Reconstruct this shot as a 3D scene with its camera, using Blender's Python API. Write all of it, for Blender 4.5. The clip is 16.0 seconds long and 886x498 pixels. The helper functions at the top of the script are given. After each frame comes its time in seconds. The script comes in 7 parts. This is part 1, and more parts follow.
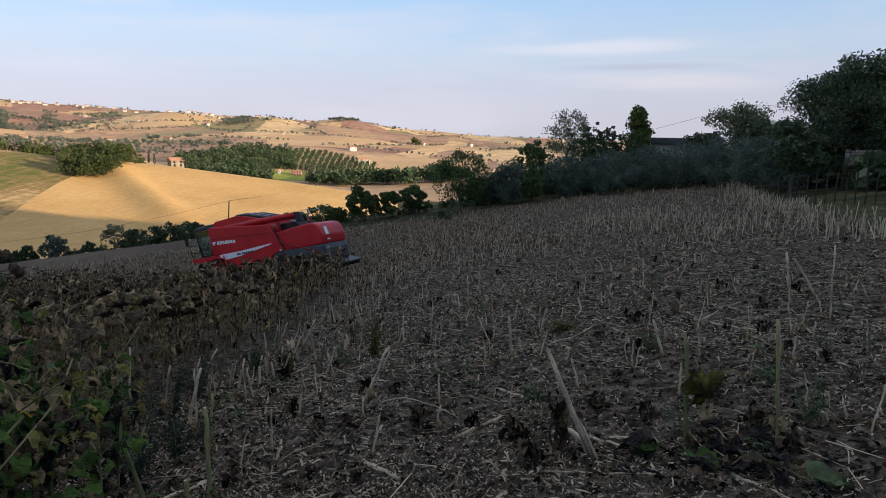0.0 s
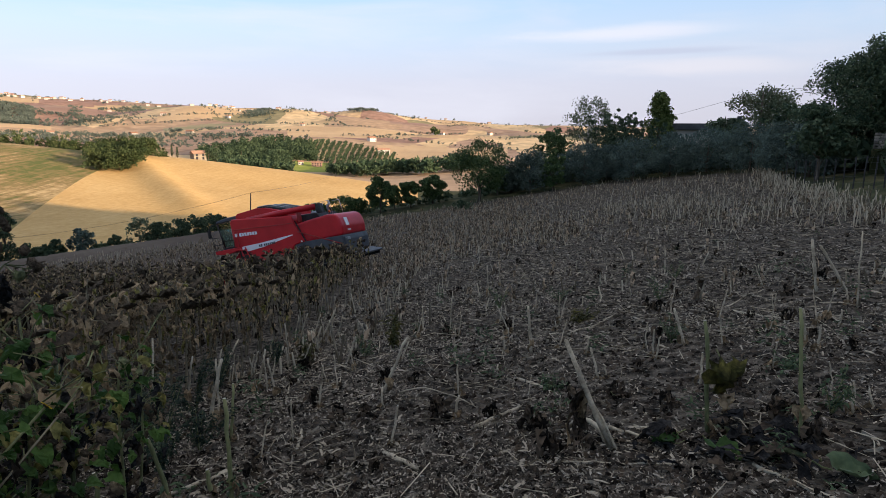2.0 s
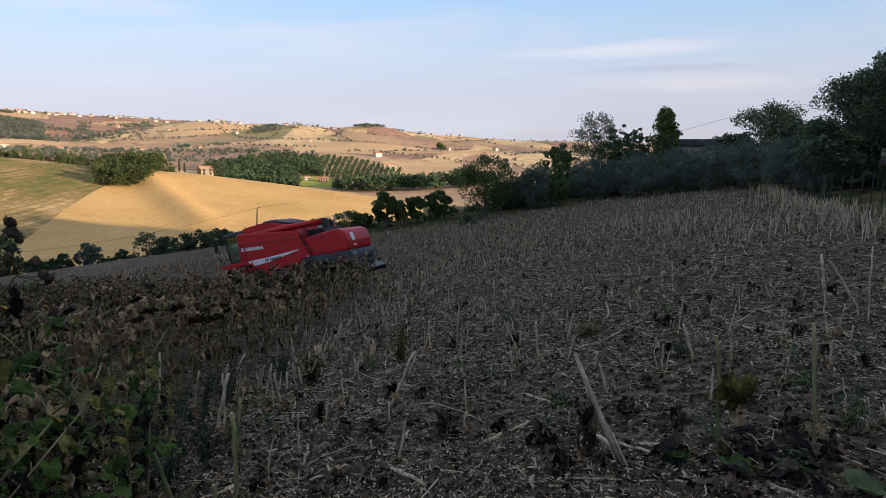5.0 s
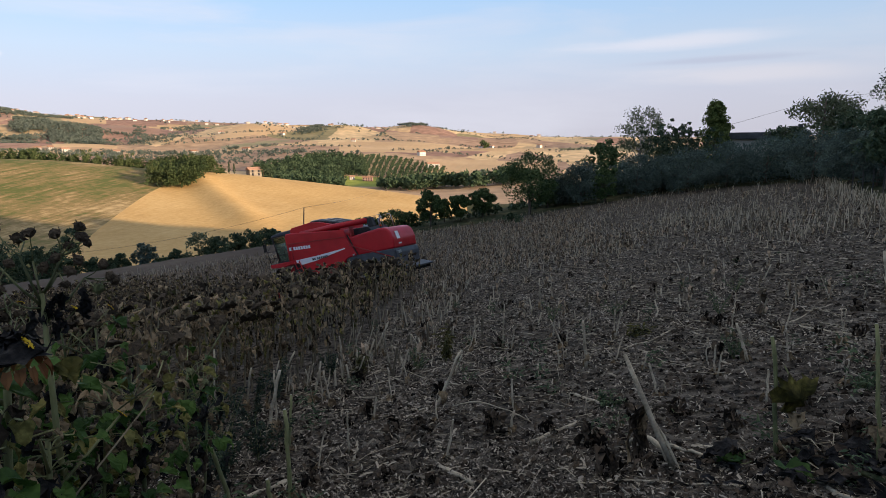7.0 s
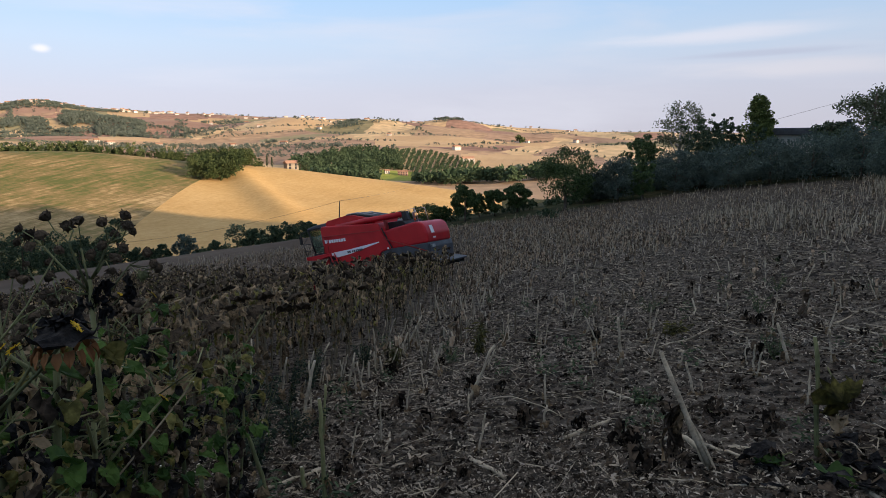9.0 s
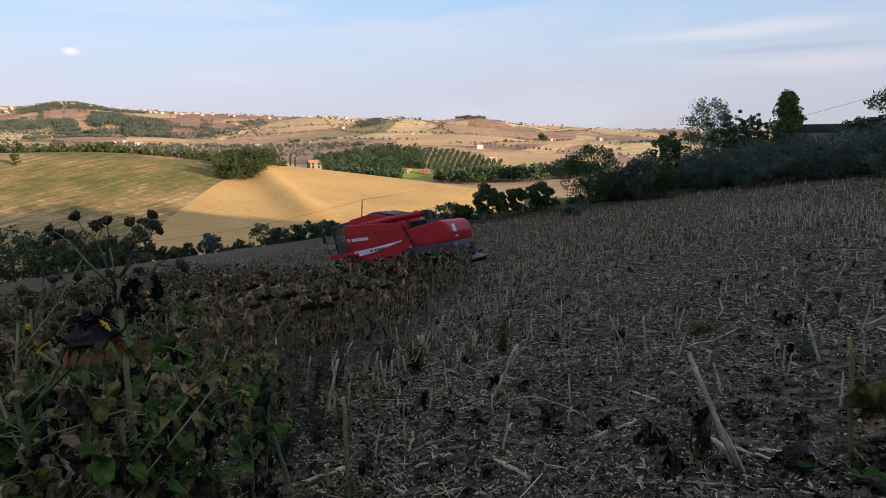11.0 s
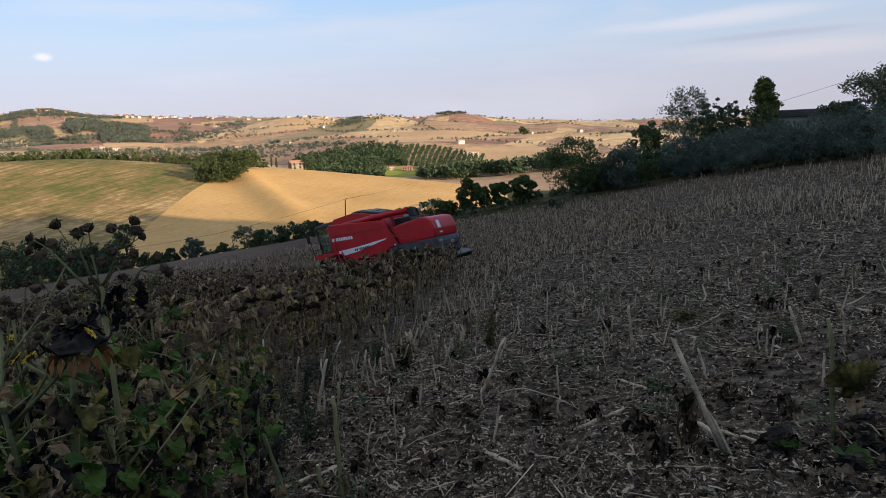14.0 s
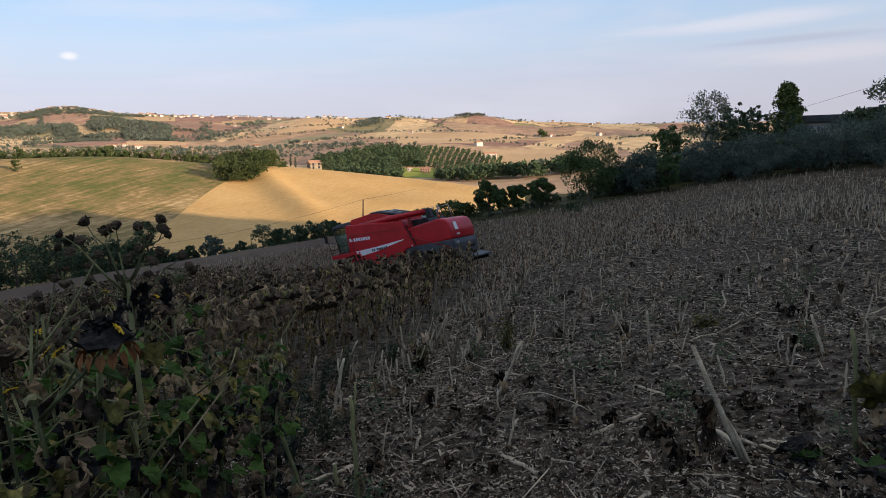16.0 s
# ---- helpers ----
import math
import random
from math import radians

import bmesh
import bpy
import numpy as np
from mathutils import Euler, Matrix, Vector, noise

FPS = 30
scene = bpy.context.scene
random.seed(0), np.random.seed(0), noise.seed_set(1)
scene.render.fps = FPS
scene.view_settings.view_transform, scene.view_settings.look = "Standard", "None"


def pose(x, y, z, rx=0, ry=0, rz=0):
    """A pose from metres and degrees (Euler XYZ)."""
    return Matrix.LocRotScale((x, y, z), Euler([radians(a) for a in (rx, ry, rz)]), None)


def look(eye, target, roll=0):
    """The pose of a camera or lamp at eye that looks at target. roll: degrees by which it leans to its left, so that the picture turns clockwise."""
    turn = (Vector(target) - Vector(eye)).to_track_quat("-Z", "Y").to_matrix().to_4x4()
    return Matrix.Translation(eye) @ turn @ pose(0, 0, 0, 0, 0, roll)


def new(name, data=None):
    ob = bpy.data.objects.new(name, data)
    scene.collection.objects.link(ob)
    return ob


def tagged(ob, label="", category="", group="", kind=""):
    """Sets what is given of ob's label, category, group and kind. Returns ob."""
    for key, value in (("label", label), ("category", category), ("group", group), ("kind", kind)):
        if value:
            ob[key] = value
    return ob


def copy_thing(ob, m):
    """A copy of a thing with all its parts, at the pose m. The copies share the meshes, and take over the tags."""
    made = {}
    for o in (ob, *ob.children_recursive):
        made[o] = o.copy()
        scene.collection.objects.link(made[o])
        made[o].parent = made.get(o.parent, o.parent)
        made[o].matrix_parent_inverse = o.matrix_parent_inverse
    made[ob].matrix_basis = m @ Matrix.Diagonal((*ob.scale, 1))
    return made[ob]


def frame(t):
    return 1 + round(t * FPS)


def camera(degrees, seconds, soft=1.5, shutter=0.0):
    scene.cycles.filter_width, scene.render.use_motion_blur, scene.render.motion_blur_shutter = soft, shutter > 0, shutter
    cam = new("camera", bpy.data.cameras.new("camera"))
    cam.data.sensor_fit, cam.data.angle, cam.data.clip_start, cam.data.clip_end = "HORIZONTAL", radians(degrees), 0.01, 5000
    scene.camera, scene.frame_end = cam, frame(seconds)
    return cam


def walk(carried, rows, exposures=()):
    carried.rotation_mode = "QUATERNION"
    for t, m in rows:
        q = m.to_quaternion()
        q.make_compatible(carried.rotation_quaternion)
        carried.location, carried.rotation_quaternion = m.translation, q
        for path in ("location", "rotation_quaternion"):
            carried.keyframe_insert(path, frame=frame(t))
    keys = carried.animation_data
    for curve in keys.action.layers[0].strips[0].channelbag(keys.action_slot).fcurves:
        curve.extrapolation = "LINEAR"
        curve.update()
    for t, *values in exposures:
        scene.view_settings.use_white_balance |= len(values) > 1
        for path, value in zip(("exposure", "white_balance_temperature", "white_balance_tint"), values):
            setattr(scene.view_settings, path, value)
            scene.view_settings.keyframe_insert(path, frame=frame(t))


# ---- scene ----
cam = camera(69.5, 16.0, soft=0.65)
walk(cam, [
    (0.0, pose(0.009, -0.014, 1.604, 79.92, -1.00, 0.00)),
    (0.5, pose(0.019, 0.009, 1.592, 79.28, -0.98, 1.28)),
    (1.0, pose(0.029, 0.013, 1.590, 78.75, -0.97, 1.85)),
    (1.5, pose(0.029, 0.013, 1.594, 78.70, -0.37, 1.49)),
    (2.0, pose(0.040, 0.004, 1.605, 78.97, -0.13, 1.72)),
    (2.5, pose(0.032, 0.000, 1.598, 79.08, -0.14, 0.68)),
    (3.0, pose(0.022, 0.004, 1.605, 78.90, -0.52, 0.73)),
    (3.2, pose(0.028, 0.005, 1.600, 78.96, -0.57, 0.84)),
    (5.3, pose(0.011, 0.017, 1.593, 80.40, 0.11, 3.00)),
    (5.5, pose(0.003, 0.022, 1.596, 80.20, 0.26, 3.79)),
    (6.0, pose(0.006, 0.011, 1.599, 80.19, 0.70, 4.28)),
    (6.5, pose(0.006, 0.008, 1.604, 80.25, 0.96, 5.67)),
    (7.0, pose(-0.002, -0.003, 1.607, 80.18, 0.81, 6.06)),
    (7.5, pose(-0.009, -0.002, 1.601, 79.92, 0.84, 7.29)),
    (8.0, pose(-0.005, -0.002, 1.594, 79.43, 0.97, 8.42)),
    (8.5, pose(-0.011, -0.014, 1.605, 79.49, 0.48, 8.78)),
    (9.0, pose(-0.005, -0.011, 1.600, 79.74, 0.59, 9.19)),
    (11.5, pose(-0.026, 0.011, 1.598, 79.53, 0.95, 12.21)),
    (12.0, pose(-0.029, 0.003, 1.598, 79.43, 0.95, 13.16)),
    (12.5, pose(-0.027, -0.002, 1.606, 79.57, 1.07, 12.87)),
    (13.0, pose(-0.034, -0.012, 1.603, 79.80, 1.27, 12.12)),
    (13.5, pose(-0.022, -0.014, 1.598, 79.19, 1.62, 10.34)),
    (14.0, pose(-0.013, -0.008, 1.600, 79.26, 2.63, 9.46)),
    (14.5, pose(-0.023, -0.007, 1.601, 79.53, 2.62, 10.43)),
    (15.0, pose(-0.020, -0.012, 1.600, 79.26, 2.45, 10.59)),
    (15.5, pose(-0.024, -0.014, 1.602, 79.67, 2.02, 10.68)),
    (16.0, pose(-0.028, -0.021, 1.606, 79.47, 2.02, 11.09)),
], exposures=[(0.0, 0.08), (0.6, 0.2), (2.6, 0.28), (3.2, 0.24), (5.5, 0.09), (9.0, 0.08), (11.5, 0.03), (16.0, 0.02)])

# ---- sky and sun ----
SUN_AZ, SUN_EL = 112.0, 11.0
sun_dir = Vector((math.sin(radians(SUN_AZ)) * math.cos(radians(SUN_EL)), math.cos(radians(SUN_AZ)) * math.cos(radians(SUN_EL)), math.sin(radians(SUN_EL))))
sun = new("sun", bpy.data.lights.new("sun", "SUN"))
sun.data.energy, sun.data.angle, sun.data.color = 8.0, radians(0.6), (1.0, 0.78, 0.57)
sun.matrix_world = look(sun_dir * 500, (0, 0, 0))


def sky_world():
    w = bpy.data.worlds.new("sky")
    w.use_nodes = True
    nt = w.node_tree
    N, L = nt.nodes, nt.links
    N.clear()
    out = N.new("ShaderNodeOutputWorld")
    bg = N.new("ShaderNodeBackground")
    sky = N.new("ShaderNodeTexSky")
    sky.sky_type, sky.sun_disc = "NISHITA", False
    sky.sun_elevation, sky.sun_rotation = radians(SUN_EL), radians(SUN_AZ)
    sky.air_density, sky.dust_density, sky.ozone_density = 1.0, 1.5, 2.0
    co = N.new("ShaderNodeTexCoord")
    sep = N.new("ShaderNodeSeparateXYZ")
    L.new(co.outputs["Generated"], sep.inputs[0])
    ramp = N.new("ShaderNodeValToRGB")
    for p, c in ((0.0, (0.66, 0.65, 0.75)), (0.06, (0.66, 0.68, 0.81)), (0.13, (0.60, 0.73, 0.92)), (0.22, (0.42, 0.67, 1.00)), (0.36, (0.22, 0.40, 0.72)), (0.6, (0.09, 0.19, 0.42)), (1.0, (0.06, 0.14, 0.34))):
        e = ramp.color_ramp.elements.new(p)
        e.color = (*c, 1)
    ramp.color_ramp.elements.remove(ramp.color_ramp.elements[0])
    ramp.color_ramp.elements.remove(ramp.color_ramp.elements[-1])
    L.new(sep.outputs["Z"], ramp.inputs[0])
    scale = N.new("ShaderNodeMix")
    scale.data_type, scale.blend_type = "RGBA", "MULTIPLY"
    scale.inputs["Factor"].default_value = 1.0
    L.new(sky.outputs[0], scale.inputs["A"])
    scale.inputs["B"].default_value = (0.09, 0.09, 0.09, 1)
    base = N.new("ShaderNodeMix")
    base.data_type = "RGBA"
    base.inputs["Factor"].default_value = 0.93
    L.new(scale.outputs["Result"], base.inputs["A"])
    L.new(ramp.outputs[0], base.inputs["B"])
    # thin streaked cloud
    mp = N.new("ShaderNodeMapping")
    mp.inputs["Scale"].default_value = (1.6, 1.6, 9.0)
    mp.inputs["Rotation"].default_value = (0.05, -0.06, 0.3)
    L.new(co.outputs["Generated"], mp.inputs[0])
    no = N.new("ShaderNodeTexNoise")
    no.inputs["Scale"].default_value, no.inputs["Detail"].default_value, no.inputs["Roughness"].default_value = 1.7, 7.0, 0.55
    no.inputs["Distortion"].default_value = 0.35
    L.new(mp.outputs[0], no.inputs["Vector"])
    cr = N.new("ShaderNodeValToRGB")
    cr.color_ramp.elements[0].position, cr.color_ramp.elements[1].position = 0.47, 0.72
    cr.color_ramp.elements[0].color, cr.color_ramp.elements[1].color = (0, 0, 0, 1), (0.5, 0.5, 0.5, 1)
    L.new(no.outputs[0], cr.inputs[0])
    cl = N.new("ShaderNodeMix")
    cl.data_type = "RGBA"
    L.new(cr.outputs[0], cl.inputs["Factor"])
    L.new(base.outputs["Result"], cl.inputs["A"])
    cl.inputs["B"].default_value = (0.74, 0.75, 0.85, 1)
    sky_out = cl.outputs["Result"]
    # single clouds: azimuth, rise, half width, half height, strength, colour
    for az, rise, wide, high, most, col in ((13.0, 7.4, 10.0, 0.6, 0.6, (0.86, 0.84, 0.92)), (17.0, 5.9, 8.0, 0.36, 0.6, (0.52, 0.56, 0.71)), (20.0, 4.6, 10.0, 0.9, 0.5, (0.84, 0.80, 0.85)), (-40.4, 6.5, 0.7, 0.4, 0.85, (0.92, 0.90, 0.95))):
        a, e = radians(az), radians(rise)
        sub = N.new("ShaderNodeVectorMath")
        sub.operation = "SUBTRACT"
        L.new(co.outputs["Generated"], sub.inputs[0])
        sub.inputs[1].default_value = (math.sin(a) * math.cos(e), math.cos(a) * math.cos(e), math.sin(e))
        turn = N.new("ShaderNodeMapping")
        turn.vector_type = "TEXTURE"
        turn.inputs["Rotation"].default_value = (0, 0, -a)
        turn.inputs["Scale"].default_value = (radians(wide), 1.0, radians(high))
        L.new(sub.outputs[0], turn.inputs[0])
        wob = N.new("ShaderNodeVectorMath")
        wob.operation = "MULTIPLY_ADD"
        L.new(no.outputs["Color"], wob.inputs[0])
        wob.inputs[1].default_value = (2.2, 0.0, 3.0)
        L.new(turn.outputs[0], wob.inputs[2])
        cen = N.new("ShaderNodeVectorMath")
        cen.operation = "DISTANCE"
        L.new(wob.outputs[0], cen.inputs[0])
        cen.inputs[1].default_value = (1.1, 0.0, 1.5)
        mr = N.new("ShaderNodeMapRange")
        mr.interpolation_type = "SMOOTHERSTEP"
        mr.inputs["From Min"].default_value, mr.inputs["From Max"].default_value = 1.25, 0.1
        mr.inputs["To Min"].default_value, mr.inputs["To Max"].default_value = 0.0, most
        L.new(cen.outputs["Value"], mr.inputs[0])
        mx = N.new("ShaderNodeMix")
        mx.data_type = "RGBA"
        L.new(mr.outputs[0], mx.inputs["Factor"])
        L.new(sky_out, mx.inputs["A"])
        mx.inputs["B"].default_value = (*col, 1)
        sky_out = mx.outputs["Result"]
    # a little deeper towards the right, away from the lit haze over the valley
    fall = N.new("ShaderNodeMapRange")
    fall.inputs["From Min"].default_value, fall.inputs["From Max"].default_value = -0.6, 0.5
    fall.inputs["To Min"].default_value, fall.inputs["To Max"].default_value = 1.07, 0.88
    L.new(sep.outputs["X"], fall.inputs[0])
    deep = N.new("ShaderNodeVectorMath")
    deep.operation = "SCALE"
    L.new(sky_out, deep.inputs[0])
    L.new(fall.outputs[0], deep.inputs["Scale"])
    L.new(deep.outputs[0], bg.inputs[0])
    bg.inputs[1].default_value = 1.0
    L.new(bg.outputs[0], out.inputs[0])
    scene.world = w


sky_world()


# ---- materials ----
def material(name, c1, c2, scale=4.0, rough=0.8, bump=0.0, fine=40.0, island=0.0, obj=0.0, metal=0.0, coat=0.0, stretch=(1, 1, 1), space="Object", c3=None, trans=0.0, bump_dist=0.02, contrast=(0.33, 0.67)):
    """Two colours mixed by a broad noise, broken up by a fine one; island and obj: brightness change from piece to piece."""
    m = bpy.data.materials.new(name)
    m.use_nodes = True
    nt = m.node_tree
    N, L = nt.nodes, nt.links
    b = N["Principled BSDF"]
    b.inputs["Roughness"].default_value, b.inputs["Metallic"].default_value = rough, metal
    b.inputs["Specular IOR Level"].default_value = 0.05 if rough >= 0.8 else (0.18 if trans else 0.3)
    if coat:
        b.inputs["Coat Weight"].default_value, b.inputs["Coat Roughness"].default_value = coat, 0.12
    co = N.new("ShaderNodeTexCoord")
    mp = N.new("ShaderNodeMapping")
    mp.inputs["Scale"].default_value = stretch
    if space == "World":
        geo = N.new("ShaderNodeNewGeometry")
        L.new(geo.outputs["Position"], mp.inputs[0])
    else:
        L.new(co.outputs[space], mp.inputs[0])
    n1 = N.new("ShaderNodeTexNoise")
    n1.inputs["Scale"].default_value, n1.inputs["Detail"].default_value = scale, 6
    n2 = N.new("ShaderNodeTexNoise")
    n2.inputs["Scale"].default_value, n2.inputs["Detail"].default_value = fine, 4
    L.new(mp.outputs[0], n1.inputs["Vector"])
    L.new(mp.outputs[0], n2.inputs["Vector"])
    r = N.new("ShaderNodeValToRGB")
    r.color_ramp.elements[0].position, r.color_ramp.elements[1].position = contrast
    r.color_ramp.elements[0].color, r.color_ramp.elements[1].color = (*c1, 1), (*c2, 1)
    if c3:
        r.color_ramp.elements.new(0.5).color = (*c3, 1)
    add = N.new("ShaderNodeMath")
    add.operation = "MULTIPLY_ADD"
    L.new(n2.outputs[0], add.inputs[0])
    add.inputs[1].default_value = 0.4
    L.new(n1.outputs[0], add.inputs[2])
    sub = N.new("ShaderNodeMath")
    sub.operation = "SUBTRACT"
    L.new(add.outputs[0], sub.inputs[0])
    sub.inputs[1].default_value = 0.2
    last = sub
    if island or obj:
        src = N.new("ShaderNodeNewGeometry").outputs["Random Per Island"] if island else N.new("ShaderNodeObjectInfo").outputs["Random"]
        a2 = N.new("ShaderNodeMath")
        a2.operation = "MULTIPLY_ADD"
        L.new(src, a2.inputs[0])
        a2.inputs[1].default_value = island or obj
        L.new(sub.outputs[0], a2.inputs[2])
        a3 = N.new("ShaderNodeMath")
        a3.operation = "SUBTRACT"
        L.new(a2.outputs[0], a3.inputs[0])
        a3.inputs[1].default_value = (island or obj) / 2
        last = a3
    L.new(last.outputs[0], r.inputs[0])
    L.new(r.outputs[0], b.inputs["Base Color"])
    if bump:
        bp = N.new("ShaderNodeBump")
        bp.inputs["Strength"].default_value, bp.inputs["Distance"].default_value = bump, bump_dist
        L.new(n2.outputs[0], bp.inputs["Height"])
        L.new(bp.outputs[0], b.inputs["Normal"])
    if trans:
        tr = N.new("ShaderNodeBsdfTranslucent")
        L.new(r.outputs[0], tr.inputs[0])
        mx = N.new("ShaderNodeMixShader")
        mx.inputs[0].default_value = trans
        L.new(b.outputs[0], mx.inputs[1])
        L.new(tr.outputs[0], mx.inputs[2])
        L.new(mx.outputs[0], N["Material Output"].inputs[0])
    return m


def cells(name, palette, size, distort=0.5, stripe=None, speck=0.12, bump=0.0):
    """Farmland seen from afar: a patchwork of plots, each with a colour from the palette, with faint furrows."""
    m = bpy.data.materials.new(name)
    m.use_nodes = True
    nt = m.node_tree
    N, L = nt.nodes, nt.links
    b = N["Principled BSDF"]
    b.inputs["Roughness"].default_value = 0.95
    b.inputs["Specular IOR Level"].default_value = 0.1
    geo = N.new("ShaderNodeNewGeometry")
    no = N.new("ShaderNodeTexNoise")
    no.inputs["Scale"].default_value, no.inputs["Detail"].default_value = 1.6 / size, 3
    L.new(geo.outputs["Position"], no.inputs["Vector"])
    ma = N.new("ShaderNodeVectorMath")
    ma.operation = "MULTIPLY_ADD"
    L.new(no.outputs["Color"], ma.inputs[0])
    ma.inputs[1].default_value = (size * distort,) * 3
    L.new(geo.outputs["Position"], ma.inputs[2])
    mp = N.new("ShaderNodeMapping")
    mp.inputs["Scale"].default_value = (1 / size, 0.36 / size, 0)
    mp.inputs["Rotation"].default_value = (0, 0, -0.42)
    L.new(ma.outputs[0], mp.inputs[0])
    vo = N.new("ShaderNodeTexVoronoi")
    vo.inputs["Scale"].default_value = 1.0
    L.new(mp.outputs[0], vo.inputs["Vector"])
    sp = N.new("ShaderNodeSeparateColor")
    L.new(vo.outputs["Color"], sp.inputs[0])
    ra = N.new("ShaderNodeValToRGB")
    ra.color_ramp.interpolation = "CONSTANT"
    for i, c in enumerate(palette):
        e = ra.color_ramp.elements[0] if i == 0 else ra.color_ramp.elements.new(i / len(palette))
        e.color = (*c, 1)
    L.new(sp.outputs[0], ra.inputs[0])
    n2 = N.new("ShaderNodeTexNoise")
    n2.inputs["Scale"].default_value, n2.inputs["Detail"].default_value = 0.05, 8
    L.new(geo.outputs["Position"], n2.inputs["Vector"])
    mr = N.new("ShaderNodeMapRange")
    mr.inputs["To Min"].default_value, mr.inputs["To Max"].default_value = 1 - speck * 2.2, 1 + speck * 2.2
    mr.inputs["From Min"].default_value, mr.inputs["From Max"].default_value = 0.3, 0.7
    L.new(n2.outputs[0], mr.inputs[0])
    mu = N.new("ShaderNodeVectorMath")
    mu.operation = "SCALE"
    L.new(ra.outputs[0], mu.inputs[0])
    L.new(mr.outputs[0], mu.inputs["Scale"])
    L.new(mu.outputs[0], b.inputs["Base Color"])
    return m


def furrowed(name, c1, c2, c3, period, angle, broad=0.02, amount=0.5, grain=0.35, contrast=(0.35, 0.65), mixed=0.66):
    """Harvested land: lines of stubble in one direction over broad blotches of colour."""
    m = bpy.data.materials.new(name)
    m.use_nodes = True
    nt = m.node_tree
    N, L = nt.nodes, nt.links
    b = N["Principled BSDF"]
    b.inputs["Roughness"].default_value = 0.95
    b.inputs["Specular IOR Level"].default_value = 0.1
    geo = N.new("ShaderNodeNewGeometry")
    mp = N.new("ShaderNodeMapping")
    mp.inputs["Rotation"].default_value = (0, 0, radians(angle))
    mp.inputs["Scale"].default_value = (1 / period, 0.11 / period, 0.0)
    L.new(geo.outputs["Position"], mp.inputs[0])
    wn = N.new("ShaderNodeTexNoise")
    wn.inputs["Scale"].default_value, wn.inputs["Detail"].default_value = 1.0, 4
    L.new(mp.outputs[0], wn.inputs["Vector"])
    bn = N.new("ShaderNodeTexNoise")
    bn.inputs["Scale"].default_value, bn.inputs["Detail"].default_value, bn.inputs["Roughness"].default_value = broad, 7, 0.6
    L.new(geo.outputs["Position"], bn.inputs["Vector"])
    gn = N.new("ShaderNodeTexNoise")
    gn.inputs["Scale"].default_value, gn.inputs["Detail"].default_value, gn.inputs["Roughness"].default_value = grain, 6, 0.7
    L.new(geo.outputs["Position"], gn.inputs["Vector"])
    m0 = N.new("ShaderNodeMix")
    m0.inputs["Factor"].default_value = mixed
    L.new(wn.outputs[0], m0.inputs["A"])
    L.new(gn.outputs[0], m0.inputs["B"])
    mx = N.new("ShaderNodeMix")
    mx.inputs["Factor"].default_value = amount
    L.new(bn.outputs[0], mx.inputs["A"])
    L.new(m0.outputs["Result"], mx.inputs["B"])
    ra = N.new("ShaderNodeValToRGB")
    ra.color_ramp.elements[0].position, ra.color_ramp.elements[1].position = contrast
    ra.color_ramp.elements[0].color, ra.color_ramp.elements[1].color = (*c1, 1), (*c3, 1)
    ra.color_ramp.elements.new(0.5).color = (*c2, 1)
    L.new(mx.outputs["Result"], ra.inputs[0])
    L.new(ra.outputs[0], b.inputs["Base Color"])
    bp = N.new("ShaderNodeBump")
    bp.inputs["Strength"].default_value, bp.inputs["Distance"].default_value = 0.6, 0.15
    L.new(wn.outputs[0], bp.inputs["Height"])
    L.new(bp.outputs[0], b.inputs["Normal"])
    return m


M_SOIL = material("chaff_covered_soil", (0.013, 0.0107, 0.0083), (0.195, 0.161, 0.123), 6.5, 0.97, 1.0, 48.0, contrast=(0.33, 0.66), c3=(0.086, 0.0705, 0.054), space="World", bump_dist=0.05)
M_TILLED = furrowed("bare_tilled_soil", (0.066, 0.047, 0.033), (0.09, 0.066, 0.047), (0.118, 0.09, 0.063), 3.0, 65, 0.08, 0.4)
M_VERGE = material("dry_grass_verge", (0.026, 0.033, 0.014), (0.095, 0.083, 0.042), 0.5, 0.95, 0.6, 9.0, space="World", c3=(0.048, 0.05, 0.023))
M_GOLD = furrowed("golden_stubble", (0.42, 0.255, 0.09), (0.55, 0.345, 0.135), (0.66, 0.44, 0.19), 1.6, -36, 0.03, 0.6, grain=0.6, contrast=(0.32, 0.68), mixed=0.75)
M_STRIPE = furrowed("regrown_stubble", (0.115, 0.125, 0.036), (0.27, 0.185, 0.078), (0.52, 0.365, 0.175), 2.2, -14, 0.016, 0.5, grain=0.4, contrast=(0.42, 0.58), mixed=0.5)
M_LIME = material("green_crop", (0.22, 0.26, 0.05), (0.34, 0.34, 0.09), 0.05, 0.9, space="World", fine=1.0)
M_FAR = cells("distant_farmland", [(0.47, 0.32, 0.18), (0.36, 0.235, 0.155), (0.62, 0.44, 0.24), (0.42, 0.28, 0.17), (0.25, 0.21, 0.11), (0.53, 0.36, 0.20), (0.30, 0.18, 0.13), (0.44, 0.31, 0.17), (0.60, 0.42, 0.23)], 135.0, 0.35)
M_WHEAT = furrowed("far_golden_stubble", (0.45, 0.295, 0.16), (0.54, 0.365, 0.20), (0.62, 0.43, 0.245), 8.0, 30, 0.01, 0.5)
M_PLOUGH = furrowed("far_ploughed_plot", (0.25, 0.15, 0.11), (0.33, 0.205, 0.145), (0.40, 0.26, 0.18), 9.0, 40, 0.008, 0.5)
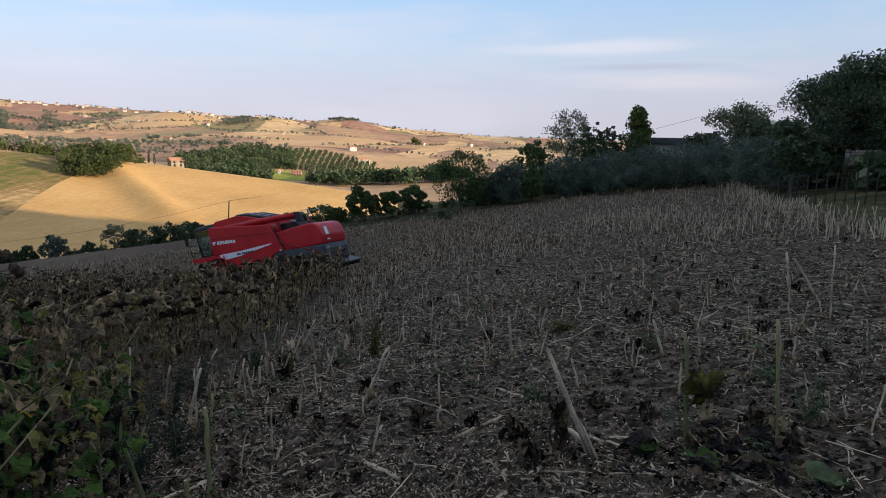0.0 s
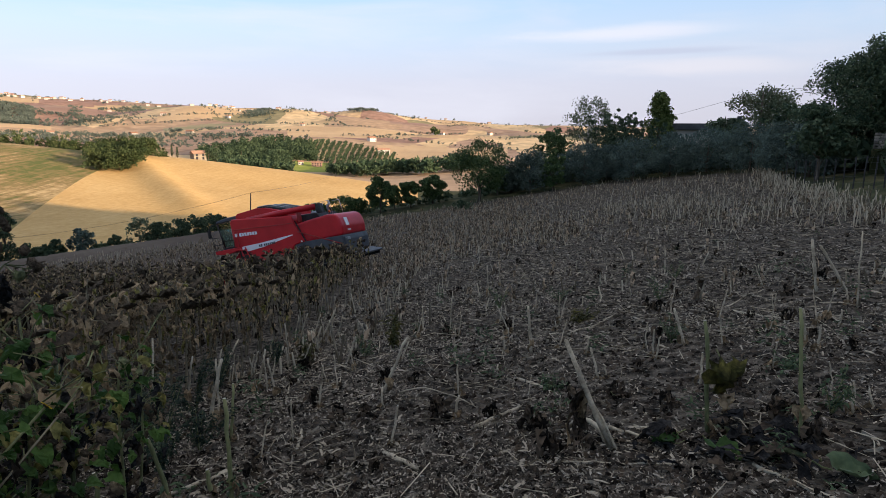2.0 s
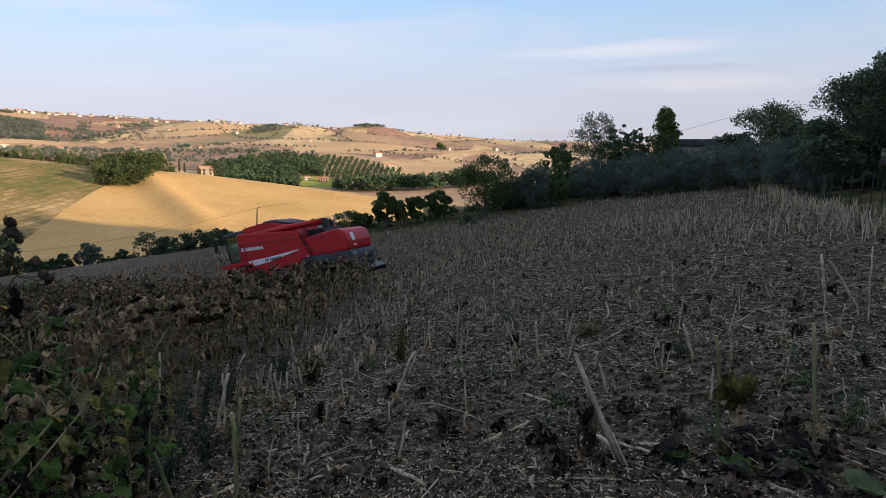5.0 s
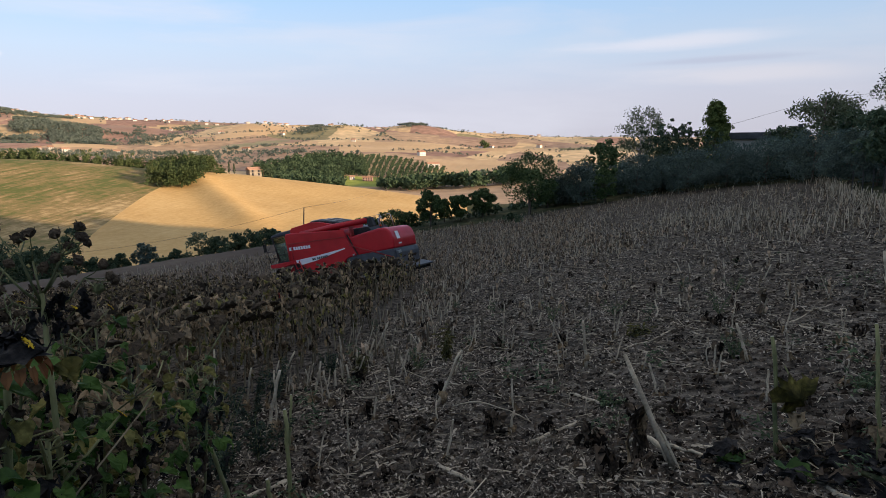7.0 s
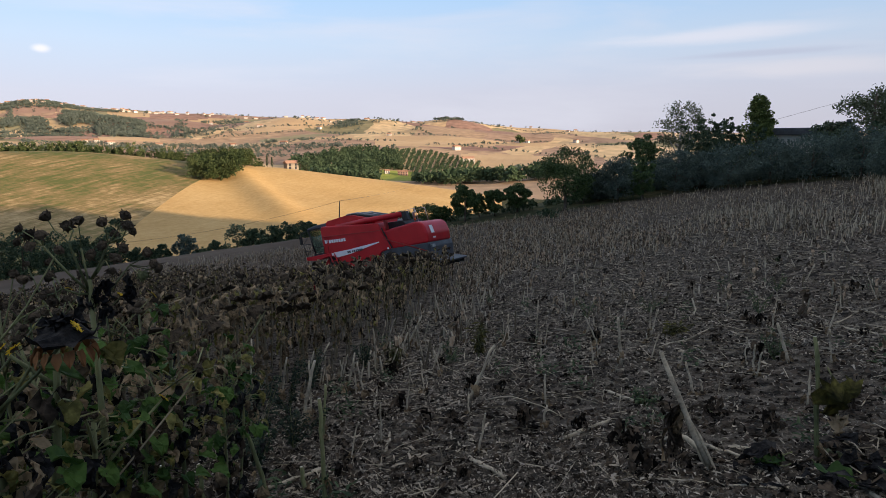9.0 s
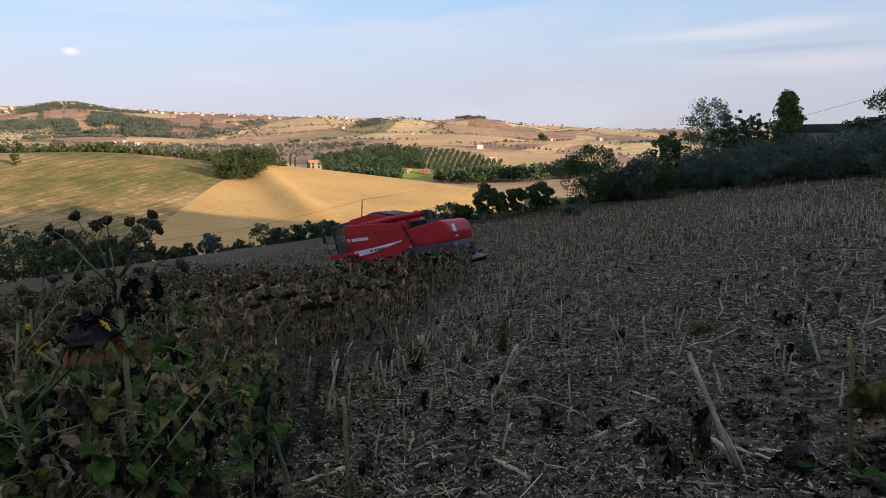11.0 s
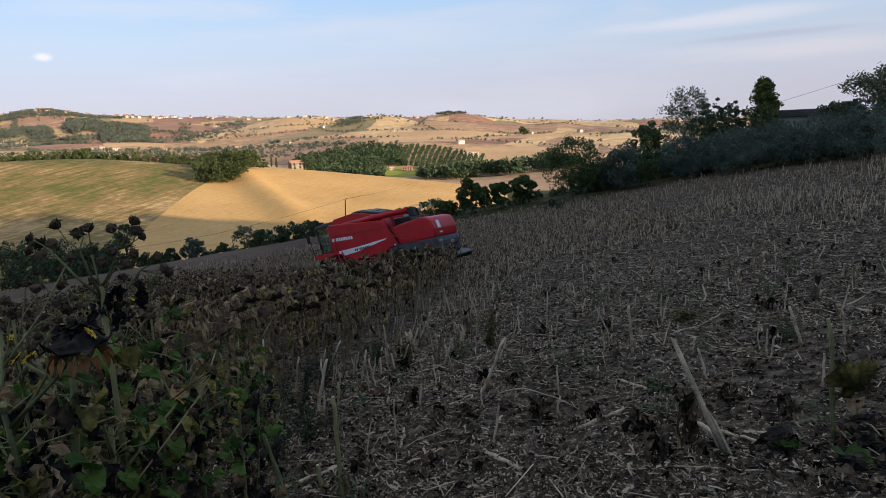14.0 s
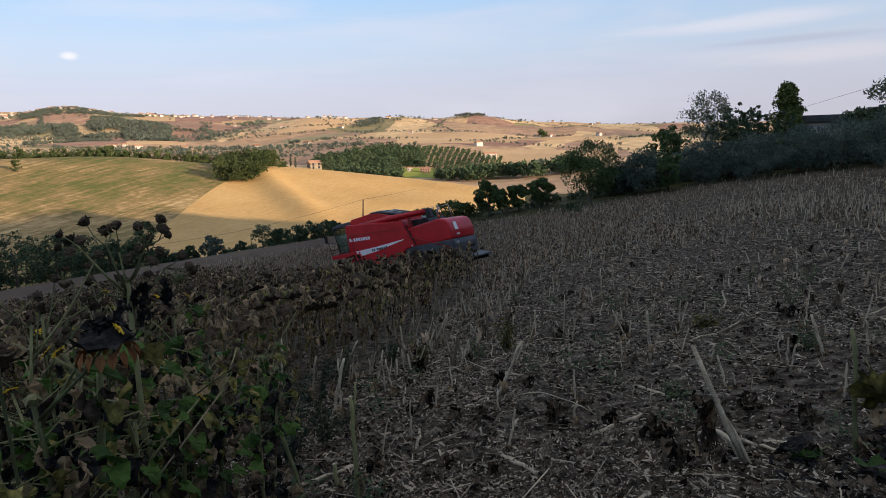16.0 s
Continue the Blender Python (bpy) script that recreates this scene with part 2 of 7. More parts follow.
M_FALLOW = furrowed("far_fallow_plot", (0.20, 0.185, 0.10), (0.29, 0.25, 0.14), (0.37, 0.31, 0.18), 9.0, 40, 0.01, 0.5)
M_LEAF = {
    "olive": material("olive_foliage", (0.062, 0.088, 0.074), (0.15, 0.19, 0.155), 1.0, 0.8, island=0.25, trans=0.25),
    "oak": material("oak_foliage", (0.036, 0.062, 0.034), (0.10, 0.132, 0.07), 1.0, 0.6, island=0.6, trans=0.25),
    "fruit": material("fruit_tree_foliage", (0.04, 0.072, 0.026), (0.105, 0.15, 0.055), 1.0, 0.6, island=0.6, trans=0.3),
    "cypress": material("conifer_foliage", (0.06, 0.085, 0.02), (0.14, 0.17, 0.05), 1.0, 0.7, island=0.6, trans=0.2),
    "poplar": material("thin_grey_foliage", (0.09, 0.11, 0.06), (0.17, 0.19, 0.11), 1.0, 0.6, island=0.6, trans=0.3),
    "far": material("far_foliage", (0.036, 0.056, 0.022), (0.10, 0.12, 0.048), 0.05, 0.8, island=0.45, trans=0.15, space="World"),
    # distance haze is put into this green: paler, greyer and bluer than near leaves
    "hill": material("haze_tinted_foliage", (0.085, 0.105, 0.085), (0.155, 0.178, 0.142), 0.05, 0.85, island=0.4, trans=0.15, space="World"),
    "wood": material("plantation_foliage", (0.040, 0.064, 0.034), (0.095, 0.13, 0.066), 0.05, 0.8, island=0.4, trans=0.15, space="World"),
}
M_BARK = material("bark", (0.07, 0.055, 0.04), (0.17, 0.14, 0.11), 6, 0.95, 0.8, 30, stretch=(1, 1, 0.25))
M_BARK_PALE = material("pale_bark", (0.30, 0.28, 0.25), (0.48, 0.46, 0.42), 4, 0.9, 0.5, 30)
M_POLEWOOD = material("weathered_pole_wood", (0.08, 0.06, 0.045), (0.17, 0.13, 0.10), 5, 0.9, 0.5, 40, stretch=(1, 1, 0.1))
M_WIRE = material("dark_wire", (0.05, 0.05, 0.05), (0.09, 0.09, 0.09), 3, 0.6)


# ---- mesh helpers ----
def np_mesh(name, V, F, smooth=False):
    """A mesh from arrays of vertices and of faces that all have the same number of corners."""
    V, F = np.asarray(V, dtype=np.float32), np.asarray(F, dtype=np.int32)
    me = bpy.data.meshes.new(name)
    me.vertices.add(len(V))
    me.vertices.foreach_set("co", V.ravel())
    me.loops.add(F.size)
    me.loops.foreach_set("vertex_index", F.ravel())
    me.polygons.add(len(F))
    me.polygons.foreach_set("loop_start", np.arange(len(F), dtype=np.int32) * F.shape[1])
    me.update(calc_edges=True)
    me.polygons.foreach_set("use_smooth", np.full(len(F), smooth))
    return me


def np_part(name, V, F, mat, parent=None, label="", smooth=False):
    me = np_mesh(name, V, F, smooth)
    me.materials.append(mat)
    ob = new(name, me)
    if parent:
        ob.parent = parent
    if label:
        ob["label"] = label
    return ob


def part(name, bm, mat, parent=None, label="", smooth=False):
    me = bpy.data.meshes.new(name)
    bm.normal_update()
    bm.to_mesh(me)
    bm.free()
    me.materials.append(mat)
    for p in me.polygons:
        p.use_smooth = smooth
    ob = new(name, me)
    if parent:
        ob.parent = parent
    if label:
        ob["label"] = label
    return ob


def thing(name, m, label, category, group="", kind=""):
    ob = new(name)
    ob.empty_display_size = 0.2
    ob.matrix_basis = m
    return tagged(ob, label, category, group, kind)


def tube(points, radii, sides=6, cap=True):
    """Rings of quads round a line of points."""
    P = np.asarray(points, float)
    n = len(P)
    R = np.broadcast_to(np.asarray(radii, float), (n,))
    T = np.gradient(P, axis=0)
    T /= np.linalg.norm(T, axis=1)[:, None] + 1e-9
    up = np.array([0.0, 0.0, 1.0]) if abs(T[0][2]) < 0.9 else np.array([1.0, 0.0, 0.0])
    A = np.cross(T, up)
    A /= np.linalg.norm(A, axis=1)[:, None] + 1e-9
    B = np.cross(T, A)
    a = np.arange(sides) * 2 * np.pi / sides
    V = P[:, None] + R[:, None, None] * (np.cos(a)[None, :, None] * A[:, None] + np.sin(a)[None, :, None] * B[:, None])
    V = V.reshape(-1, 3)
    i = np.arange(n - 1)[:, None] * sides
    j = np.arange(sides)[None]
    k = (j + 1) % sides
    F = np.stack([i + j, i + k, i + sides + k, i + sides + j], -1).reshape(-1, 4)
    if cap:
        c = len(V)
        V = np.vstack([V, P[:1], P[-1:]])
        m = (n - 1) * sides
        e1 = np.stack([np.full(sides, c), k[0], j[0], np.full(sides, c)], -1)
        e2 = np.stack([np.full(sides, c + 1), m + j[0], m + k[0], np.full(sides, c + 1)], -1)
        F = np.vstack([F, np.stack([e1[:, 0], e1[:, 1], e1[:, 2], e1[:, 2]], -1), np.stack([e2[:, 0], e2[:, 1], e2[:, 2], e2[:, 2]], -1)])
    return V, F


def quads_to_tris(F):
    t = np.vstack([F[:, [0, 1, 2]], F[:, [0, 2, 3]]])
    ok = (t[:, 0] != t[:, 1]) & (t[:, 1] != t[:, 2]) & (t[:, 0] != t[:, 2])
    return t[ok]


def merge(parts):
    """Several (V, F) with triangles or quads as one set of triangles."""
    Vs, Fs, o = [], [], 0
    for V, F in parts:
        F = np.asarray(F)
        if F.shape[1] == 4:
            F = quads_to_tris(F)
        Vs.append(V)
        Fs.append(F + o)
        o += len(V)
    return np.vstack(Vs), np.vstack(Fs)


def spread(V, F, mats):
    """Copies of one small mesh at many 4x4 poses, as one set of arrays."""
    M = np.asarray(mats)
    W = np.einsum("nij,vj->nvi", M[:, :3, :3], V) + M[:, None, :3, 3]
    G = F[None] + (np.arange(len(M)) * len(V))[:, None, None]
    return W.reshape(-1, 3), G.reshape(-1, F.shape[1])


def poses(P, rz, s=1.0, tilt=0.0, tilt_dir=0.0):
    """Many poses at once: places, turns about z, sizes, leans."""
    P = np.asarray(P, float)
    n = len(P)
    rz, s, tilt, td = (np.broadcast_to(np.asarray(v, float), (n,)) for v in (rz, s, tilt, tilt_dir))
    c, d = np.cos(rz), np.sin(rz)
    R = np.zeros((n, 3, 3))
    R[:, 0, 0], R[:, 0, 1], R[:, 1, 0], R[:, 1, 1], R[:, 2, 2] = c, -d, d, c, 1
    ax = np.stack([-np.sin(td), np.cos(td), np.zeros(n)], -1)
    K = np.zeros((n, 3, 3))
    K[:, 0, 2], K[:, 1, 2], K[:, 2, 0], K[:, 2, 1] = ax[:, 1], -ax[:, 0], -ax[:, 1], ax[:, 0]
    Q = np.eye(3) + np.sin(tilt)[:, None, None] * K + (1 - np.cos(tilt))[:, None, None] * (K @ K)
    M = np.zeros((n, 4, 4))
    M[:, :3, :3] = (Q @ R) * s[:, None, None]
    M[:, :3, 3], M[:, 3, 3] = P, 1
    return M


# ---- lie of the land ----
EYE = 1.6


def lattice_noise(x, y, seed=0):
    """Smooth value noise from -1 to 1."""
    x, y = np.asarray(x, float), np.asarray(y, float)
    xi, yi = np.floor(x), np.floor(y)

    def h(a, b):
        v = np.sin(a * 127.1 + b * 311.7 + seed * 74.7) * 43758.5453
        return (v - np.floor(v)) * 2 - 1
    u, v = x - xi, y - yi
    u, v = u * u * (3 - 2 * u), v * v * (3 - 2 * v)
    return (h(xi, yi) * (1 - u) + h(xi + 1, yi) * u) * (1 - v) + (h(xi, yi + 1) * (1 - u) + h(xi + 1, yi + 1) * u) * v


AZ_KEYS = (-52, -44, -36, -30, -24, -18, -12, -6, 2, 14, 40)
RINGS = {}


def ring(r, *rise):
    """The land's angle of rise from the standpoint, at one distance, all along AZ_KEYS."""
    RINGS[r] = rise


ring(100, -11.6, -11.7, -12.0, -12.2, -12.0, -11.5, -10.8, -9.8, -8.2, -5.8, -4.2)
ring(140, -11.2, -11.2, -11.4, -11.4, -11.2, -10.8, -10.4, -9.8, -8.6, -6.5, -4.8)
ring(230, -6.3, -6.2, -6.3, -6.4, -6.7, -7.2, -7.8, -8.3, -7.8, -6.0, -4.5)
ring(340, -0.6, -0.6, -1.0, -1.8, -2.45, -3.3, -4.2, -5.3, -6.2, -5.5, -4.0)
ring(430, -1.9, -1.9, -2.2, -2.9, -3.7, -4.5, -5.2, -5.8, -5.8, -5.0, -4.0)
ring(600, -1.9, -1.9, -2.1, -2.6, -3.4, -4.2, -4.5, -4.5, -4.1, -3.5, -3.0)
ring(850, -0.8, -0.9, -1.1, -1.6, -1.9, -1.6, -1.8, -2.6, -2.6, -2.4, -2.2)
ring(1100, -0.3, -0.2, -0.6, -1.0, -1.0, -0.8, -0.9, -1.3, -1.4, -1.4, -1.4)
ring(1500, 0.6, 0.5, 0.1, -0.2, -0.1, 0.0, -0.1, -0.5, -0.9, -1.0, -1.0)
ring(2000, 1.2, 1.4, 1.0, 0.8, 0.8, 0.7, 0.5, 0.1, -0.5, -0.7, -0.7)
ring(2600, 2.2, 2.45, 2.2, 1.7, 1.6, 1.4, 1.05, 0.6, -0.1, -0.35, -0.4)
ring(3400, 1.7, 1.8, 1.5, 1.3, 1.3, 1.1, 0.8, 0.4, -0.2, -0.3, -0.3)
ring(4800, 0.9, 0.9, 0.8, 0.7, 0.7, 0.6, 0.5, 0.2, -0.2, -0.3, -0.3)


def land_table():
    rs = np.array(sorted(RINGS))
    fine_az = np.arange(-180, 181, 0.5)
    T = np.stack([np.interp(fine_az, AZ_KEYS, RINGS[r], period=360) for r in rs])
    k = np.exp(-0.5 * (np.arange(-12, 13) / 4.5) ** 2)
    k /= k.sum()
    T = np.stack([np.convolve(np.r_[t[-13:-1], t, t[1:13]], k, "valid") for t in T])
    lr = np.linspace(math.log(rs[0]), math.log(rs[-1]), 300)
    U = np.stack([np.interp(lr, np.log(rs), T[:, j]) for j in range(T.shape[1])], 1)
    k = np.exp(-0.5 * (np.arange(-12, 13) / 4.0) ** 2)
    k /= k.sum()
    U = np.vstack([np.repeat(U[:1], 12, 0), U, np.repeat(U[-1:], 12, 0)])
    U = np.stack([np.convolve(U[:, j], k, "valid") for j in range(U.shape[1])], 1)
    return lr, U


LAND_LR, LAND_U = land_table()


KNOLLS = []


def knoll(az, r, across, along, h):
    """A rounded hill among the distant ones: half width across and along the view, height."""
    KNOLLS.append((az, r, across, along, h))


knoll(-40.2, 1640, 150, 90, 10)
knoll(-36.0, 1600, 110, 80, 8)
knoll(-45.5, 1640, 120, 80, 7)
knoll(-40.5, 1330, 80, 60, 8)
knoll(-34.2, 1320, 70, 60, 8)
knoll(-31.5, 2050, 100, 160, 14)
knoll(-26.8, 1900, 70, 130, 12)
knoll(-29.0, 1450, 60, 90, 8)
knoll(-22.5, 1650, 110, 170, 13)
knoll(-19.5, 1150, 120, 90, 7)
knoll(-15.5, 1800, 60, 160, 12)
knoll(-9.0, 1350, 150, 110, 9)
knoll(-4.0, 1150, 110, 80, 6)
knoll(-8.0, 2250, 90, 120, 10)
knoll(-1.0, 1900, 120, 140, 9)


def edge_of_field(az):
    return np.interp(az, (-60, -46, -36, -28, -17, -10, 0, 14, 24, 34, 50, 120, 300), (92, 90, 80, 72, 67, 65, 66, 72, 66, 44, 36, 36, 92))


def edge_of_stubble(az):
    """The field's own edge; on the right it runs nearly straight ahead, some way short of the fence."""
    return np.minimum(edge_of_field(az), np.interp(az, (-60, 24, 25.5, 27, 30, 34, 40, 50, 120), (200, 80, 61, 49, 35.5, 26, 19, 14, 12)))


def step01(a, b, v):
    t = np.clip((v - a) / (b - a), 0, 1)
    return t * t * (3 - 2 * t)


def field_height(x, y):
    """The near slope, which falls away ahead and to the left and flattens lower down."""
    yy = np.clip(y, -40, 76)
    z = 0.14 * np.clip(x, -110, 110) - 0.173 * yy + 0.0011 * np.where(yy > 0, yy, 0) ** 2
    z = z - 1.1 * np.exp(-((x + 14) / 9) ** 2 - ((y - 35) / 14) ** 2)
    return z + 0.10 * lattice_noise(x / 6, y / 6, 3) * step01(3, 12, np.hypot(x, y)) + 0.02 * lattice_noise(x / 0.7, y / 0.7, 5) + (0.05 * lattice_noise(x / 1.3, y / 2.2, 8) + 0.025 * np.sin(x * 8.976)) * step01(5, 11, np.hypot(x, y))


def height(x, y):
    x, y = np.asarray(x, float), np.asarray(y, float)
    r = np.hypot(x, y) + 1e-6
    az = np.degrees(np.arctan2(x, y))
    lr = np.clip(np.log(r), LAND_LR[0], LAND_LR[-1])
    fi = (lr - LAND_LR[0]) / (LAND_LR[1] - LAND_LR[0])
    fa = (az + 180) / 0.5
    i, j = np.clip(fi.astype(int), 0, len(LAND_LR) - 2), np.clip(fa.astype(int), 0, LAND_U.shape[1] - 2)
    u, v = fi - i, fa - j
    el = (LAND_U[i, j] * (1 - u) + LAND_U[i + 1, j] * u) * (1 - v) + (LAND_U[i, j + 1] * (1 - u) + LAND_U[i + 1, j + 1] * u) * v
    z = EYE + r * np.tan(np.radians(el))
    far = step01(700, 1500, r)
    z = z + far * np.minimum(r, 2200) * (1 - 0.6 * step01(2000, 2500, r)) * (0.013 * lattice_noise(x / 330, y / 330, 1) + 0.0045 * lattice_noise(x / 130, y / 130, 2))
    z = z + 0.9 * step01(150, 220, r) * (1 - far) * lattice_noise(x / 45, y / 45, 7)
    z = z + 27.0 * np.exp(-((az + 40.8) / 2.5) ** 2 - ((r - 2490) / 170) ** 2)
    for ka, kr, across, along, kh in KNOLLS:
        u, v = (az - ka) * kr * 0.01745, r - kr
        z = z + kh * np.exp(-(u / across) ** 2 - (v / along) ** 2)
    # a low spur across the golden field
    sx, sy = -0.60, 0.80
    along, off = (x + 114) * sx + (y - 243) * sy, (x + 114) * sy - (y - 243) * sx
    z = z + 2.8 * np.exp(-(off / 7.0) ** 2) * step01(-80, -30, along) * (1 - step01(45, 85, along))
    e = edge_of_field(az)
    w = step01(0, 1, (r - e - 2) / (135 - e))
    z = field_height(x, y) * (1 - w) + z * w
    # the wooded rise on the sun's side, out of sight
    s = math.radians(SUN_AZ)
    a, q = x * math.sin(s) + y * math.cos(s), -x * math.cos(s) + y * math.sin(s)
    top = np.interp(q, (-260, -120, 60, 96, 112, 128, 140, 155, 190, 220, 280, 360), (10, 60, 74, 71, 65, 59, 52, 47, 41, 36, 28, 6)) + 4.5 * lattice_noise(q / 5.5, 0 * q, 11) + 3.5 * lattice_noise(q / 15, 0 * q, 12)
    return z + (top - z) * np.exp(-((a - 235) / 55.0) ** 2)


def ground_z(x, y):
    return float(height(x, y))


def polar(az, r):
    a = math.radians(az)
    return r * math.sin(a), r * math.cos(a)


def on_ground(az, r, dz=0.0):
    x, y = polar(az, r)
    return x, y, ground_z(x, y) + dz


def gold_left(r):
    return np.interp(r, (120, 175, 300, 350, 420), (-40.5, -37.5, -29.6, -27.5, -26.5))


PLOTS = []


def plot(kind, a0, a1, r0, r1, slant=0.0):
    """A plot of the far hills: 7 golden, 8 ploughed, 9 fallow; azimuths, ranges, shift of range with azimuth."""
    PLOTS.append((kind, a0, a1, r0, r1, slant))


plot(7, -41.6, -37.4, 2060, 2230, 4)
plot(8, -43.0, -39.6, 2300, 2420)
plot(9, -39.5, -36.5, 2290, 2400)
plot(7, -36.6, -33.4, 2230, 2420, 20)
plot(8, -34.8, -29.6, 1800, 2200, 12)
plot(7, -30.4, -27.2, 2080, 2330, 25)
plot(7, -30.0, -27.4, 1500, 1700, 10)
plot(8, -27.4, -25.2, 1650, 2150, 30)
plot(9, -27.2, -22.0, 2150, 2420)
plot(7, -25.5, -17.8, 1420, 1600, 30)
plot(7, -26.0, -17.0, 1060, 1230, 16)
plot(9, -25.0, -19.5, 1250, 1330, 22)
plot(8, -16.6, -11.2, 1800, 2250, 12)
plot(8, -10.8, -7.6, 1650, 2000)
plot(7, -15.2, 4.0, 1010, 1330, 6)
plot(7, -7.6, 4.0, 720, 960)
plot(8, -6.4, -3.0, 1560, 1900)
plot(9, -47.0, -41.0, 1560, 1700)
plot(8, -42.5, -38.0, 1290, 1370)
plot(7, -50.0, -35.0, 1060, 1180)
plot(7, -37.2, -32.8, 1270, 1360)
plot(9, -36.5, -34.4, 1400, 1520)


def build_ground():
    az = np.r_[np.arange(-180, -56, 4.0), np.arange(-56, 44, 0.2), np.arange(44, 150, 0.6), np.arange(150, 180, 2.0)]
    rr = np.r_[0.0, np.geomspace(0.6, 60, 70), np.geomspace(60.9, 430, 130), np.geomspace(434, 2700, 120), np.geomspace(2760, 4900, 14)]
    A, R = np.meshgrid(az, rr)
    # one line of the grid follows the border between the golden and the regrown field
    mid = az[np.argmin(np.abs(az + 33.5))]
    A = A + (gold_left(R) - mid) * step01(95, 125, R) * (1 - step01(400, 470, R)) * np.exp(-((A - mid) / 13) ** 2)
    X, Y = R * np.sin(np.radians(A)), R * np.cos(np.radians(A))
    Z = height(X, Y)
    V = np.stack([X, Y, Z], -1).reshape(-1, 3)
    n, m = len(rr), len(az)
    i, j = np.arange(n - 1)[:, None] * m, np.arange(m)[None]
    k = (j + 1) % m
    F = np.stack([i + j, i + m + j, i + m + k, i + k], -1).reshape(-1, 4)[:, ::-1]
    me = np_mesh("ground", V, F, True)
    mats = [M_SOIL, M_TILLED, M_VERGE, M_GOLD, M_STRIPE, M_LIME, M_FAR, M_WHEAT, M_PLOUGH, M_FALLOW]
    for mt in mats:
        me.materials.append(mt)
    ca = ((A[:-1] + A[1:]) / 2 + 0.095).ravel()
    ra = ((R[:-1] + R[1:]) / 2).ravel()
    e = edge_of_stubble(ca)
    wob = lattice_noise(ca * 0.9, np.log(ra) * 9, 21)
    idx = np.zeros(len(F), int)
    inner = ra < e
    idx[inner & (ca < -16) & (ra > 43 + wob)] = 1
    idx[~inner] = 2
    idx[(~inner) & (ca < -20) & (ra < 118)] = 1
    idx[(ra > 120) & (ca < gold_left(ra))] = 4
    idx[(ra > 118) & (ca >= gold_left(ra)) & (ca < -4) & (ra < 400)] = 3
    idx[(ra > 352) & (ra < 470) & (ca > -12.5) & (ca < -4)] = 5
    idx[(ra > 395) & (idx != 5)] = 6
    idx[(ra > 615) & (ra < 700) & (ca > -14.9) & (ca < -11.9)] = 5
    for k, a0, a1, r0, r1, slant in PLOTS:
        q = ra - slant * (ca - a0) + 14 * wob
        idx[(ca > a0) & (ca < a1) & (q > r0) & (q < r1) & (idx == 6)] = k
    me.polygons.foreach_set("material_index", idx.astype(np.int32))
    ob = new("ground", me)
    tagged(ob, "harvested field sloping into a valley of golden farmland hills", "ground", kind="structure")


build_ground()


# ---- trees ----
def leaf_cloud(rng, centers, radii, n, size, squash=0.8):
    """n small bent leaves in tufts round the centers, as quads."""
    c = rng.integers(0, len(centers), n)
    d = rng.normal(size=(n, 3))
    d /= np.linalg.norm(d, axis=1)[:, None]
    P = np.asarray(centers)[c] + d * (np.asarray(radii)[c] * rng.uniform(0.25, 1.0, n) ** 0.6)[:, None] * np.array([1, 1, squash])
    a = rng.normal(size=(n, 3))
    a /= np.linalg.norm(a, axis=1)[:, None]
    b = np.cross(a, rng.normal(size=(n, 3)))
    b /= np.linalg.norm(b, axis=1)[:, None]
    s = size * rng.uniform(0.6, 1.4, n)[:, None]
    V = np.stack([P - a * s, P - b * s * 0.45 + a * s * 0.1, P + a * s, P + b * s * 0.45 + a * s * 0.1], 1).reshape(-1, 3)
    return V, np.arange(n * 4).reshape(-1, 4)


def tufts(rng, h, w, base, count, shape):
    """Centers and sizes of the tufts of a crown between base and h, w wide."""
    out, rad = [], []
    while len(out) < count:
        t = rng.uniform(0, 1)
        if shape == "cone":
            wide = max(0.14, (1 - t) ** 0.62 * 1.05)
        elif shape == "spread":
            wide = math.sin(math.pi * (0.12 + 0.80 * t)) ** 0.55
        elif shape == "shoots":
            wide = 0.25 + 0.75 * t
        else:
            wide = math.sin(math.pi * (0.20 + 0.72 * t)) ** 0.6
        q, a = math.sqrt(rng.uniform(0.1, 1)) * wide, rng.uniform(0, 2 * math.pi)
        k = rng.uniform(0.7, 1.15)
        out.append((q * math.cos(a) * w * 0.42 * k, q * math.sin(a) * w * 0.42 * k, base + (h - base) * (0.08 + 0.84 * t)))
        rad.append(w * rng.uniform(0.08, 0.155))
    out, rad = np.array(out), np.array(rad)
    if shape == "shoots":
        # upright leafy shoots of uneven height
        n = max(6, count // 10)
        foot = rng.uniform(-0.30, 0.30, (n, 2)) * w
        high = rng.uniform(0.72, 1.0, n)
        k = np.arange(count) % n
        t = np.clip((np.arange(count) // n + rng.uniform(0, 1, count)) / (count // n + 1), 0, 1)
        out = np.c_[foot[k] * (1 + 0.7 * t[:, None]), base * 0.5 + (h * high[k] - base * 0.5) * t]
        rad = 0.10 * w * (1.1 - 0.75 * t)
    return out, rad


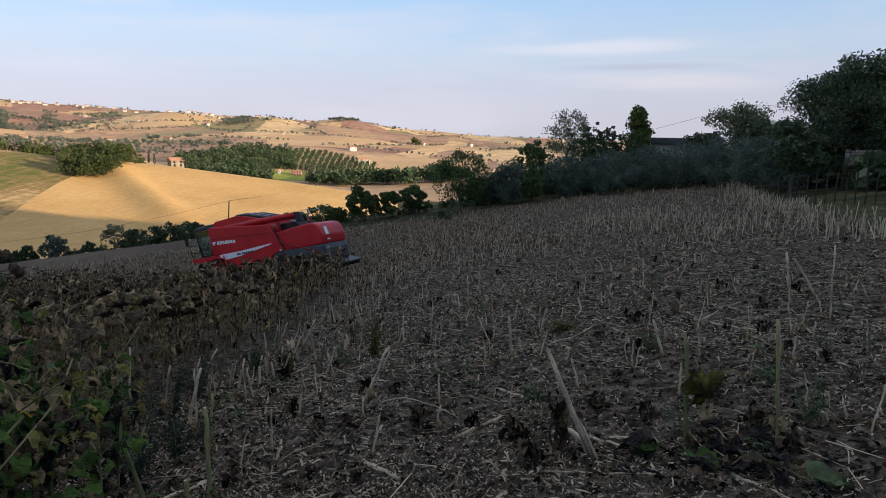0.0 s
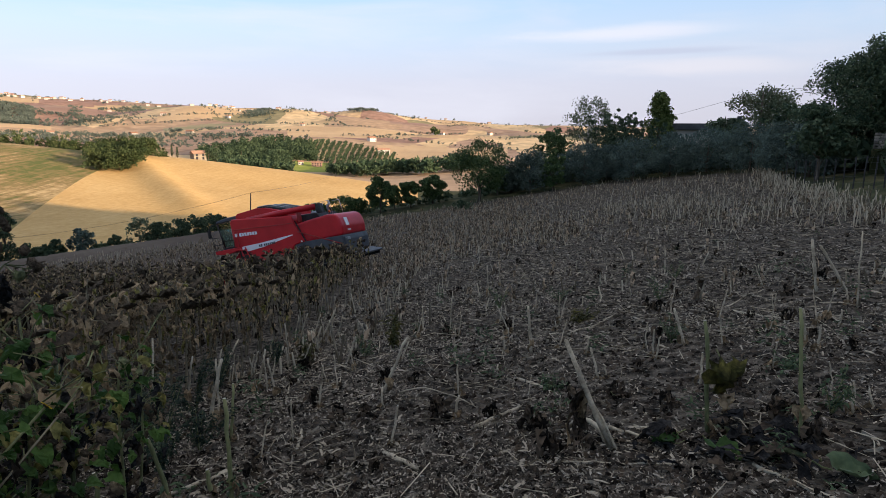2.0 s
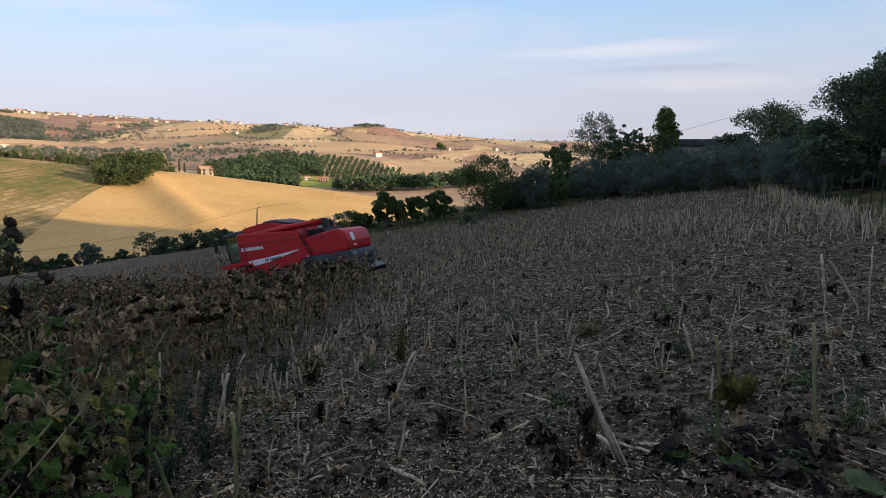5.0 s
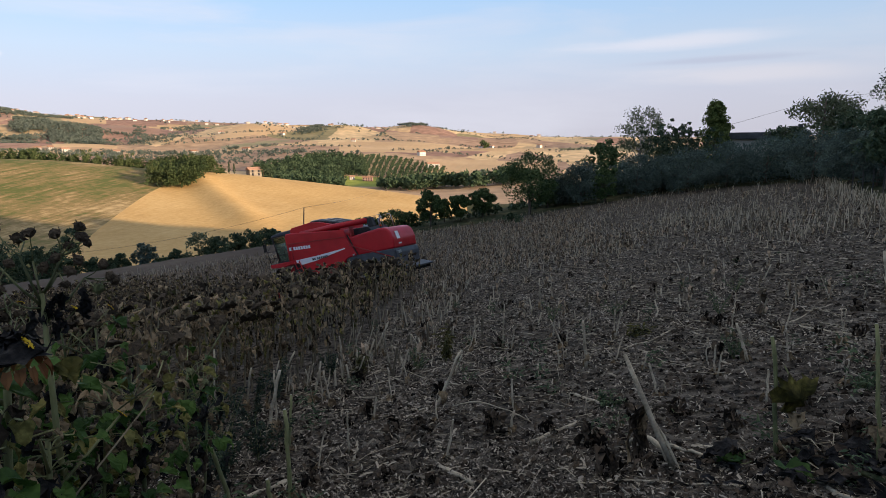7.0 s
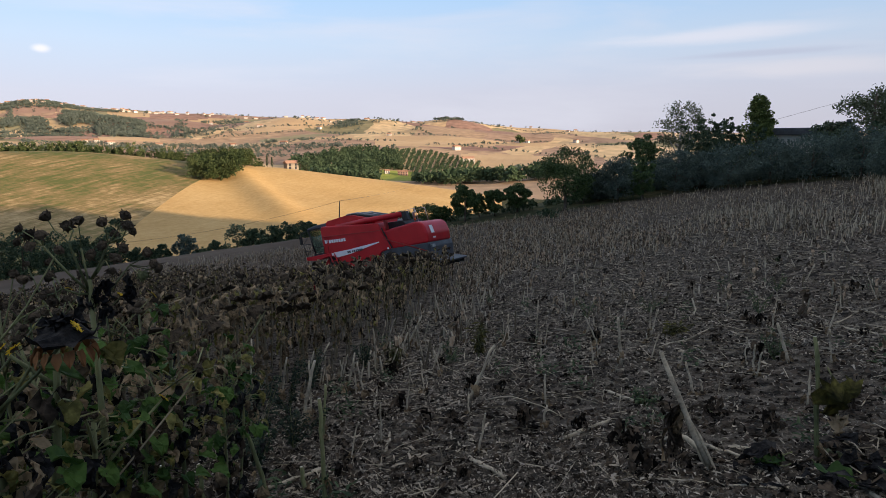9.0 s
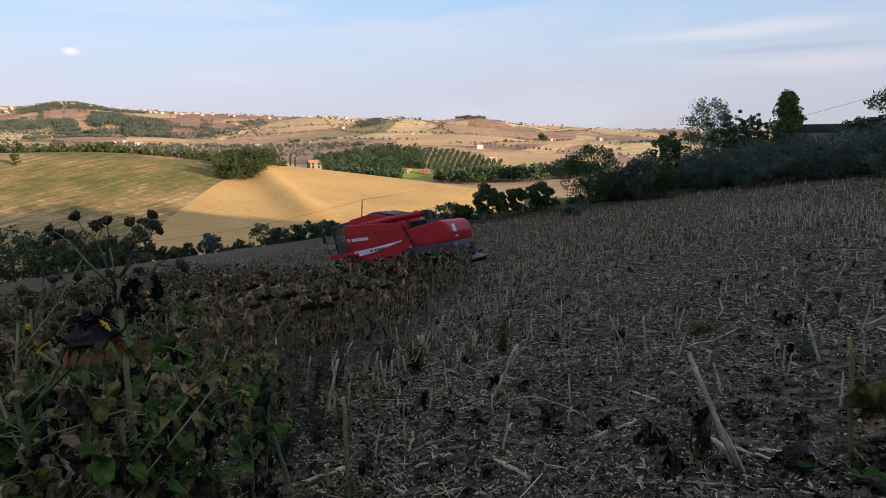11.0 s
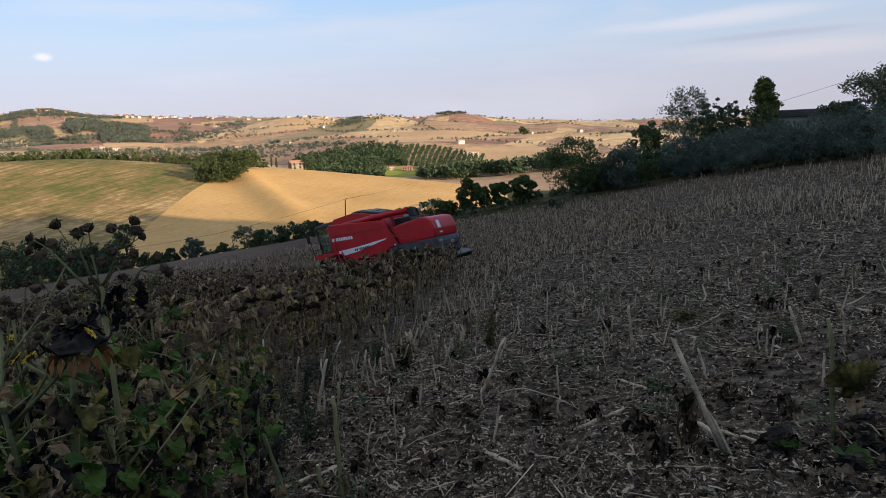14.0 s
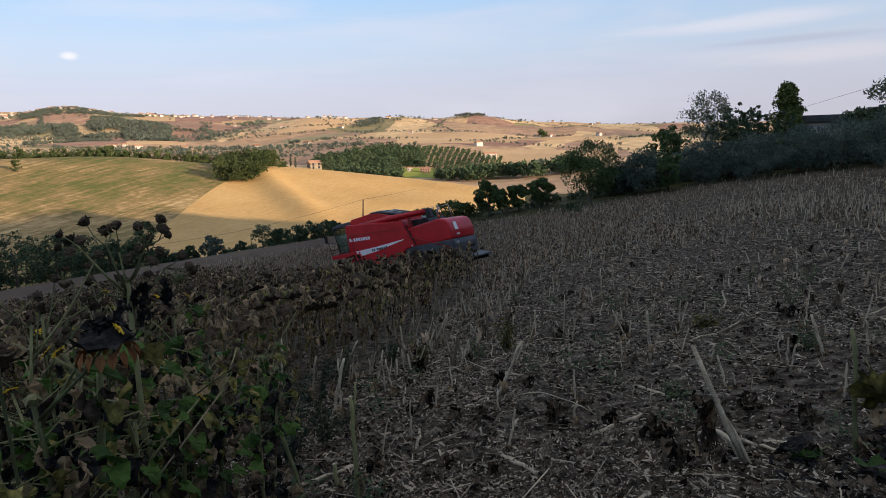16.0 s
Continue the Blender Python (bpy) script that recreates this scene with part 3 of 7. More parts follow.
def tree(name, az, r, h, w, leaf, label, seed, trunk=0.22, leaves=2200, size=0.16, shape="round", count=26, bark=None, group="", limbs=6, lean=0.0):
    rng = np.random.default_rng(seed)
    x, y, z = on_ground(az, r)
    top = thing(name, pose(x, y, z - 0.05, 0, 0, seed * 37 % 360), label, "tree" if "bush" not in name else "bush", group)
    count, leaves = int(count * 1.6), int(leaves * 1.05)
    C, R = tufts(rng, h, w, h * trunk, count, shape)
    tr = max(0.05, h * 0.022)
    zz = np.linspace(0, h * 0.62, 7)
    wob = np.cumsum(rng.normal(0, 0.03 * h / 6, (7, 2)), 0)
    wob -= wob[0]
    line = np.c_[wob[:, 0] + lean * zz, wob[:, 1], zz]
    V, F = tube(line, np.linspace(tr * 1.25, tr * 0.4, 7), 8)
    np_part("trunk", V, F, bark or M_BARK, top, smooth=True)
    pick = rng.choice(len(C), min(limbs, len(C)), replace=False)
    for i in pick:
        k = rng.integers(2, 5)
        s, e = line[k], C[i]
        mid = (s + e) / 2 + rng.normal(0, 0.05 * w, 3)
        V, F = tube([s, (s + mid) / 2 + [0, 0, 0.02 * h], mid, e], [tr * 0.5, tr * 0.4, tr * 0.28, tr * 0.1], 5)
        np_part("limb", V, F, bark or M_BARK, top, smooth=True)
    V, F = leaf_cloud(rng, C, R, leaves, size)
    V[:, :2] += lean * V[:, 2:3] * np.array([[1, 0]])
    np_part("crown", V, F, M_LEAF[leaf], top)
    return top


G_OL = "olive trees along the field's edge"
L_OL = "grey-green bushy olive tree at the field's edge"
for k, (az, r, h, w) in enumerate(((6.1, 70, 4.6, 5.4), (10.7, 72, 4.6, 6.4), (14.8, 70, 4.5, 6.6), (17.8, 71, 4.5, 7.4), (20.6, 70, 4.5, 7.4), (23.8, 67, 4.6, 7.2), (26.3, 60, 4.3, 5.2), (28.0, 56, 4.0, 4.6), (12.6, 74, 4.2, 5.0), (4.4, 72, 3.6, 3.6))):
    tree("olive_tree", az, r, h, w, "olive", L_OL, 100 + k, trunk=0.03 if k < 4 else 0.07, leaves=8000, size=0.10, count=50, group=G_OL)
tree("tree", 8.1, 69, 4.2, 3.4, "fruit", "light green young fruit tree before the olive hedge", 120, trunk=0.12, leaves=2600, size=0.13)
tree("tree", 8.0, 78, 6.9, 5.6, "fruit", "dense green broadleaf tree behind the olive hedge", 121, leaves=4200, size=0.17, count=30)
tree("tree", 10.9, 82, 9.9, 7.2, "poplar", "sparse pale-barked tree with thin grey-green foliage", 122, trunk=0.42, leaves=3400, size=0.13, count=40, bark=M_BARK_PALE, limbs=16)
tree("tree", 13.8, 76, 8.1, 7.6, "oak", "dark tree with upright spiky shoots", 123, leaves=8200, size=0.15, count=150, shape="shoots", trunk=0.1)
tree("tree", 15.2, 78, 7.6, 5.6, "oak", "dark spiky tree beside a conifer", 124, leaves=6000, size=0.15, count=110, shape="shoots", trunk=0.1)
tree("conifer", 16.7, 82, 9.7, 6.0, "cypress", "yellow-green dense conifer with a blunt tip", 125, trunk=0.06, leaves=9500, size=0.16, count=80, shape="cone", limbs=3)
tree("tree", 24.6, 78, 8.0, 9.4, "poplar", "rounded grey-green tree behind the hedge", 126, leaves=7500, size=0.16, count=46)
tree("oak_tree", 30.5, 58, 8.5, 8.8, "oak", "tall dark green oak above the fence", 127, leaves=17000, size=0.115, count=70, trunk=0.25, limbs=9)
tree("oak_tree", 33.4, 56, 9.3, 10.4, "oak", "tall dark green oak above the fence", 128, leaves=21000, size=0.115, count=84, trunk=0.25, limbs=9)
tree("oak_tree", 36.5, 54, 9.4, 9.0, "oak", "tall dark green oak above the fence", 129, leaves=15000, size=0.12, count=66, trunk=0.25)
tree("tree", 28.6, 51, 5.2, 5.0, "oak", "low dark tree beside the wire fence", 130, leaves=4200, size=0.16, count=28, trunk=0.34)
tree("tree", 32.0, 63, 5.8, 7.4, "oak", "dark tree behind the low stone wall", 131, leaves=4200, size=0.2, count=30, trunk=0.1)
tree("tree", 35.0, 62, 6.2, 7.4, "oak", "dark tree behind the low stone wall", 132, leaves=4200, size=0.2, count=30, trunk=0.1)
tree("tree", 22.0, 79, 5.2, 6.0, "oak", "dark tree closing the hedge row", 133, leaves=3200, size=0.18, count=24, trunk=0.12)
tree("tree", 27.0, 72, 6.0, 7.0, "oak", "dark tree closing the hedge row", 134, leaves=3600, size=0.18, count=28, trunk=0.12)
G_FR = "fruit trees along the grass verge"
for k, (az, r, h, w) in enumerate(((-7.3, 69, 4.0, 3.9), (1.6, 67, 6.7, 7.6), (-4.6, 71, 3.2, 3.0), (-13.5, 69, 2.2, 3.6), (-12.3, 70, 2.0, 3.0), (-10.7, 69, 2.5, 4.0), (-9.4, 70, 2.1, 2.6), (-2.6, 72, 3.2, 3.8), (3.2, 72, 3.2, 3.6), (-6.0, 72, 2.7, 2.6))):
    tree("fruit_tree", az, r, h, w, "fruit", "green open-crowned fruit tree on the verge" if h < 5 else "large open-crowned fruit tree on the verge", 140 + k, trunk=0.2, leaves=2400 if h < 3.2 else 8500, size=0.115, count=24 if h < 5 else 44, shape="spread", group=G_FR, limbs=7)
tree("bush", 0.1, 62, 1.0, 2.2, "oak", "low dark bush at the field's edge", 155, trunk=0.05, leaves=700, size=0.12, count=10)
G_VA = "trees along the valley ditch"
for k, (az, r, h, w, lf) in enumerate(((-33.5, 112, 4.0, 3.4, "oak"), (-31.6, 112, 5.2, 4.4, "olive"), (-29.3, 110, 3.6, 2.6, "oak"), (-27.4, 109, 5.6, 5.3, "poplar"), (-26.0, 108, 4.6, 5.0, "oak"), (-24.6, 107, 4.6, 5.5, "oak"), (-23.2, 106, 4.6, 5.0, "oak"), (-21.9, 105, 4.4, 5.0, "oak"), (-20.9, 104, 3.6, 3.6, "oak"), (-19.0, 100, 2.8, 2.6, "poplar"), (-17.4, 92, 2.2, 3.0, "poplar"), (-45.8, 113, 9.0, 9.5, "oak"), (-43.2, 115, 8.0, 8.5, "oak"), (-41.3, 113, 7.0, 7.5, "oak"), (-39.4, 113, 6.0, 6.5, "oak"), (-37.8, 115, 6.0, 6.0, "oak"), (-36.6, 118, 9.8, 5.6, "oak"), (-35.2, 113, 3.6, 4.0, "oak"), (-48.5, 113, 9.0, 9.0, "oak"), (-28.4, 110, 2.2, 4.0, "oak"), (-47.0, 122, 8.0, 9.0, "oak"), (-44.3, 124, 8.0, 9.0, "oak"), (-42.0, 124, 7.5, 8.5, "oak"), (-39.8, 122, 7.0, 8.0, "oak"), (-38.2, 122, 6.0, 7.0, "oak"), (-34.3, 116, 3.2, 5.0, "oak"), (-50.5, 118, 8.5, 9.0, "oak"), (-30.4, 113, 2.6, 4.5, "oak"))):
    tree("tree", az, r, h, w, lf, {"oak": "dark green tree beside the valley ditch", "olive": "grey-green tree beside the valley ditch", "poplar": "thin grey half-bare tree beside the ditch"}[lf], 160 + k, trunk=0.03 if lf == "oak" else 0.15, leaves=2200 if lf != "poplar" else 900, size=0.22, count=22, group=G_VA, limbs=4)


# ---- trees further off ----
def far_tree_mesh(seed, n=48, tall=1.0):
    """A small clumped crown one metre high and wide, on a stub of trunk."""
    rng = np.random.default_rng(seed)
    C = np.c_[rng.normal(0, 0.19, (9, 2)), rng.uniform(0.22, 0.80, 9)]
    V, F = leaf_cloud(rng, C, rng.uniform(0.15, 0.26, 9), n, {48: 0.155, 100: 0.108, 650: 0.047}.get(n, 0.105))
    V[:, 2] = np.clip(V[:, 2], 0, 2) * tall
    return V, F


FAR_TREES = [far_tree_mesh(200 + k) for k in range(6)]
MID_TREES = [far_tree_mesh(250 + k, 100, 1.0 + 0.12 * k) for k in range(5)]
FULL_TREES = [far_tree_mesh(240 + k, 650) for k in range(5)]


def far_stand(name, places, sizes, mat, label, category, seed, meshes=None):
    """One object for a stand of trees that nobody could count."""
    rng = np.random.default_rng(seed)
    P = np.asarray(places, float)
    meshes = meshes or FAR_TREES
    which = rng.integers(0, len(meshes), len(P))
    parts = []
    for k, (V, F) in enumerate(meshes):
        sel = which == k
        if sel.any():
            M = poses(P[sel], rng.uniform(0, 6.3, sel.sum()), np.asarray(sizes)[sel])
            parts.append(spread(V, quads_to_tris(F), M))
    V, F = merge(parts)
    ob = np_part(name, V, F, mat)
    return tagged(ob, label, category, kind="stuff")


def ground_points(az, r):
    a = np.radians(az)
    x, y = r * np.sin(a), r * np.cos(a)
    return np.c_[x, y, height(x, y) - 0.2]


def build_far_woods():
    rng = np.random.default_rng(31)
    # thicket on the crest between the golden field and the regrown one
    n = 70
    az, r = rng.uniform(-29.9, -26.4, n), rng.uniform(292, 335, n)
    az += (r - 312) * 0.03
    far_stand("thicket", ground_points(az, r), rng.uniform(6, 10.5, n), M_LEAF["far"], "dense rounded green thicket on the field's crest", "trees", 1, FULL_TREES)
    # row behind the crest
    n = 240
    az, r = rng.uniform(-50, -24.5, n), rng.uniform(368, 400, n)
    s = rng.uniform(3.4, 6.0, n) * (1 + 0.5 * np.clip(lattice_noise(az * 0.5, az * 0, 4), 0, 1))
    far_stand("tree_row", ground_points(az, r), s, M_LEAF["far"], "row of green trees behind the hill's crest", "trees", 2, MID_TREES)
    # plantation on the opposite slope: a wild half and a half in rows
    az, r = rng.uniform(-22.5, -13, 1100), rng.uniform(560, 900, 1100)
    keep = ~((az > -15.0) & (az < -11.8) & (r < 700)) & (r > 560 + np.clip(-19 - az, 0, 9) * 25) & (r < 905 - np.abs(az + 16) * 22)
    P, s = [ground_points(az[keep], r[keep])], [rng.uniform(6, 10, keep.sum())]
    rows_a = np.arange(-15, -6.4, 0.50)
    for a in rows_a:
        rr = np.arange(702 if -15 < a < -11.8 else 612, 900 - max(0, a + 11) * 18, 8.5)
        aa = a + (rr - 700) * 0.004 + rng.normal(0, 0.03, len(rr))
        P.append(ground_points(aa, rr))
        s.append(rng.uniform(5.0, 6.6, len(rr)))
    far_stand("plantation", np.vstack(P), np.concatenate(s), M_LEAF["wood"], "plantation of green trees in rows on the slope", "trees", 3, MID_TREES)
    # belt at the foot of the slope
    n = 240
    az = rng.uniform(-22, 2, n)
    r = 590 + 18 * lattice_noise(az * 0.7, az * 0, 9) + rng.uniform(-22, 22, n) + np.clip(az + 9, 0, 20) * 3
    keep = ~((az > -14.9) & (az < -11.9))
    far_stand("tree_belt", ground_points(az[keep], r[keep]), rng.uniform(8, 13, keep.sum()) * np.where(az[keep] > -9, 1.35, 1.0), M_LEAF["wood"], "dark belt of trees along the valley stream", "trees", 4)
    # hedges and copses over the far hills
    P, s = [], []
    for k in range(80):
        a0, r0 = rng.uniform(-50, 12), math.exp(rng.uniform(math.log(640), math.log(2500)))
        if -22 < a0 < -6 and r0 < 950:
            continue
        m = rng.integers(8, 40)
        bend = rng.normal(0, 0.12)
        step = rng.uniform(5, 9)
        ang = rng.normal(math.radians(a0) + (math.pi / 2 if k % 2 else 0.25), 0.35)
        t = np.arange(m) * step
        x = r0 * math.sin(math.radians(a0)) + t * np.sin(ang) + bend * t * t / 60 * np.sin(math.radians(a0)) + rng.normal(0, 3, m)
        y = r0 * math.cos(math.radians(a0)) + t * np.cos(ang) + bend * t * t / 60 * np.cos(math.radians(a0)) + rng.normal(0, 3, m)
        P.append(np.c_[x, y, height(x, y) - 0.3])
        s.append(rng.uniform(3.5, 7, m))
    for k in range(14):
        a0, r0 = rng.uniform(-50, -14), rng.uniform(800, 2300)
        if -22 < a0 and r0 < 950:
            continue
        m = rng.integers(14, 60)
        x = r0 * math.sin(math.radians(a0)) + rng.normal(0, 42, m)
        y = r0 * math.cos(math.radians(a0)) + rng.normal(0, 20, m)
        P.append(np.c_[x, y, height(x, y) - 0.3])
        s.append(rng.uniform(5, 9, m))
    for a0, r0, wa, wr, m in ((-40, 1480, 105, 20, 230), (-32, 1420, 70, 26, 70), (-46, 1750, 70, 16, 120), (-35.5, 1560, 80, 14, 120), (-41.2, 2440, 100, 40, 260), (-27, 1050, 60, 16, 40), (-16.5, 1700, 60, 40, 70), (-7.6, 2350, 90, 40, 90)):
        u, v = rng.normal(0, wa, m), rng.normal(0, wr, m)
        t = math.radians(a0)
        x, y = r0 * math.sin(t) + u * math.cos(t) + v * math.sin(t), r0 * math.cos(t) - u * math.sin(t) + v * math.cos(t)
        P.append(np.c_[x, y, height(x, y) - 0.3])
        s.append(rng.uniform(5, 9, m))
    # wooded hillsides, filled closely: azimuth, range and how the range shifts across
    for a0, a1, r0, r1, tilt, m, lo, hi in ((-44.0, -40.2, 2390, 2510, 0, 480, 6, 9), (-44.0, -42.6, 2250, 2400, 0, 220, 6, 9), (-40.4, -35.6, 2400, 2500, -6, 480, 6, 9), (-39.6, -37.2, 2260, 2330, 0, 200, 6, 9), (-46.5, -38.6, 1530, 1660, 0, 620, 7.5, 11.5), (-40.2, -33.8, 1470, 1660, -9, 840, 7.5, 11.5), (-45, -39.5, 1500, 1600, 16, 260, 6, 10), (-44, -37, 1330, 1400, 10, 190, 5, 9), (-31.6, -30.6, 1380, 2150, 0, 120, 5, 9), (-29.5, -26.5, 2120, 2260, 30, 120, 6, 10), (-18.4, -16.6, 1560, 1720, 30, 130, 6, 10), (-24.5, -21, 1120, 1160, 25, 90, 5, 8), (-10, -7.4, 2180, 2330, 20, 110, 7, 12)):
        az, r = rng.uniform(a0, a1, m), rng.uniform(r0, r1, m)
        r = r + tilt * (az - a0)
        keep = lattice_noise(az * 0.9, r / 90, 17) > -0.42
        P.append(ground_points(az[keep], r[keep]))
        s.append(rng.uniform(lo, hi, keep.sum()))
    # along the skyline
    n = 360
    az = np.r_[rng.uniform(-50, 14, n), rng.normal(-41, 1.6, 60), rng.normal(-16, 1.2, 40), rng.normal(-7.5, 1.0, 50)]
    r = rng.uniform(2380, 2640, len(az))
    keep = lattice_noise(az * 1.1, az * 0, 5) + rng.uniform(-0.5, 0.9, len(az)) > 0
    P.append(ground_points(az[keep], r[keep]))
    s.append(rng.uniform(4.5, 10, keep.sum()))
    # single trees in the plots
    n = 26
    az, r = rng.uniform(-50, 10, n), np.exp(rng.uniform(math.log(900), math.log(2400), n))
    P.append(ground_points(az, r))
    s.append(rng.uniform(4, 8, n))
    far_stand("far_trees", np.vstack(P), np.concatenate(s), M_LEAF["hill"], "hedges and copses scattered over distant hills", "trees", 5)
    n = 420
    az = np.r_[rng.uniform(2.5, 40, n - 40), rng.uniform(-9, 2.5, 40)]
    r = edge_of_field(az) + rng.uniform(5.5, 11, n)
    far_stand("undergrowth", ground_points(az, r), rng.uniform(1.6, 3.2, n) * np.where(az < 2.5, 0.5, 1.0), M_LEAF["oak"], "dark tangled undergrowth beneath the hedge trees", "undergrowth", 7)
    P = ground_points(np.array([-2.4, -2.2, -2.5]), np.array([1120.0, 1122, 1125]))
    far_stand("far_copse", P, np.array([18.0, 14, 15]), M_LEAF["far"], "lone round copse in a tan field", "trees", 6)


build_far_woods()
for az, r, h, w in ((-24.5, 350, 6.4, 1.9), (-24.1, 351, 5.8, 1.8)):
    tree("cypress_tree", az, r, h, w, "oak", "slim dark cypress beside the farmhouse", 190 + int(-az * 10), trunk=0.04, leaves=700, size=0.25, count=30, shape="cone", limbs=2)
for az, r, h, w in ((-21.7, 352, 6.0, 4.4), (-21.2, 353, 5.0, 4.0), (-25.9, 345, 8.5, 7.0)):
    tree("tree", az, r, h, w, "oak", "dark green tree beside the farmhouse", 195 + int(-az * 10), trunk=0.1, leaves=900, size=0.35, count=16, limbs=3)

tree("bush", -44.7, 312, 5.0, 6.0, "far", "round bush alone on the regrown field", 198, trunk=0.05, leaves=1400, size=0.22, count=16, limbs=3)

# ---- poles and wires ----
M_PLASTER = material("pale_plaster", (0.48, 0.43, 0.37), (0.64, 0.59, 0.52), 0.6, 0.9, 0.2, 8, obj=0.5)
M_BRICKHOUSE = material("old_brick_wall", (0.23, 0.19, 0.145), (0.33, 0.28, 0.21), 0.8, 0.95, 0.4, 6)
M_TILE = material("terracotta_roof_tiles", (0.30, 0.15, 0.09), (0.48, 0.27, 0.17), 0.9, 0.9, 0.5, 5, obj=0.3)
M_GLASS_DARK = material("dark_window", (0.02, 0.022, 0.025), (0.05, 0.05, 0.055), 1, 0.15)
M_ROOFDARK = material("dark_roof_sheet", (0.06, 0.062, 0.065), (0.11, 0.11, 0.11), 1.2, 0.7, 0.3, 6)
M_STONE = material("rough_stone", (0.13, 0.115, 0.095), (0.27, 0.235, 0.19), 2.5, 0.95, 0.7, 12, obj=0.6)


def utility_pole(az, r, top_rise, lean, label, radius=0.11):
    x, y, z = on_ground(az, r)
    h = EYE + r * math.tan(math.radians(top_rise)) - z
    t = thing("utility_pole", pose(x, y, z - 0.05, 0, lean, -az), label, "pole")
    V, F = tube([(0, 0, 0), (0, 0, h * 0.5), (0, 0, h)], [radius * 1.2, radius, radius * 0.8], 10)
    np_part("shaft", V, F, M_POLEWOOD, t, smooth=True)
    V, F = tube([(0, 0, h), (0, 0, h + 0.16)], [0.05, 0.035], 8)
    np_part("insulator", V, F, M_STONE, t, smooth=True)
    return t.matrix_basis @ Vector((0, 0, h + 0.12))


def wire(a, b, sag, radius):
    a, b = np.array(a), np.array(b)
    t = np.linspace(0, 1, 25)[:, None]
    P = a * (1 - t) + b * t - np.array([[0, 0, 1]]) * sag * 4 * t * (1 - t)
    V, F = tube(P, radius, 5)
    ob = np_part("overhead_wire", V, F, M_WIRE, smooth=True)
    tagged(ob, "thin dark overhead wire strung between wooden poles", "wire")


top_a = utility_pole(-18.7, 105, -5.81, 3.5, "leaning weathered wooden pole below the field's edge")
top_b = utility_pole(-11.2, 345, -4.25, 0, "thin wooden pole at the golden field's foot", 0.16)
top_c = utility_pole(24.3, 76, 2.6, 0, "wooden pole rising behind the hedge")
top_d = utility_pole(-44, 140, -8.0, 0, "wooden pole down in the valley trees")
wire(top_a, top_b, 1.0, 0.022)
wire(top_d, top_a, 2.2, 0.015)
wire(top_b, top_c, 5.0, 0.016)
x, y, z = on_ground(44, 60, 6.5)
wire(top_c, (x, y, z), 0.4, 0.012)


# ---- houses ----
def box_bm(x0, x1, y0, y1, z0, z1, bevel=0.0, seg=1):
    bm = bmesh.new()
    bmesh.ops.create_cube(bm, size=1.0, matrix=Matrix.Translation(((x0 + x1) / 2, (y0 + y1) / 2, (z0 + z1) / 2)) @ Matrix.Diagonal((x1 - x0, y1 - y0, z1 - z0, 1)))
    if bevel:
        bmesh.ops.bevel(bm, geom=bm.edges[:], offset=bevel, segments=seg, affect="EDGES", profile=0.5)
    return bm


def house(az, r, w, d, h, label, wall_mat, cols=3, floors=2, turn=0.0, roof=0.28, chimney=False, group=""):
    x, y, z = on_ground(az, r)
    t = thing("house", pose(x, y, z - 0.4, 0, 0, -az + turn), label, "house", group)
    part("wall", box_bm(-w / 2, w / 2, -d / 2, d / 2, 0, h + 0.4), wall_mat, t)
    bm = bmesh.new()
    o, e = 0.45, h + 0.38
    vs = [bm.verts.new(c) for c in ((-w / 2 - o, -d / 2 - o, e), (w / 2 + o, -d / 2 - o, e), (w / 2 + o, d / 2 + o, e), (-w / 2 - o, d / 2 + o, e), (-w / 2 - o, 0, e + d * roof), (w / 2 + o, 0, e + d * roof))]
    for f in ((0, 1, 5, 4), (2, 3, 4, 5), (1, 2, 5), (3, 0, 4), (3, 2, 1, 0)):
        bm.faces.new([vs[i] for i in f])
    roof_ob = part("roof", bm, M_TILE, t)
    if chimney:
        part("chimney", box_bm(w * 0.2, w * 0.2 + 0.6, -0.3, 0.3, e + d * roof * 0.5, e + d * roof + 0.8), wall_mat, roof_ob)
    for f in range(floors):
        for c in range(cols):
            wx = -w / 2 + w * (c + 0.5) / cols
            wz = 0.4 + h * (f + 0.55) / floors
            part("window", box_bm(wx - 0.5, wx + 0.5, -d / 2 - 0.06, -d / 2 + 0.1, wz - 0.65, wz + 0.65), M_GLASS_DARK, t, "dark window opening")
    return t


house(-22.5, 353, 6.4, 5.2, 3.3, "abandoned two-storey brick farmhouse on the crest", M_BRICKHOUSE, 2, 2, turn=20)
house(-12.8, 668, 10, 6, 3.6, "long reddish farmhouse in a green meadow", material("salmon_plaster", (0.38, 0.22, 0.16), (0.46, 0.29, 0.22), 0.6, 0.9), 4, 2, turn=-6, group="valley farm")
house(-14.2, 676, 5, 5, 2.8, "small pale farm building in a green meadow", M_PLASTER, 2, 1, turn=10, group="valley farm")
house(-11.6, 682, 5, 4, 2.4, "small pale farm building in a green meadow", M_PLASTER, 2, 1, group="valley farm")
house(-7.0, 815, 15, 9, 6.5, "pale farmhouse at the plantation's top corner", M_PLASTER, 4, 2, turn=15)
rng_h = random.Random(5)
for k in range(120):
    az = rng_h.choice((rng_h.uniform(-49, 4), rng_h.gauss(-43, 2.5), rng_h.gauss(-34, 4), rng_h.gauss(-15, 4)))
    r = rng_h.uniform(2430, 2600)
    house(az, r, rng_h.uniform(7, 13), rng_h.uniform(7, 9), rng_h.uniform(3.5, 6.5), "pale village house on the distant ridge", M_PLASTER, 2, 1, turn=rng_h.uniform(-30, 30), group="ridge village houses")
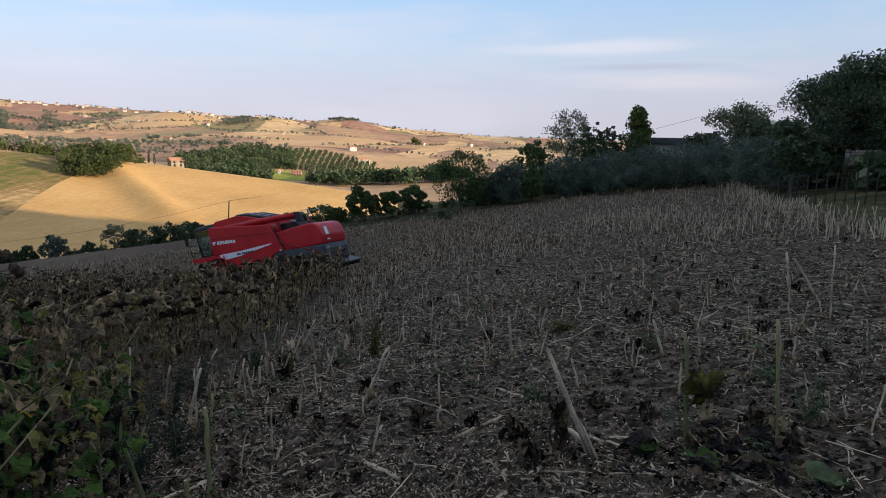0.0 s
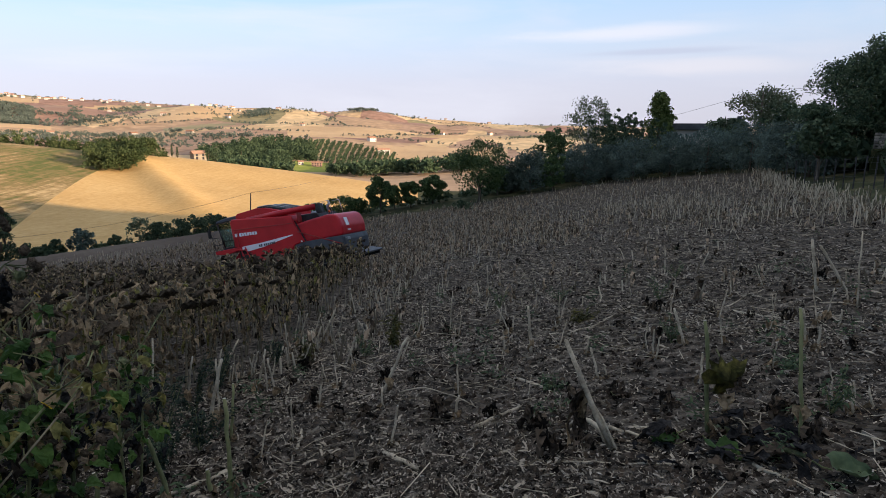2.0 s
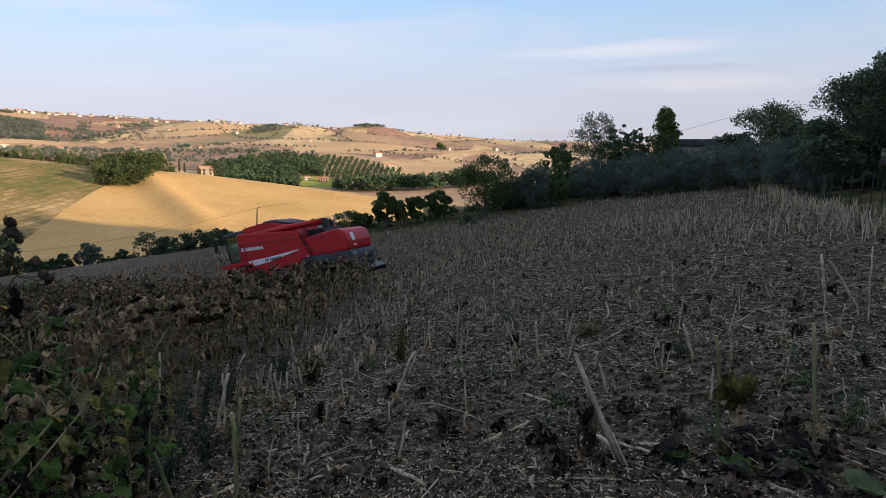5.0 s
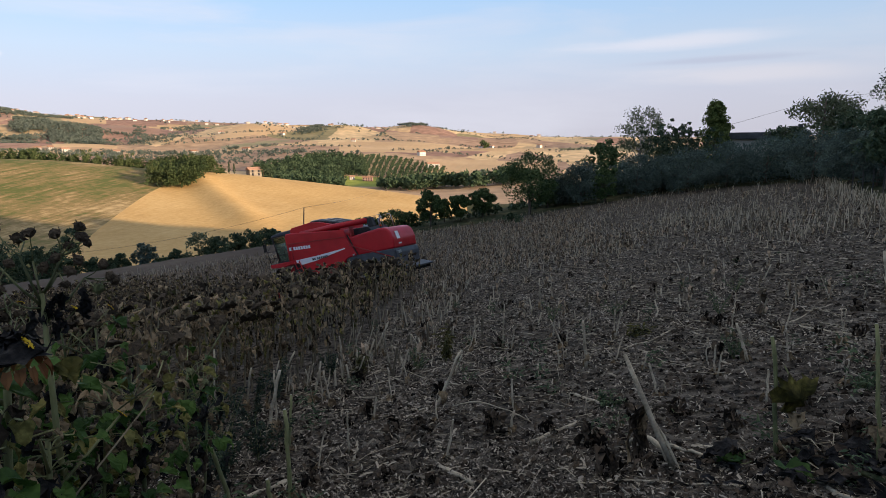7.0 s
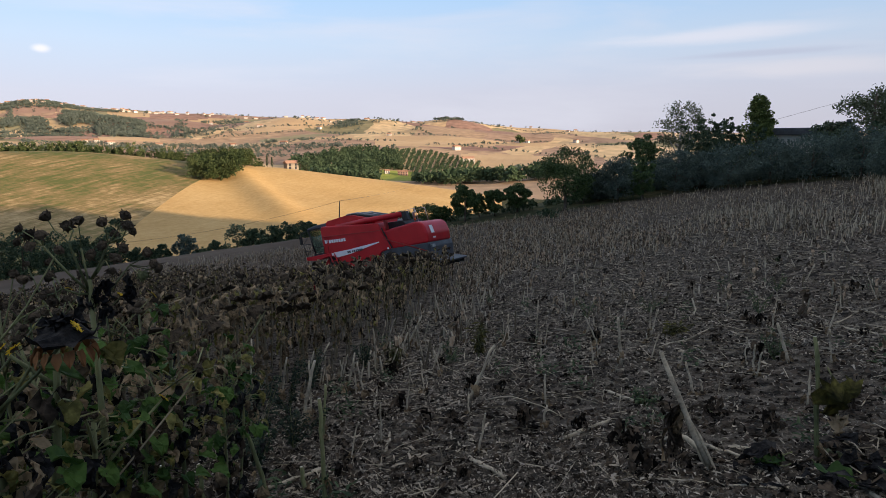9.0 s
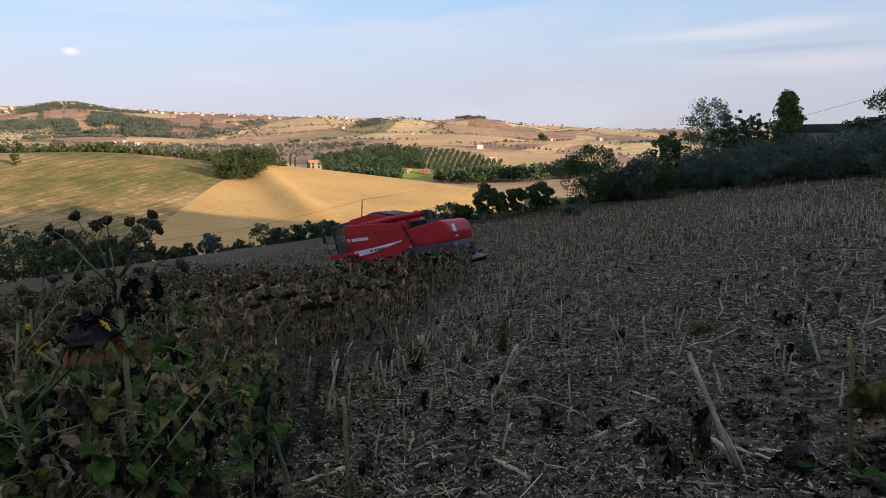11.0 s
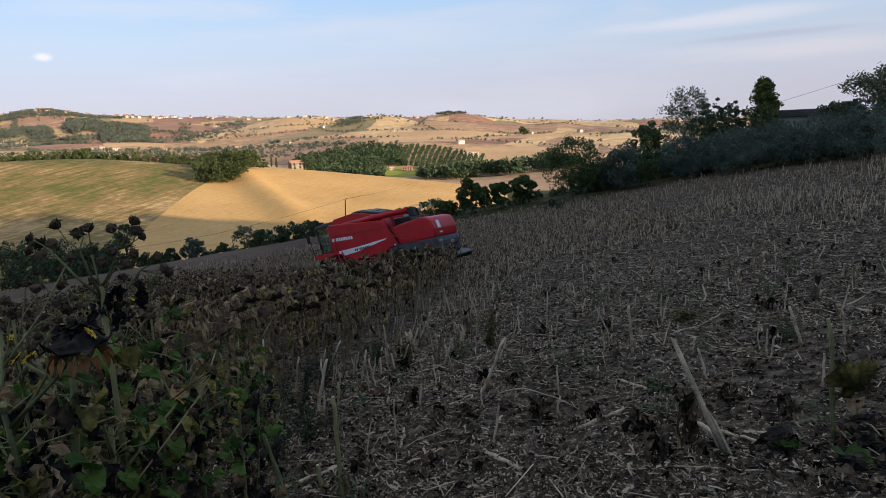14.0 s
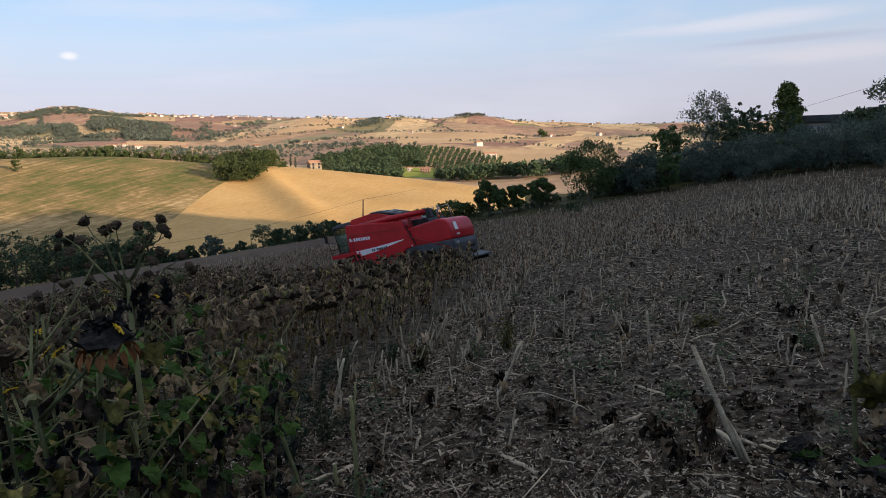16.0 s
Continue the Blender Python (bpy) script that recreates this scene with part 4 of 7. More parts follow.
for k in range(26):
    az, r = rng_h.uniform(-48, 4), rng_h.uniform(950, 2200)
    house(az, r, rng_h.uniform(8, 13), rng_h.uniform(7, 9), rng_h.uniform(3.5, 5.5), "farmhouse among the distant fields", M_PLASTER, 3, 2, turn=rng_h.uniform(-40, 40), group="scattered farmhouses")


def long_shed():
    x, y, z = on_ground(20.0, 88)
    t = thing("farm_building", pose(x, y, z - 0.2, 0, 0, -20), "low farm building with a dark flat roof behind the hedge", "building")
    part("wall", box_bm(-4.5, 4.5, -3, 3, 0, 4.6), M_PLASTER, t)
    rf = part("roof", box_bm(-5.0, 5.0, -3.5, 3.5, 4.6, 5.4, 0.05), M_ROOFDARK, t)
    part("chimney", box_bm(4.0, 4.5, -0.25, 0.25, 5.4, 6.3, 0.03), M_ROOFDARK, rf)
    part("window", box_bm(-2.0, -0.8, -3.06, -2.9, 1.6, 3.0), M_GLASS_DARK, t)


long_shed()


def stone_wall():
    """Low dry wall of rough courses by the fence."""
    x, y, z = on_ground(33.6, 52)
    t = thing("stone_wall", pose(x, y, z + 1.5, 0, 0, -33), "low rough stone wall beneath dark trees", "wall")
    rng = np.random.default_rng(8)
    part("bank", box_bm(-1.55, 3.6, -0.1, 1.2, -2.4, 0.0, 0.08), M_VERGE, t)
    for c in range(6):
        px = -1.5
        while px < 3.5:
            w = rng.uniform(0.16, 0.42)
            bm = box_bm(px + 0.01, min(px + w, 3.55) - 0.01, -0.1 + rng.uniform(0, 0.06), 0.38, c * 0.17 + 0.005, c * 0.17 + 0.165 + (rng.uniform(-0.05, 0.08) if c == 5 else 0), 0.03)
            part("stone", bm, M_STONE, t)
            px += w


stone_wall()

M_POST = material("grey_fence_post", (0.025, 0.024, 0.024), (0.06, 0.057, 0.055), 4, 0.9, 0.4, 30)


def wire_fence():
    """Posts and wires along the field's right edge."""
    t = thing("wire_fence", Matrix(), "wire mesh fence on thin dark posts along the field", "fence")
    P = []
    for k in range(18):
        f = k / 17
        az, r = 26.5 + 11.0 * f, 47 - 14 * f
        x, y, z = on_ground(az, r)
        P.append((x, y, z))
        V, F = tube([(x, y, z - 0.1), (x + 0.02 * math.sin(k * 3), y, z + 0.9), (x + 0.05 * math.sin(k * 5), y, z + 1.7)], 0.035, 6)
        np_part("post", V, F, M_POST, t)
    for hgt in (0.3, 0.65, 1.0, 1.35, 1.6):
        V, F = tube([(x, y, z + hgt) for x, y, z in P], 0.004, 4)
        np_part("strand", V, F, M_WIRE, t)


wire_fence()


# ---- combine harvester ----
M_RED = material("red_machine_paint", (0.40, 0.006, 0.012), (0.50, 0.011, 0.017), 1.5, 0.42, 0.05, 60, coat=0.12)
M_REDDUST = material("dusty_red_paint", (0.24, 0.022, 0.02), (0.36, 0.03, 0.028), 2.5, 0.6, 0.1, 40)
M_WHITE = material("white_decal", (0.66, 0.66, 0.68), (0.78, 0.78, 0.78), 3, 0.5)
M_BLACK = material("black_plastic", (0.012, 0.012, 0.013), (0.035, 0.034, 0.033), 3, 0.6, 0.1, 50)
M_GREY = material("dark_grey_panel", (0.045, 0.05, 0.058), (0.08, 0.085, 0.095), 2, 0.55, 0.1, 40)
M_TYRE = material("dusty_tyre_rubber", (0.016, 0.016, 0.017), (0.06, 0.055, 0.05), 3, 0.9, 0.4, 30)
M_RIM = material("grey_rim_paint", (0.34, 0.36, 0.40), (0.48, 0.50, 0.54), 3, 0.5, 0.1, 40)
M_STEEL = material("worn_steel", (0.25, 0.25, 0.26), (0.45, 0.45, 0.45), 4, 0.4, 0.2, 40, metal=0.8)
M_ORANGE = material("orange_beacon", (0.55, 0.10, 0.02), (0.65, 0.16, 0.04), 4, 0.3)
M_YELLOW = material("yellow_guard_paint", (0.55, 0.40, 0.04), (0.66, 0.50, 0.08), 3, 0.6)


def cab_glass():
    m = bpy.data.materials.new("tinted_cab_glass")
    m.use_nodes = True
    b = m.node_tree.nodes["Principled BSDF"]
    b.inputs["Base Color"].default_value = (0.62, 0.80, 0.78, 1)
    b.inputs["Roughness"].default_value = 0.03
    b.inputs["Transmission Weight"].default_value = 1.0
    b.inputs["IOR"].default_value = 1.45
    return m


M_CABGLASS = cab_glass()


def prism(profile, y0, y1, bevel=0.03, seg=2):
    """A side outline (x, z) carried across from y0 to y1, with rounded edges."""
    bm = bmesh.new()
    a = [bm.verts.new((x, y0, z)) for x, z in profile]
    b = [bm.verts.new((x, y1, z)) for x, z in profile]
    n = len(profile)
    bm.faces.new(a)
    bm.faces.new(b[::-1])
    for i in range(n):
        bm.faces.new((a[i], b[i], b[(i + 1) % n], a[(i + 1) % n]))
    bmesh.ops.recalc_face_normals(bm, faces=bm.faces[:])
    if bevel:
        bmesh.ops.bevel(bm, geom=bm.edges[:], offset=bevel, segments=seg, affect="EDGES", profile=0.5, clamp_overlap=True)
    return bm


def rod(name, pts, radius, mat, parent, label="", sides=8):
    V, F = tube(pts, radius, sides)
    return np_part(name, V, F, mat, parent, label, True)


def lathe(profile, sides=40):
    """Turned about the y axis: profile of (radius, y)."""
    P = np.array(profile)
    a = np.arange(sides) * 2 * np.pi / sides
    V = np.stack([P[:, 0][:, None] * np.cos(a), np.broadcast_to(P[:, 1][:, None], (len(P), sides)), P[:, 0][:, None] * np.sin(a)], -1).reshape(-1, 3)
    i, j = np.arange(len(P) - 1)[:, None] * sides, np.arange(sides)[None]
    k = (j + 1) % sides
    return V, np.stack([i + j, i + sides + j, i + sides + k, i + k], -1).reshape(-1, 4)


def machine_wheel(parent, x, y, radius, width, side, label):
    """Lugged tyre and dished rim; side is +1 for the outer face at +y."""
    w = thing("wheel", pose(x, y, radius), "", "")
    w.parent = parent
    w["label"] = label
    hw, rr = width / 2, radius * 0.56
    V, F = lathe([(rr, -hw * 0.8), (rr * 1.15, -hw), (radius * 0.90, -hw), (radius * 0.955, -hw * 0.8), (radius * 0.965, 0), (radius * 0.955, hw * 0.8), (radius * 0.90, hw), (rr * 1.15, hw), (rr, hw * 0.8)])
    parts = [(V, F)]
    n = 22
    for k in range(n):
        for sgn in (-1, 1):
            a0 = 2 * math.pi * (k + (0.5 if sgn > 0 else 0)) / n
            a1 = a0 + 0.18
            c = []
            for ang, yy in ((a0, sgn * hw * 0.02), (a1, sgn * hw * 0.98)):
                for da in (-0.035, 0.035):
                    for q in (radius * 0.93, radius * 1.0):
                        c.append((q * math.cos(ang + da), yy, q * math.sin(ang + da)))
            parts.append((np.array(c), np.array([(0, 1, 3, 2), (4, 6, 7, 5), (1, 5, 7, 3), (0, 2, 6, 4), (0, 4, 5, 1), (2, 3, 7, 6)])))
    V, F = merge(parts)
    np_part("tyre", V, F, M_TYRE, w)
    o = side * hw
    V, F = lathe([(rr * 1.02, o * 0.86), (rr * 0.95, o * 0.80), (rr * 0.88, o * 0.45), (rr * 0.62, o * 0.38), (rr * 0.55, o * 0.50), (rr * 0.30, o * 0.55), (rr * 0.27, o * 0.72), (0.01, o * 0.74)])
    np_part("rim", V, F, M_RIM, w, "grey painted steel rim", True)
    for k in range(10):
        a = 2 * math.pi * k / 10
        V, F = lathe([(0.022, o * 0.5), (0.022, o * 0.62), (0.001, o * 0.63)], 6)
        V = V + np.array([math.cos(a) * rr * 0.43, 0, math.sin(a) * rr * 0.43])
        np_part("bolt", V, F, M_STEEL, w)
    return w


def combine_harvester():
    head = radians(-74.0)
    f = Vector((math.sin(head), math.cos(head), 0))
    ox, oy = -10.9, 32.9

    def gz(p):
        return Vector((p[0], p[1], ground_z(p[0], p[1])))
    left = Vector((-f.y, f.x, 0))
    o = Vector((ox, oy, 0))
    a, b = gz(o), gz(o - f * 4.3)
    c, d = gz(o - f * 2 + left * 1.4), gz(o - f * 2 - left * 1.4)
    X = (a - b).normalized()
    Z = X.cross((c - d).normalized()).normalized()
    Y = Z.cross(X)
    m = Matrix((X, Y, Z)).transposed().to_4x4()
    m.translation = a - Z * 0.04
    t = thing("combine_harvester", m, "dusty red combine harvester with a white side stripe", "combine harvester")
    # main body and covers
    body = part("body", prism([(-0.25, 2.3), (-0.25, 3.6), (-0.36, 3.74), (-3.86, 3.28), (-3.97, 2.75), (-4.4, 1.9), (-3.75, 1.82), (-3.15, 1.24), (-1.84, 1.24), (-0.78, 2.2)], -1.45, 1.45, 0.06, 3), M_RED, t, smooth=False)
    part("side_crease", prism([(-0.34, 3.22), (-3.9, 2.92), (-3.92, 2.88), (-0.34, 3.17)], 1.44, 1.475, 0.008, 1), M_REDDUST, body)
    part("panel_gap", prism([(-3.98, 3.0), (-4.02, 3.0), (-4.42, 1.9), (-4.38, 1.9)], 1.40, 1.463, 0.0), M_BLACK, body)
    part("side_sill", prism([(-0.9, 2.06), (-1.86, 1.30), (-3.12, 1.30), (-3.14, 1.25), (-1.84, 1.25), (-0.84, 2.06)], 1.44, 1.47, 0.006, 1), M_REDDUST, body)
    tank = part("grain_tank", prism([(-0.5, 3.5), (-0.42, 3.86), (-0.55, 3.98), (-1.75, 4.05), (-2.2, 3.98), (-3.5, 3.55), (-3.5, 3.2)], -1.2, 1.12, 0.02, 2), M_RED, t)
    part("tank_cover", prism([(-1.6, 4.03), (-1.65, 4.10), (-2.15, 4.07), (-3.55, 3.66), (-3.5, 3.54), (-2.2, 3.97)], -1.1, 0.90, 0.02), M_BLACK, tank, "folded black tank cover")
    for yy in (-0.6, 0.1, 0.7):
        rod("cover_bar", [(-1.6, yy, 4.12), (-2.3, yy, 4.09), (-3.5, yy, 3.70)], 0.03, M_STEEL, tank)
    hood = part("engine_hood", prism([(-3.92, 2.82), (-4.7, 2.9), (-5.85, 2.97), (-6.18, 2.90), (-6.36, 2.70), (-6.46, 2.3), (-6.42, 1.83), (-4.3, 1.83), (-4.0, 2.35)], -1.22, 1.36, 0.11, 4), M_RED, t, smooth=False)
    part("rear_emblem", prism([(-6.38, 2.68), (-6.47, 2.28), (-6.49, 2.28), (-6.40, 2.68)], 0.60, 0.92, 0.0), M_WHITE, hood, "white square emblem")
    part("rear_badge", prism([(-6.44, 2.1), (-6.44, 2.02), (-6.46, 2.02), (-6.46, 2.1)], 0.5, 0.8, 0.0), M_WHITE, hood)
    part("air_intake", prism([(-4.1, 2.88), (-4.1, 3.24), (-5.0, 3.18), (-5.2, 2.9)], -1.0, 0.95, 0.04), M_BLACK, t, "dark engine intake")
    part("engine_block", prism([(-4.3, 2.9), (-4.3, 3.32), (-4.75, 3.32), (-4.75, 2.92)], -0.4, 0.3, 0.05), M_STEEL, t)
    rod("exhaust", [(-4.9, -0.5, 2.9), (-4.9, -0.5, 3.5), (-5.05, -0.5, 3.62)], 0.07, M_STEEL, t)
    # unloading auger folded along the top
    aug = rod("unloading_auger", [(-1.15, 1.22, 3.55), (-3.2, 1.30, 3.54), (-5.30, 1.34, 3.46)], 0.145, M_RED, t, sides=18)
    part("auger_spout", prism([(-5.2, 3.62), (-5.52, 3.58), (-5.62, 3.10), (-5.30, 3.12)], 1.10, 1.44, 0.04), M_BLACK, aug, "black rubber spout")
    rod("auger_elbow", [(-1.25, 1.22, 3.56), (-1.02, 1.16, 3.48), (-0.95, 1.0, 3.30)], 0.155, M_RED, aug, sides=16)
    part("auger_cradle", prism([(-4.15, 2.9), (-4.15, 3.42), (-4.25, 3.42), (-4.25, 2.9)], 1.12, 1.38, 0.01), M_REDDUST, t)
    # lower body
    part("underbody", prism([(-0.4, 0.75), (-0.35, 2.3), (-0.8, 2.2), (-1.84, 1.3), (-3.2, 1.3), (-3.8, 1.85), (-6.3, 1.85), (-6.25, 1.2), (-4.9, 1.3), (-3.5, 0.72), (-1.2, 0.55)], -1.2, 1.30, 0.04), M_BLACK, t, "black chassis and side plates")
    part("rear_flank", prism([(-4.1, 1.9), (-6.42, 1.84), (-6.40, 1.15), (-6.0, 1.0), (-5.3, 1.42), (-4.4, 1.46), (-3.7, 1.55), (-3.65, 1.8)], 1.24, 1.40, 0.04), M_GREY, t, "dark grey rear side panel")
    part("rear_flank", prism([(-4.1, 1.9), (-6.42, 1.84), (-6.40, 1.15), (-6.0, 1.0), (-5.3, 1.42), (-4.4, 1.46), (-3.7, 1.55), (-3.65, 1.8)], -1.30, -1.15, 0.04), M_GREY, t, "dark grey rear side panel")
    part("rear_panel", prism([(-6.42, 1.84), (-6.50, 1.6), (-6.44, 1.05), (-6.3, 1.05), (-6.3, 1.84)], -1.2, 1.3, 0.03), M_GREY, t, "dark grey rear panel")
    part("rear_light", prism([(-6.46, 1.72), (-6.46, 1.58), (-6.53, 1.58), (-6.53, 1.72)], 0.85, 1.15, 0.01), M_STEEL, t)
    chop = part("straw_spreader", prism([(-6.3, 1.02), (-6.25, 0.80), (-7.15, 0.72), (-7.2, 0.80), (-6.6, 1.0)], -1.15, 1.2, 0.03), M_GREY, t, "dark straw spreader plate")
    for yy in (-0.9, -0.3, 0.3, 0.9):
        part("fin", prism([(-6.35, 0.80), (-7.1, 0.73), (-7.1, 0.58), (-6.4, 0.6)], yy - 0.01, yy + 0.01, 0.0), M_BLACK, chop)
    rod("diagonal_strut", [(-4.05, 1.47, 2.45), (-6.3, 1.44, 1.45)], 0.03, M_REDDUST, t)
    part("side_lamp", prism([(-4.12, 1.98), (-4.12, 1.90), (-4.22, 1.90), (-4.22, 1.98)], 1.39, 1.46, 0.015), M_WHITE, t, "small round white lamp")
    part("fuel_tank", prism([(-3.55, 0.75), (-3.6, 1.45), (-3.95, 1.45), (-3.9, 0.75)], 0.9, 1.36, 0.05), M_RED, t)
    rod("hydraulic_pipe", [(-3.6, 1.34, 1.3), (-3.7, 1.40, 0.9), (-3.5, 1.40, 0.6)], 0.03, M_REDDUST, t)
    # white stripe and lettering drawn as bars
    stripe = part("stripe", prism([(-0.40, 2.27), (-1.93, 2.28), (-3.73, 2.36), (-3.75, 2.32), (-1.9, 2.04), (-1.05, 1.98)], 1.447, 1.466, 0.0), M_WHITE, t, "white tapered side stripe")
    for k in range(8):
        px = -1.72 - k * 0.115 - (0.06 if k > 1 else 0)
        part("letter_bar", prism([(px, 2.20), (px - 0.08, 2.205), (px - 0.08, 2.09), (px, 2.085)], 1.464, 1.472, 0.0), M_BLACK, stripe)
    mark = part("emblem", prism([(-0.42, 3.0), (-0.60, 2.985), (-0.60, 2.81), (-0.42, 2.825)], 1.447, 1.466, 0.0), M_WHITE, t, "white maker's emblem drawn plain")
    for k in range(7):
        px = -0.68 - k * 0.155
        lo, hi = 2.80 - 0.01 * k, 2.97 - 0.012 * k
        part("letter_bar", prism([(px, hi), (px - 0.115, hi), (px - 0.125, lo), (px - 0.01, lo)], 1.447, 1.466, 0.0), M_WHITE, t, "white lettering drawn as bars")
    # cab
    roof = part("cab_roof", prism([(0.98, 3.70), (0.92, 3.84), (0.3, 3.92), (-0.45, 3.92), (-0.45, 3.70)], -0.95, 1.02, 0.06, 3), M_GREY, t, "dark grey cab roof")
    for yy in (-0.7, -0.35, 0.35, 0.7):
        part("work_lamp", prism([(0.99, 3.70), (0.99, 3.80), (0.90, 3.80), (0.90, 3.70)], yy - 0.09, yy + 0.09, 0.01), M_STEEL, roof)
    cab = part("cab_floor", prism([(0.78, 2.28), (0.78, 2.40), (-0.3, 2.40), (-0.3, 2.28)], -0.95, 1.0, 0.02), M_BLACK, t)
    for yy in (-0.90, 0.95):
        rod("cab_pillar", [(0.70, yy, 2.38), (0.92, yy, 3.75)], 0.045, M_BLACK, t)
        rod("cab_pillar", [(-0.18, yy, 2.38), (-0.25, yy, 3.75)], 0.06, M_BLACK, t)
        rod("door_bar", [(0.73, yy, 2.75), (-0.2, yy, 2.72)], 0.02, M_BLACK, t)
    part("cab_window", prism([(0.68, 2.42), (0.88, 3.70), (-0.22, 3.70), (-0.16, 2.42)], 0.93, 0.945, 0.0), M_CABGLASS, t, "tinted side window")
    part("cab_window", prism([(0.68, 2.42), (0.88, 3.70), (-0.22, 3.70), (-0.16, 2.42)], -0.90, -0.885, 0.0), M_CABGLASS, t, "tinted side window")
    part("windscreen", prism([(0.70, 2.42), (0.92, 3.70), (0.905, 3.70), (0.685, 2.42)], -0.86, 0.91, 0.0), M_CABGLASS, t, "tinted windscreen")
    part("cab_back_wall", prism([(-0.2, 2.4), (-0.2, 3.72), (-0.27, 3.72), (-0.27, 2.4)], -0.9, 0.95, 0.0), M_BLACK, t)
    seat = part("seat", prism([(0.25, 2.42), (0.28, 2.80), (0.20, 2.86), (-0.06, 2.88), (-0.12, 3.35), (-0.18, 3.35), (-0.18, 2.42)], -0.25, 0.28, 0.05), M_BLACK, t)
    part("steering_column", prism([(0.52, 2.4), (0.44, 3.0), (0.48, 3.0), (0.58, 2.4)], -0.03, 0.05, 0.01), M_BLACK, t)
    V, F = lathe([(0.19, -0.012), (0.205, 0.0), (0.19, 0.012), (0.175, 0.0), (0.19, -0.012)], 24)
    st = np_part("steering_wheel", V, F, M_BLACK, t)
    st.matrix_basis = pose(0.45, 0.01, 3.02, 70, 0, 90)
    # platform, rails, ladder, mirrors
    plat = part("platform", prism([(0.92, 2.12), (0.95, 2.30), (-0.7, 2.28), (-0.72, 2.14), (0.2, 2.02)], 0.2, 1.52, 0.03), M_RED, t, "red boarding platform")
    for pts in ([(0.90, 1.48, 2.3), (0.98, 1.48, 3.0), (0.98, 1.05, 3.35)], [(0.90, 1.48, 2.3), (0.40, 1.50, 2.3), (0.40, 1.50, 2.95), (0.98, 1.48, 3.0)], [(0.94, 1.48, 2.62), (0.40, 1.50, 2.6)], [(-0.62, 1.52, 2.28), (-0.62, 1.53, 3.05), (-0.45, 1.53, 3.12), (-0.30, 1.52, 2.28)]):
        rod("handrail", pts, 0.018, M_BLACK if pts[0][0] > 0 else M_REDDUST, t)
    rod("mirror_arm", [(0.95, 1.0, 3.7), (1.10, 1.38, 3.62), (1.12, 1.45, 3.2)], 0.018, M_BLACK, t)
    part("mirror", prism([(1.08, 3.45), (1.08, 3.02), (1.14, 3.02), (1.14, 3.45)], 1.34, 1.56, 0.02), M_BLACK, t)
    rod("mirror_arm", [(0.95, -0.95, 3.7), (1.10, -1.35, 3.62), (1.12, -1.42, 3.2)], 0.018, M_BLACK, t)
    part("mirror", prism([(1.08, 3.45), (1.08, 3.02), (1.14, 3.02), (1.14, 3.45)], -1.52, -1.30, 0.02), M_BLACK, t)
    lad = thing("ladder", Matrix(), "", "")
    lad.parent, lad["label"] = t, "red steel boarding ladder"
    for dx in (0.0, 0.30):
        rod("rail", [(-0.62 - dx, 1.52, 2.22), (-1.25 - dx, 1.72, 0.42)], 0.032, M_RED, lad)
    for k in range(7):
        s = (k + 0.4) / 7
        part("rung", prism([(-0.62 - 0.63 * s, 2.22 - 1.80 * s), (-0.92 - 0.63 * s, 2.22 - 1.80 * s), (-0.92 - 0.63 * s, 2.18 - 1.80 * s), (-0.62 - 0.63 * s, 2.18 - 1.80 * s)], 1.48 + 0.2 * s, 1.62 + 0.2 * s, 0.0), M_RED, lad)
    # beacon, rear rails
    bc = rod("beacon_stem", [(-5.7, 0.9, 2.9), (-5.7, 0.9, 3.06)], 0.025, M_BLACK, t)
    V, F = tube([(-5.7, 0.9, 3.05), (-5.7, 0.9, 3.14), (-5.7, 0.9, 3.18)], [0.06, 0.055, 0.02], 14)
    np_part("beacon", V, F, M_ORANGE, bc, "orange warning beacon", True)
    rod("deck_rail", [(-4.4, 0.2, 2.95), (-4.4, 0.2, 3.72), (-5.4, 0.2, 3.70), (-5.5, 0.2, 2.95)], 0.02, M_STEEL, t)
    rod("deck_rail", [(-4.4, -0.9, 2.95), (-4.4, -0.9, 3.72), (-5.4, -0.9, 3.70), (-5.5, -0.9, 2.95)], 0.02, M_STEEL, t)
    # running gear
    for s in (1, -1):
        machine_wheel(t, -0.12, s * 1.32, 0.84, 0.62, s, "large lugged front tyre")
        machine_wheel(t, -4.32, s * 1.20, 0.62, 0.44, s, "small lugged rear tyre")
    part("front_axle", prism([(0.12, 0.70), (0.12, 1.0), (-0.36, 1.0), (-0.36, 0.70)], -1.1, 1.1, 0.04), M_BLACK, t)
    part("rear_axle", prism([(-4.2, 0.52), (-4.2, 0.75), (-4.44, 0.75), (-4.44, 0.52)], -1.0, 1.0, 0.03), M_BLACK, t)
    rod("steering_rod", [(-4.55, -1.0, 0.62), (-4.55, 1.0, 0.62)], 0.03, M_STEEL, t)
    # feeder and header
    part("feeder_house", prism([(-0.3, 1.25), (-0.25, 2.05), (0.2, 2.0), (1.55, 0.95), (1.5, 0.35), (0.3, 0.95)], -0.65, 0.65, 0.04), M_RED, t, "red sloping feeder house")
    rod("hydraulic_hose", [(0.75, 0.75, 2.1), (0.85, 0.85, 1.75), (0.65, 0.85, 1.60), (0.5, 0.75, 1.75)], 0.03, M_BLACK, t)
    part("guard", prism([(0.65, 1.55), (0.7, 1.72), (1.15, 1.52), (1.1, 1.35)], 0.75, 1.15, 0.02), M_YELLOW, t, "yellow guard plate")
    hd = thing("header", Matrix(), "", "")
    hd.parent, hd["label"] = t, "grey and black sunflower header"
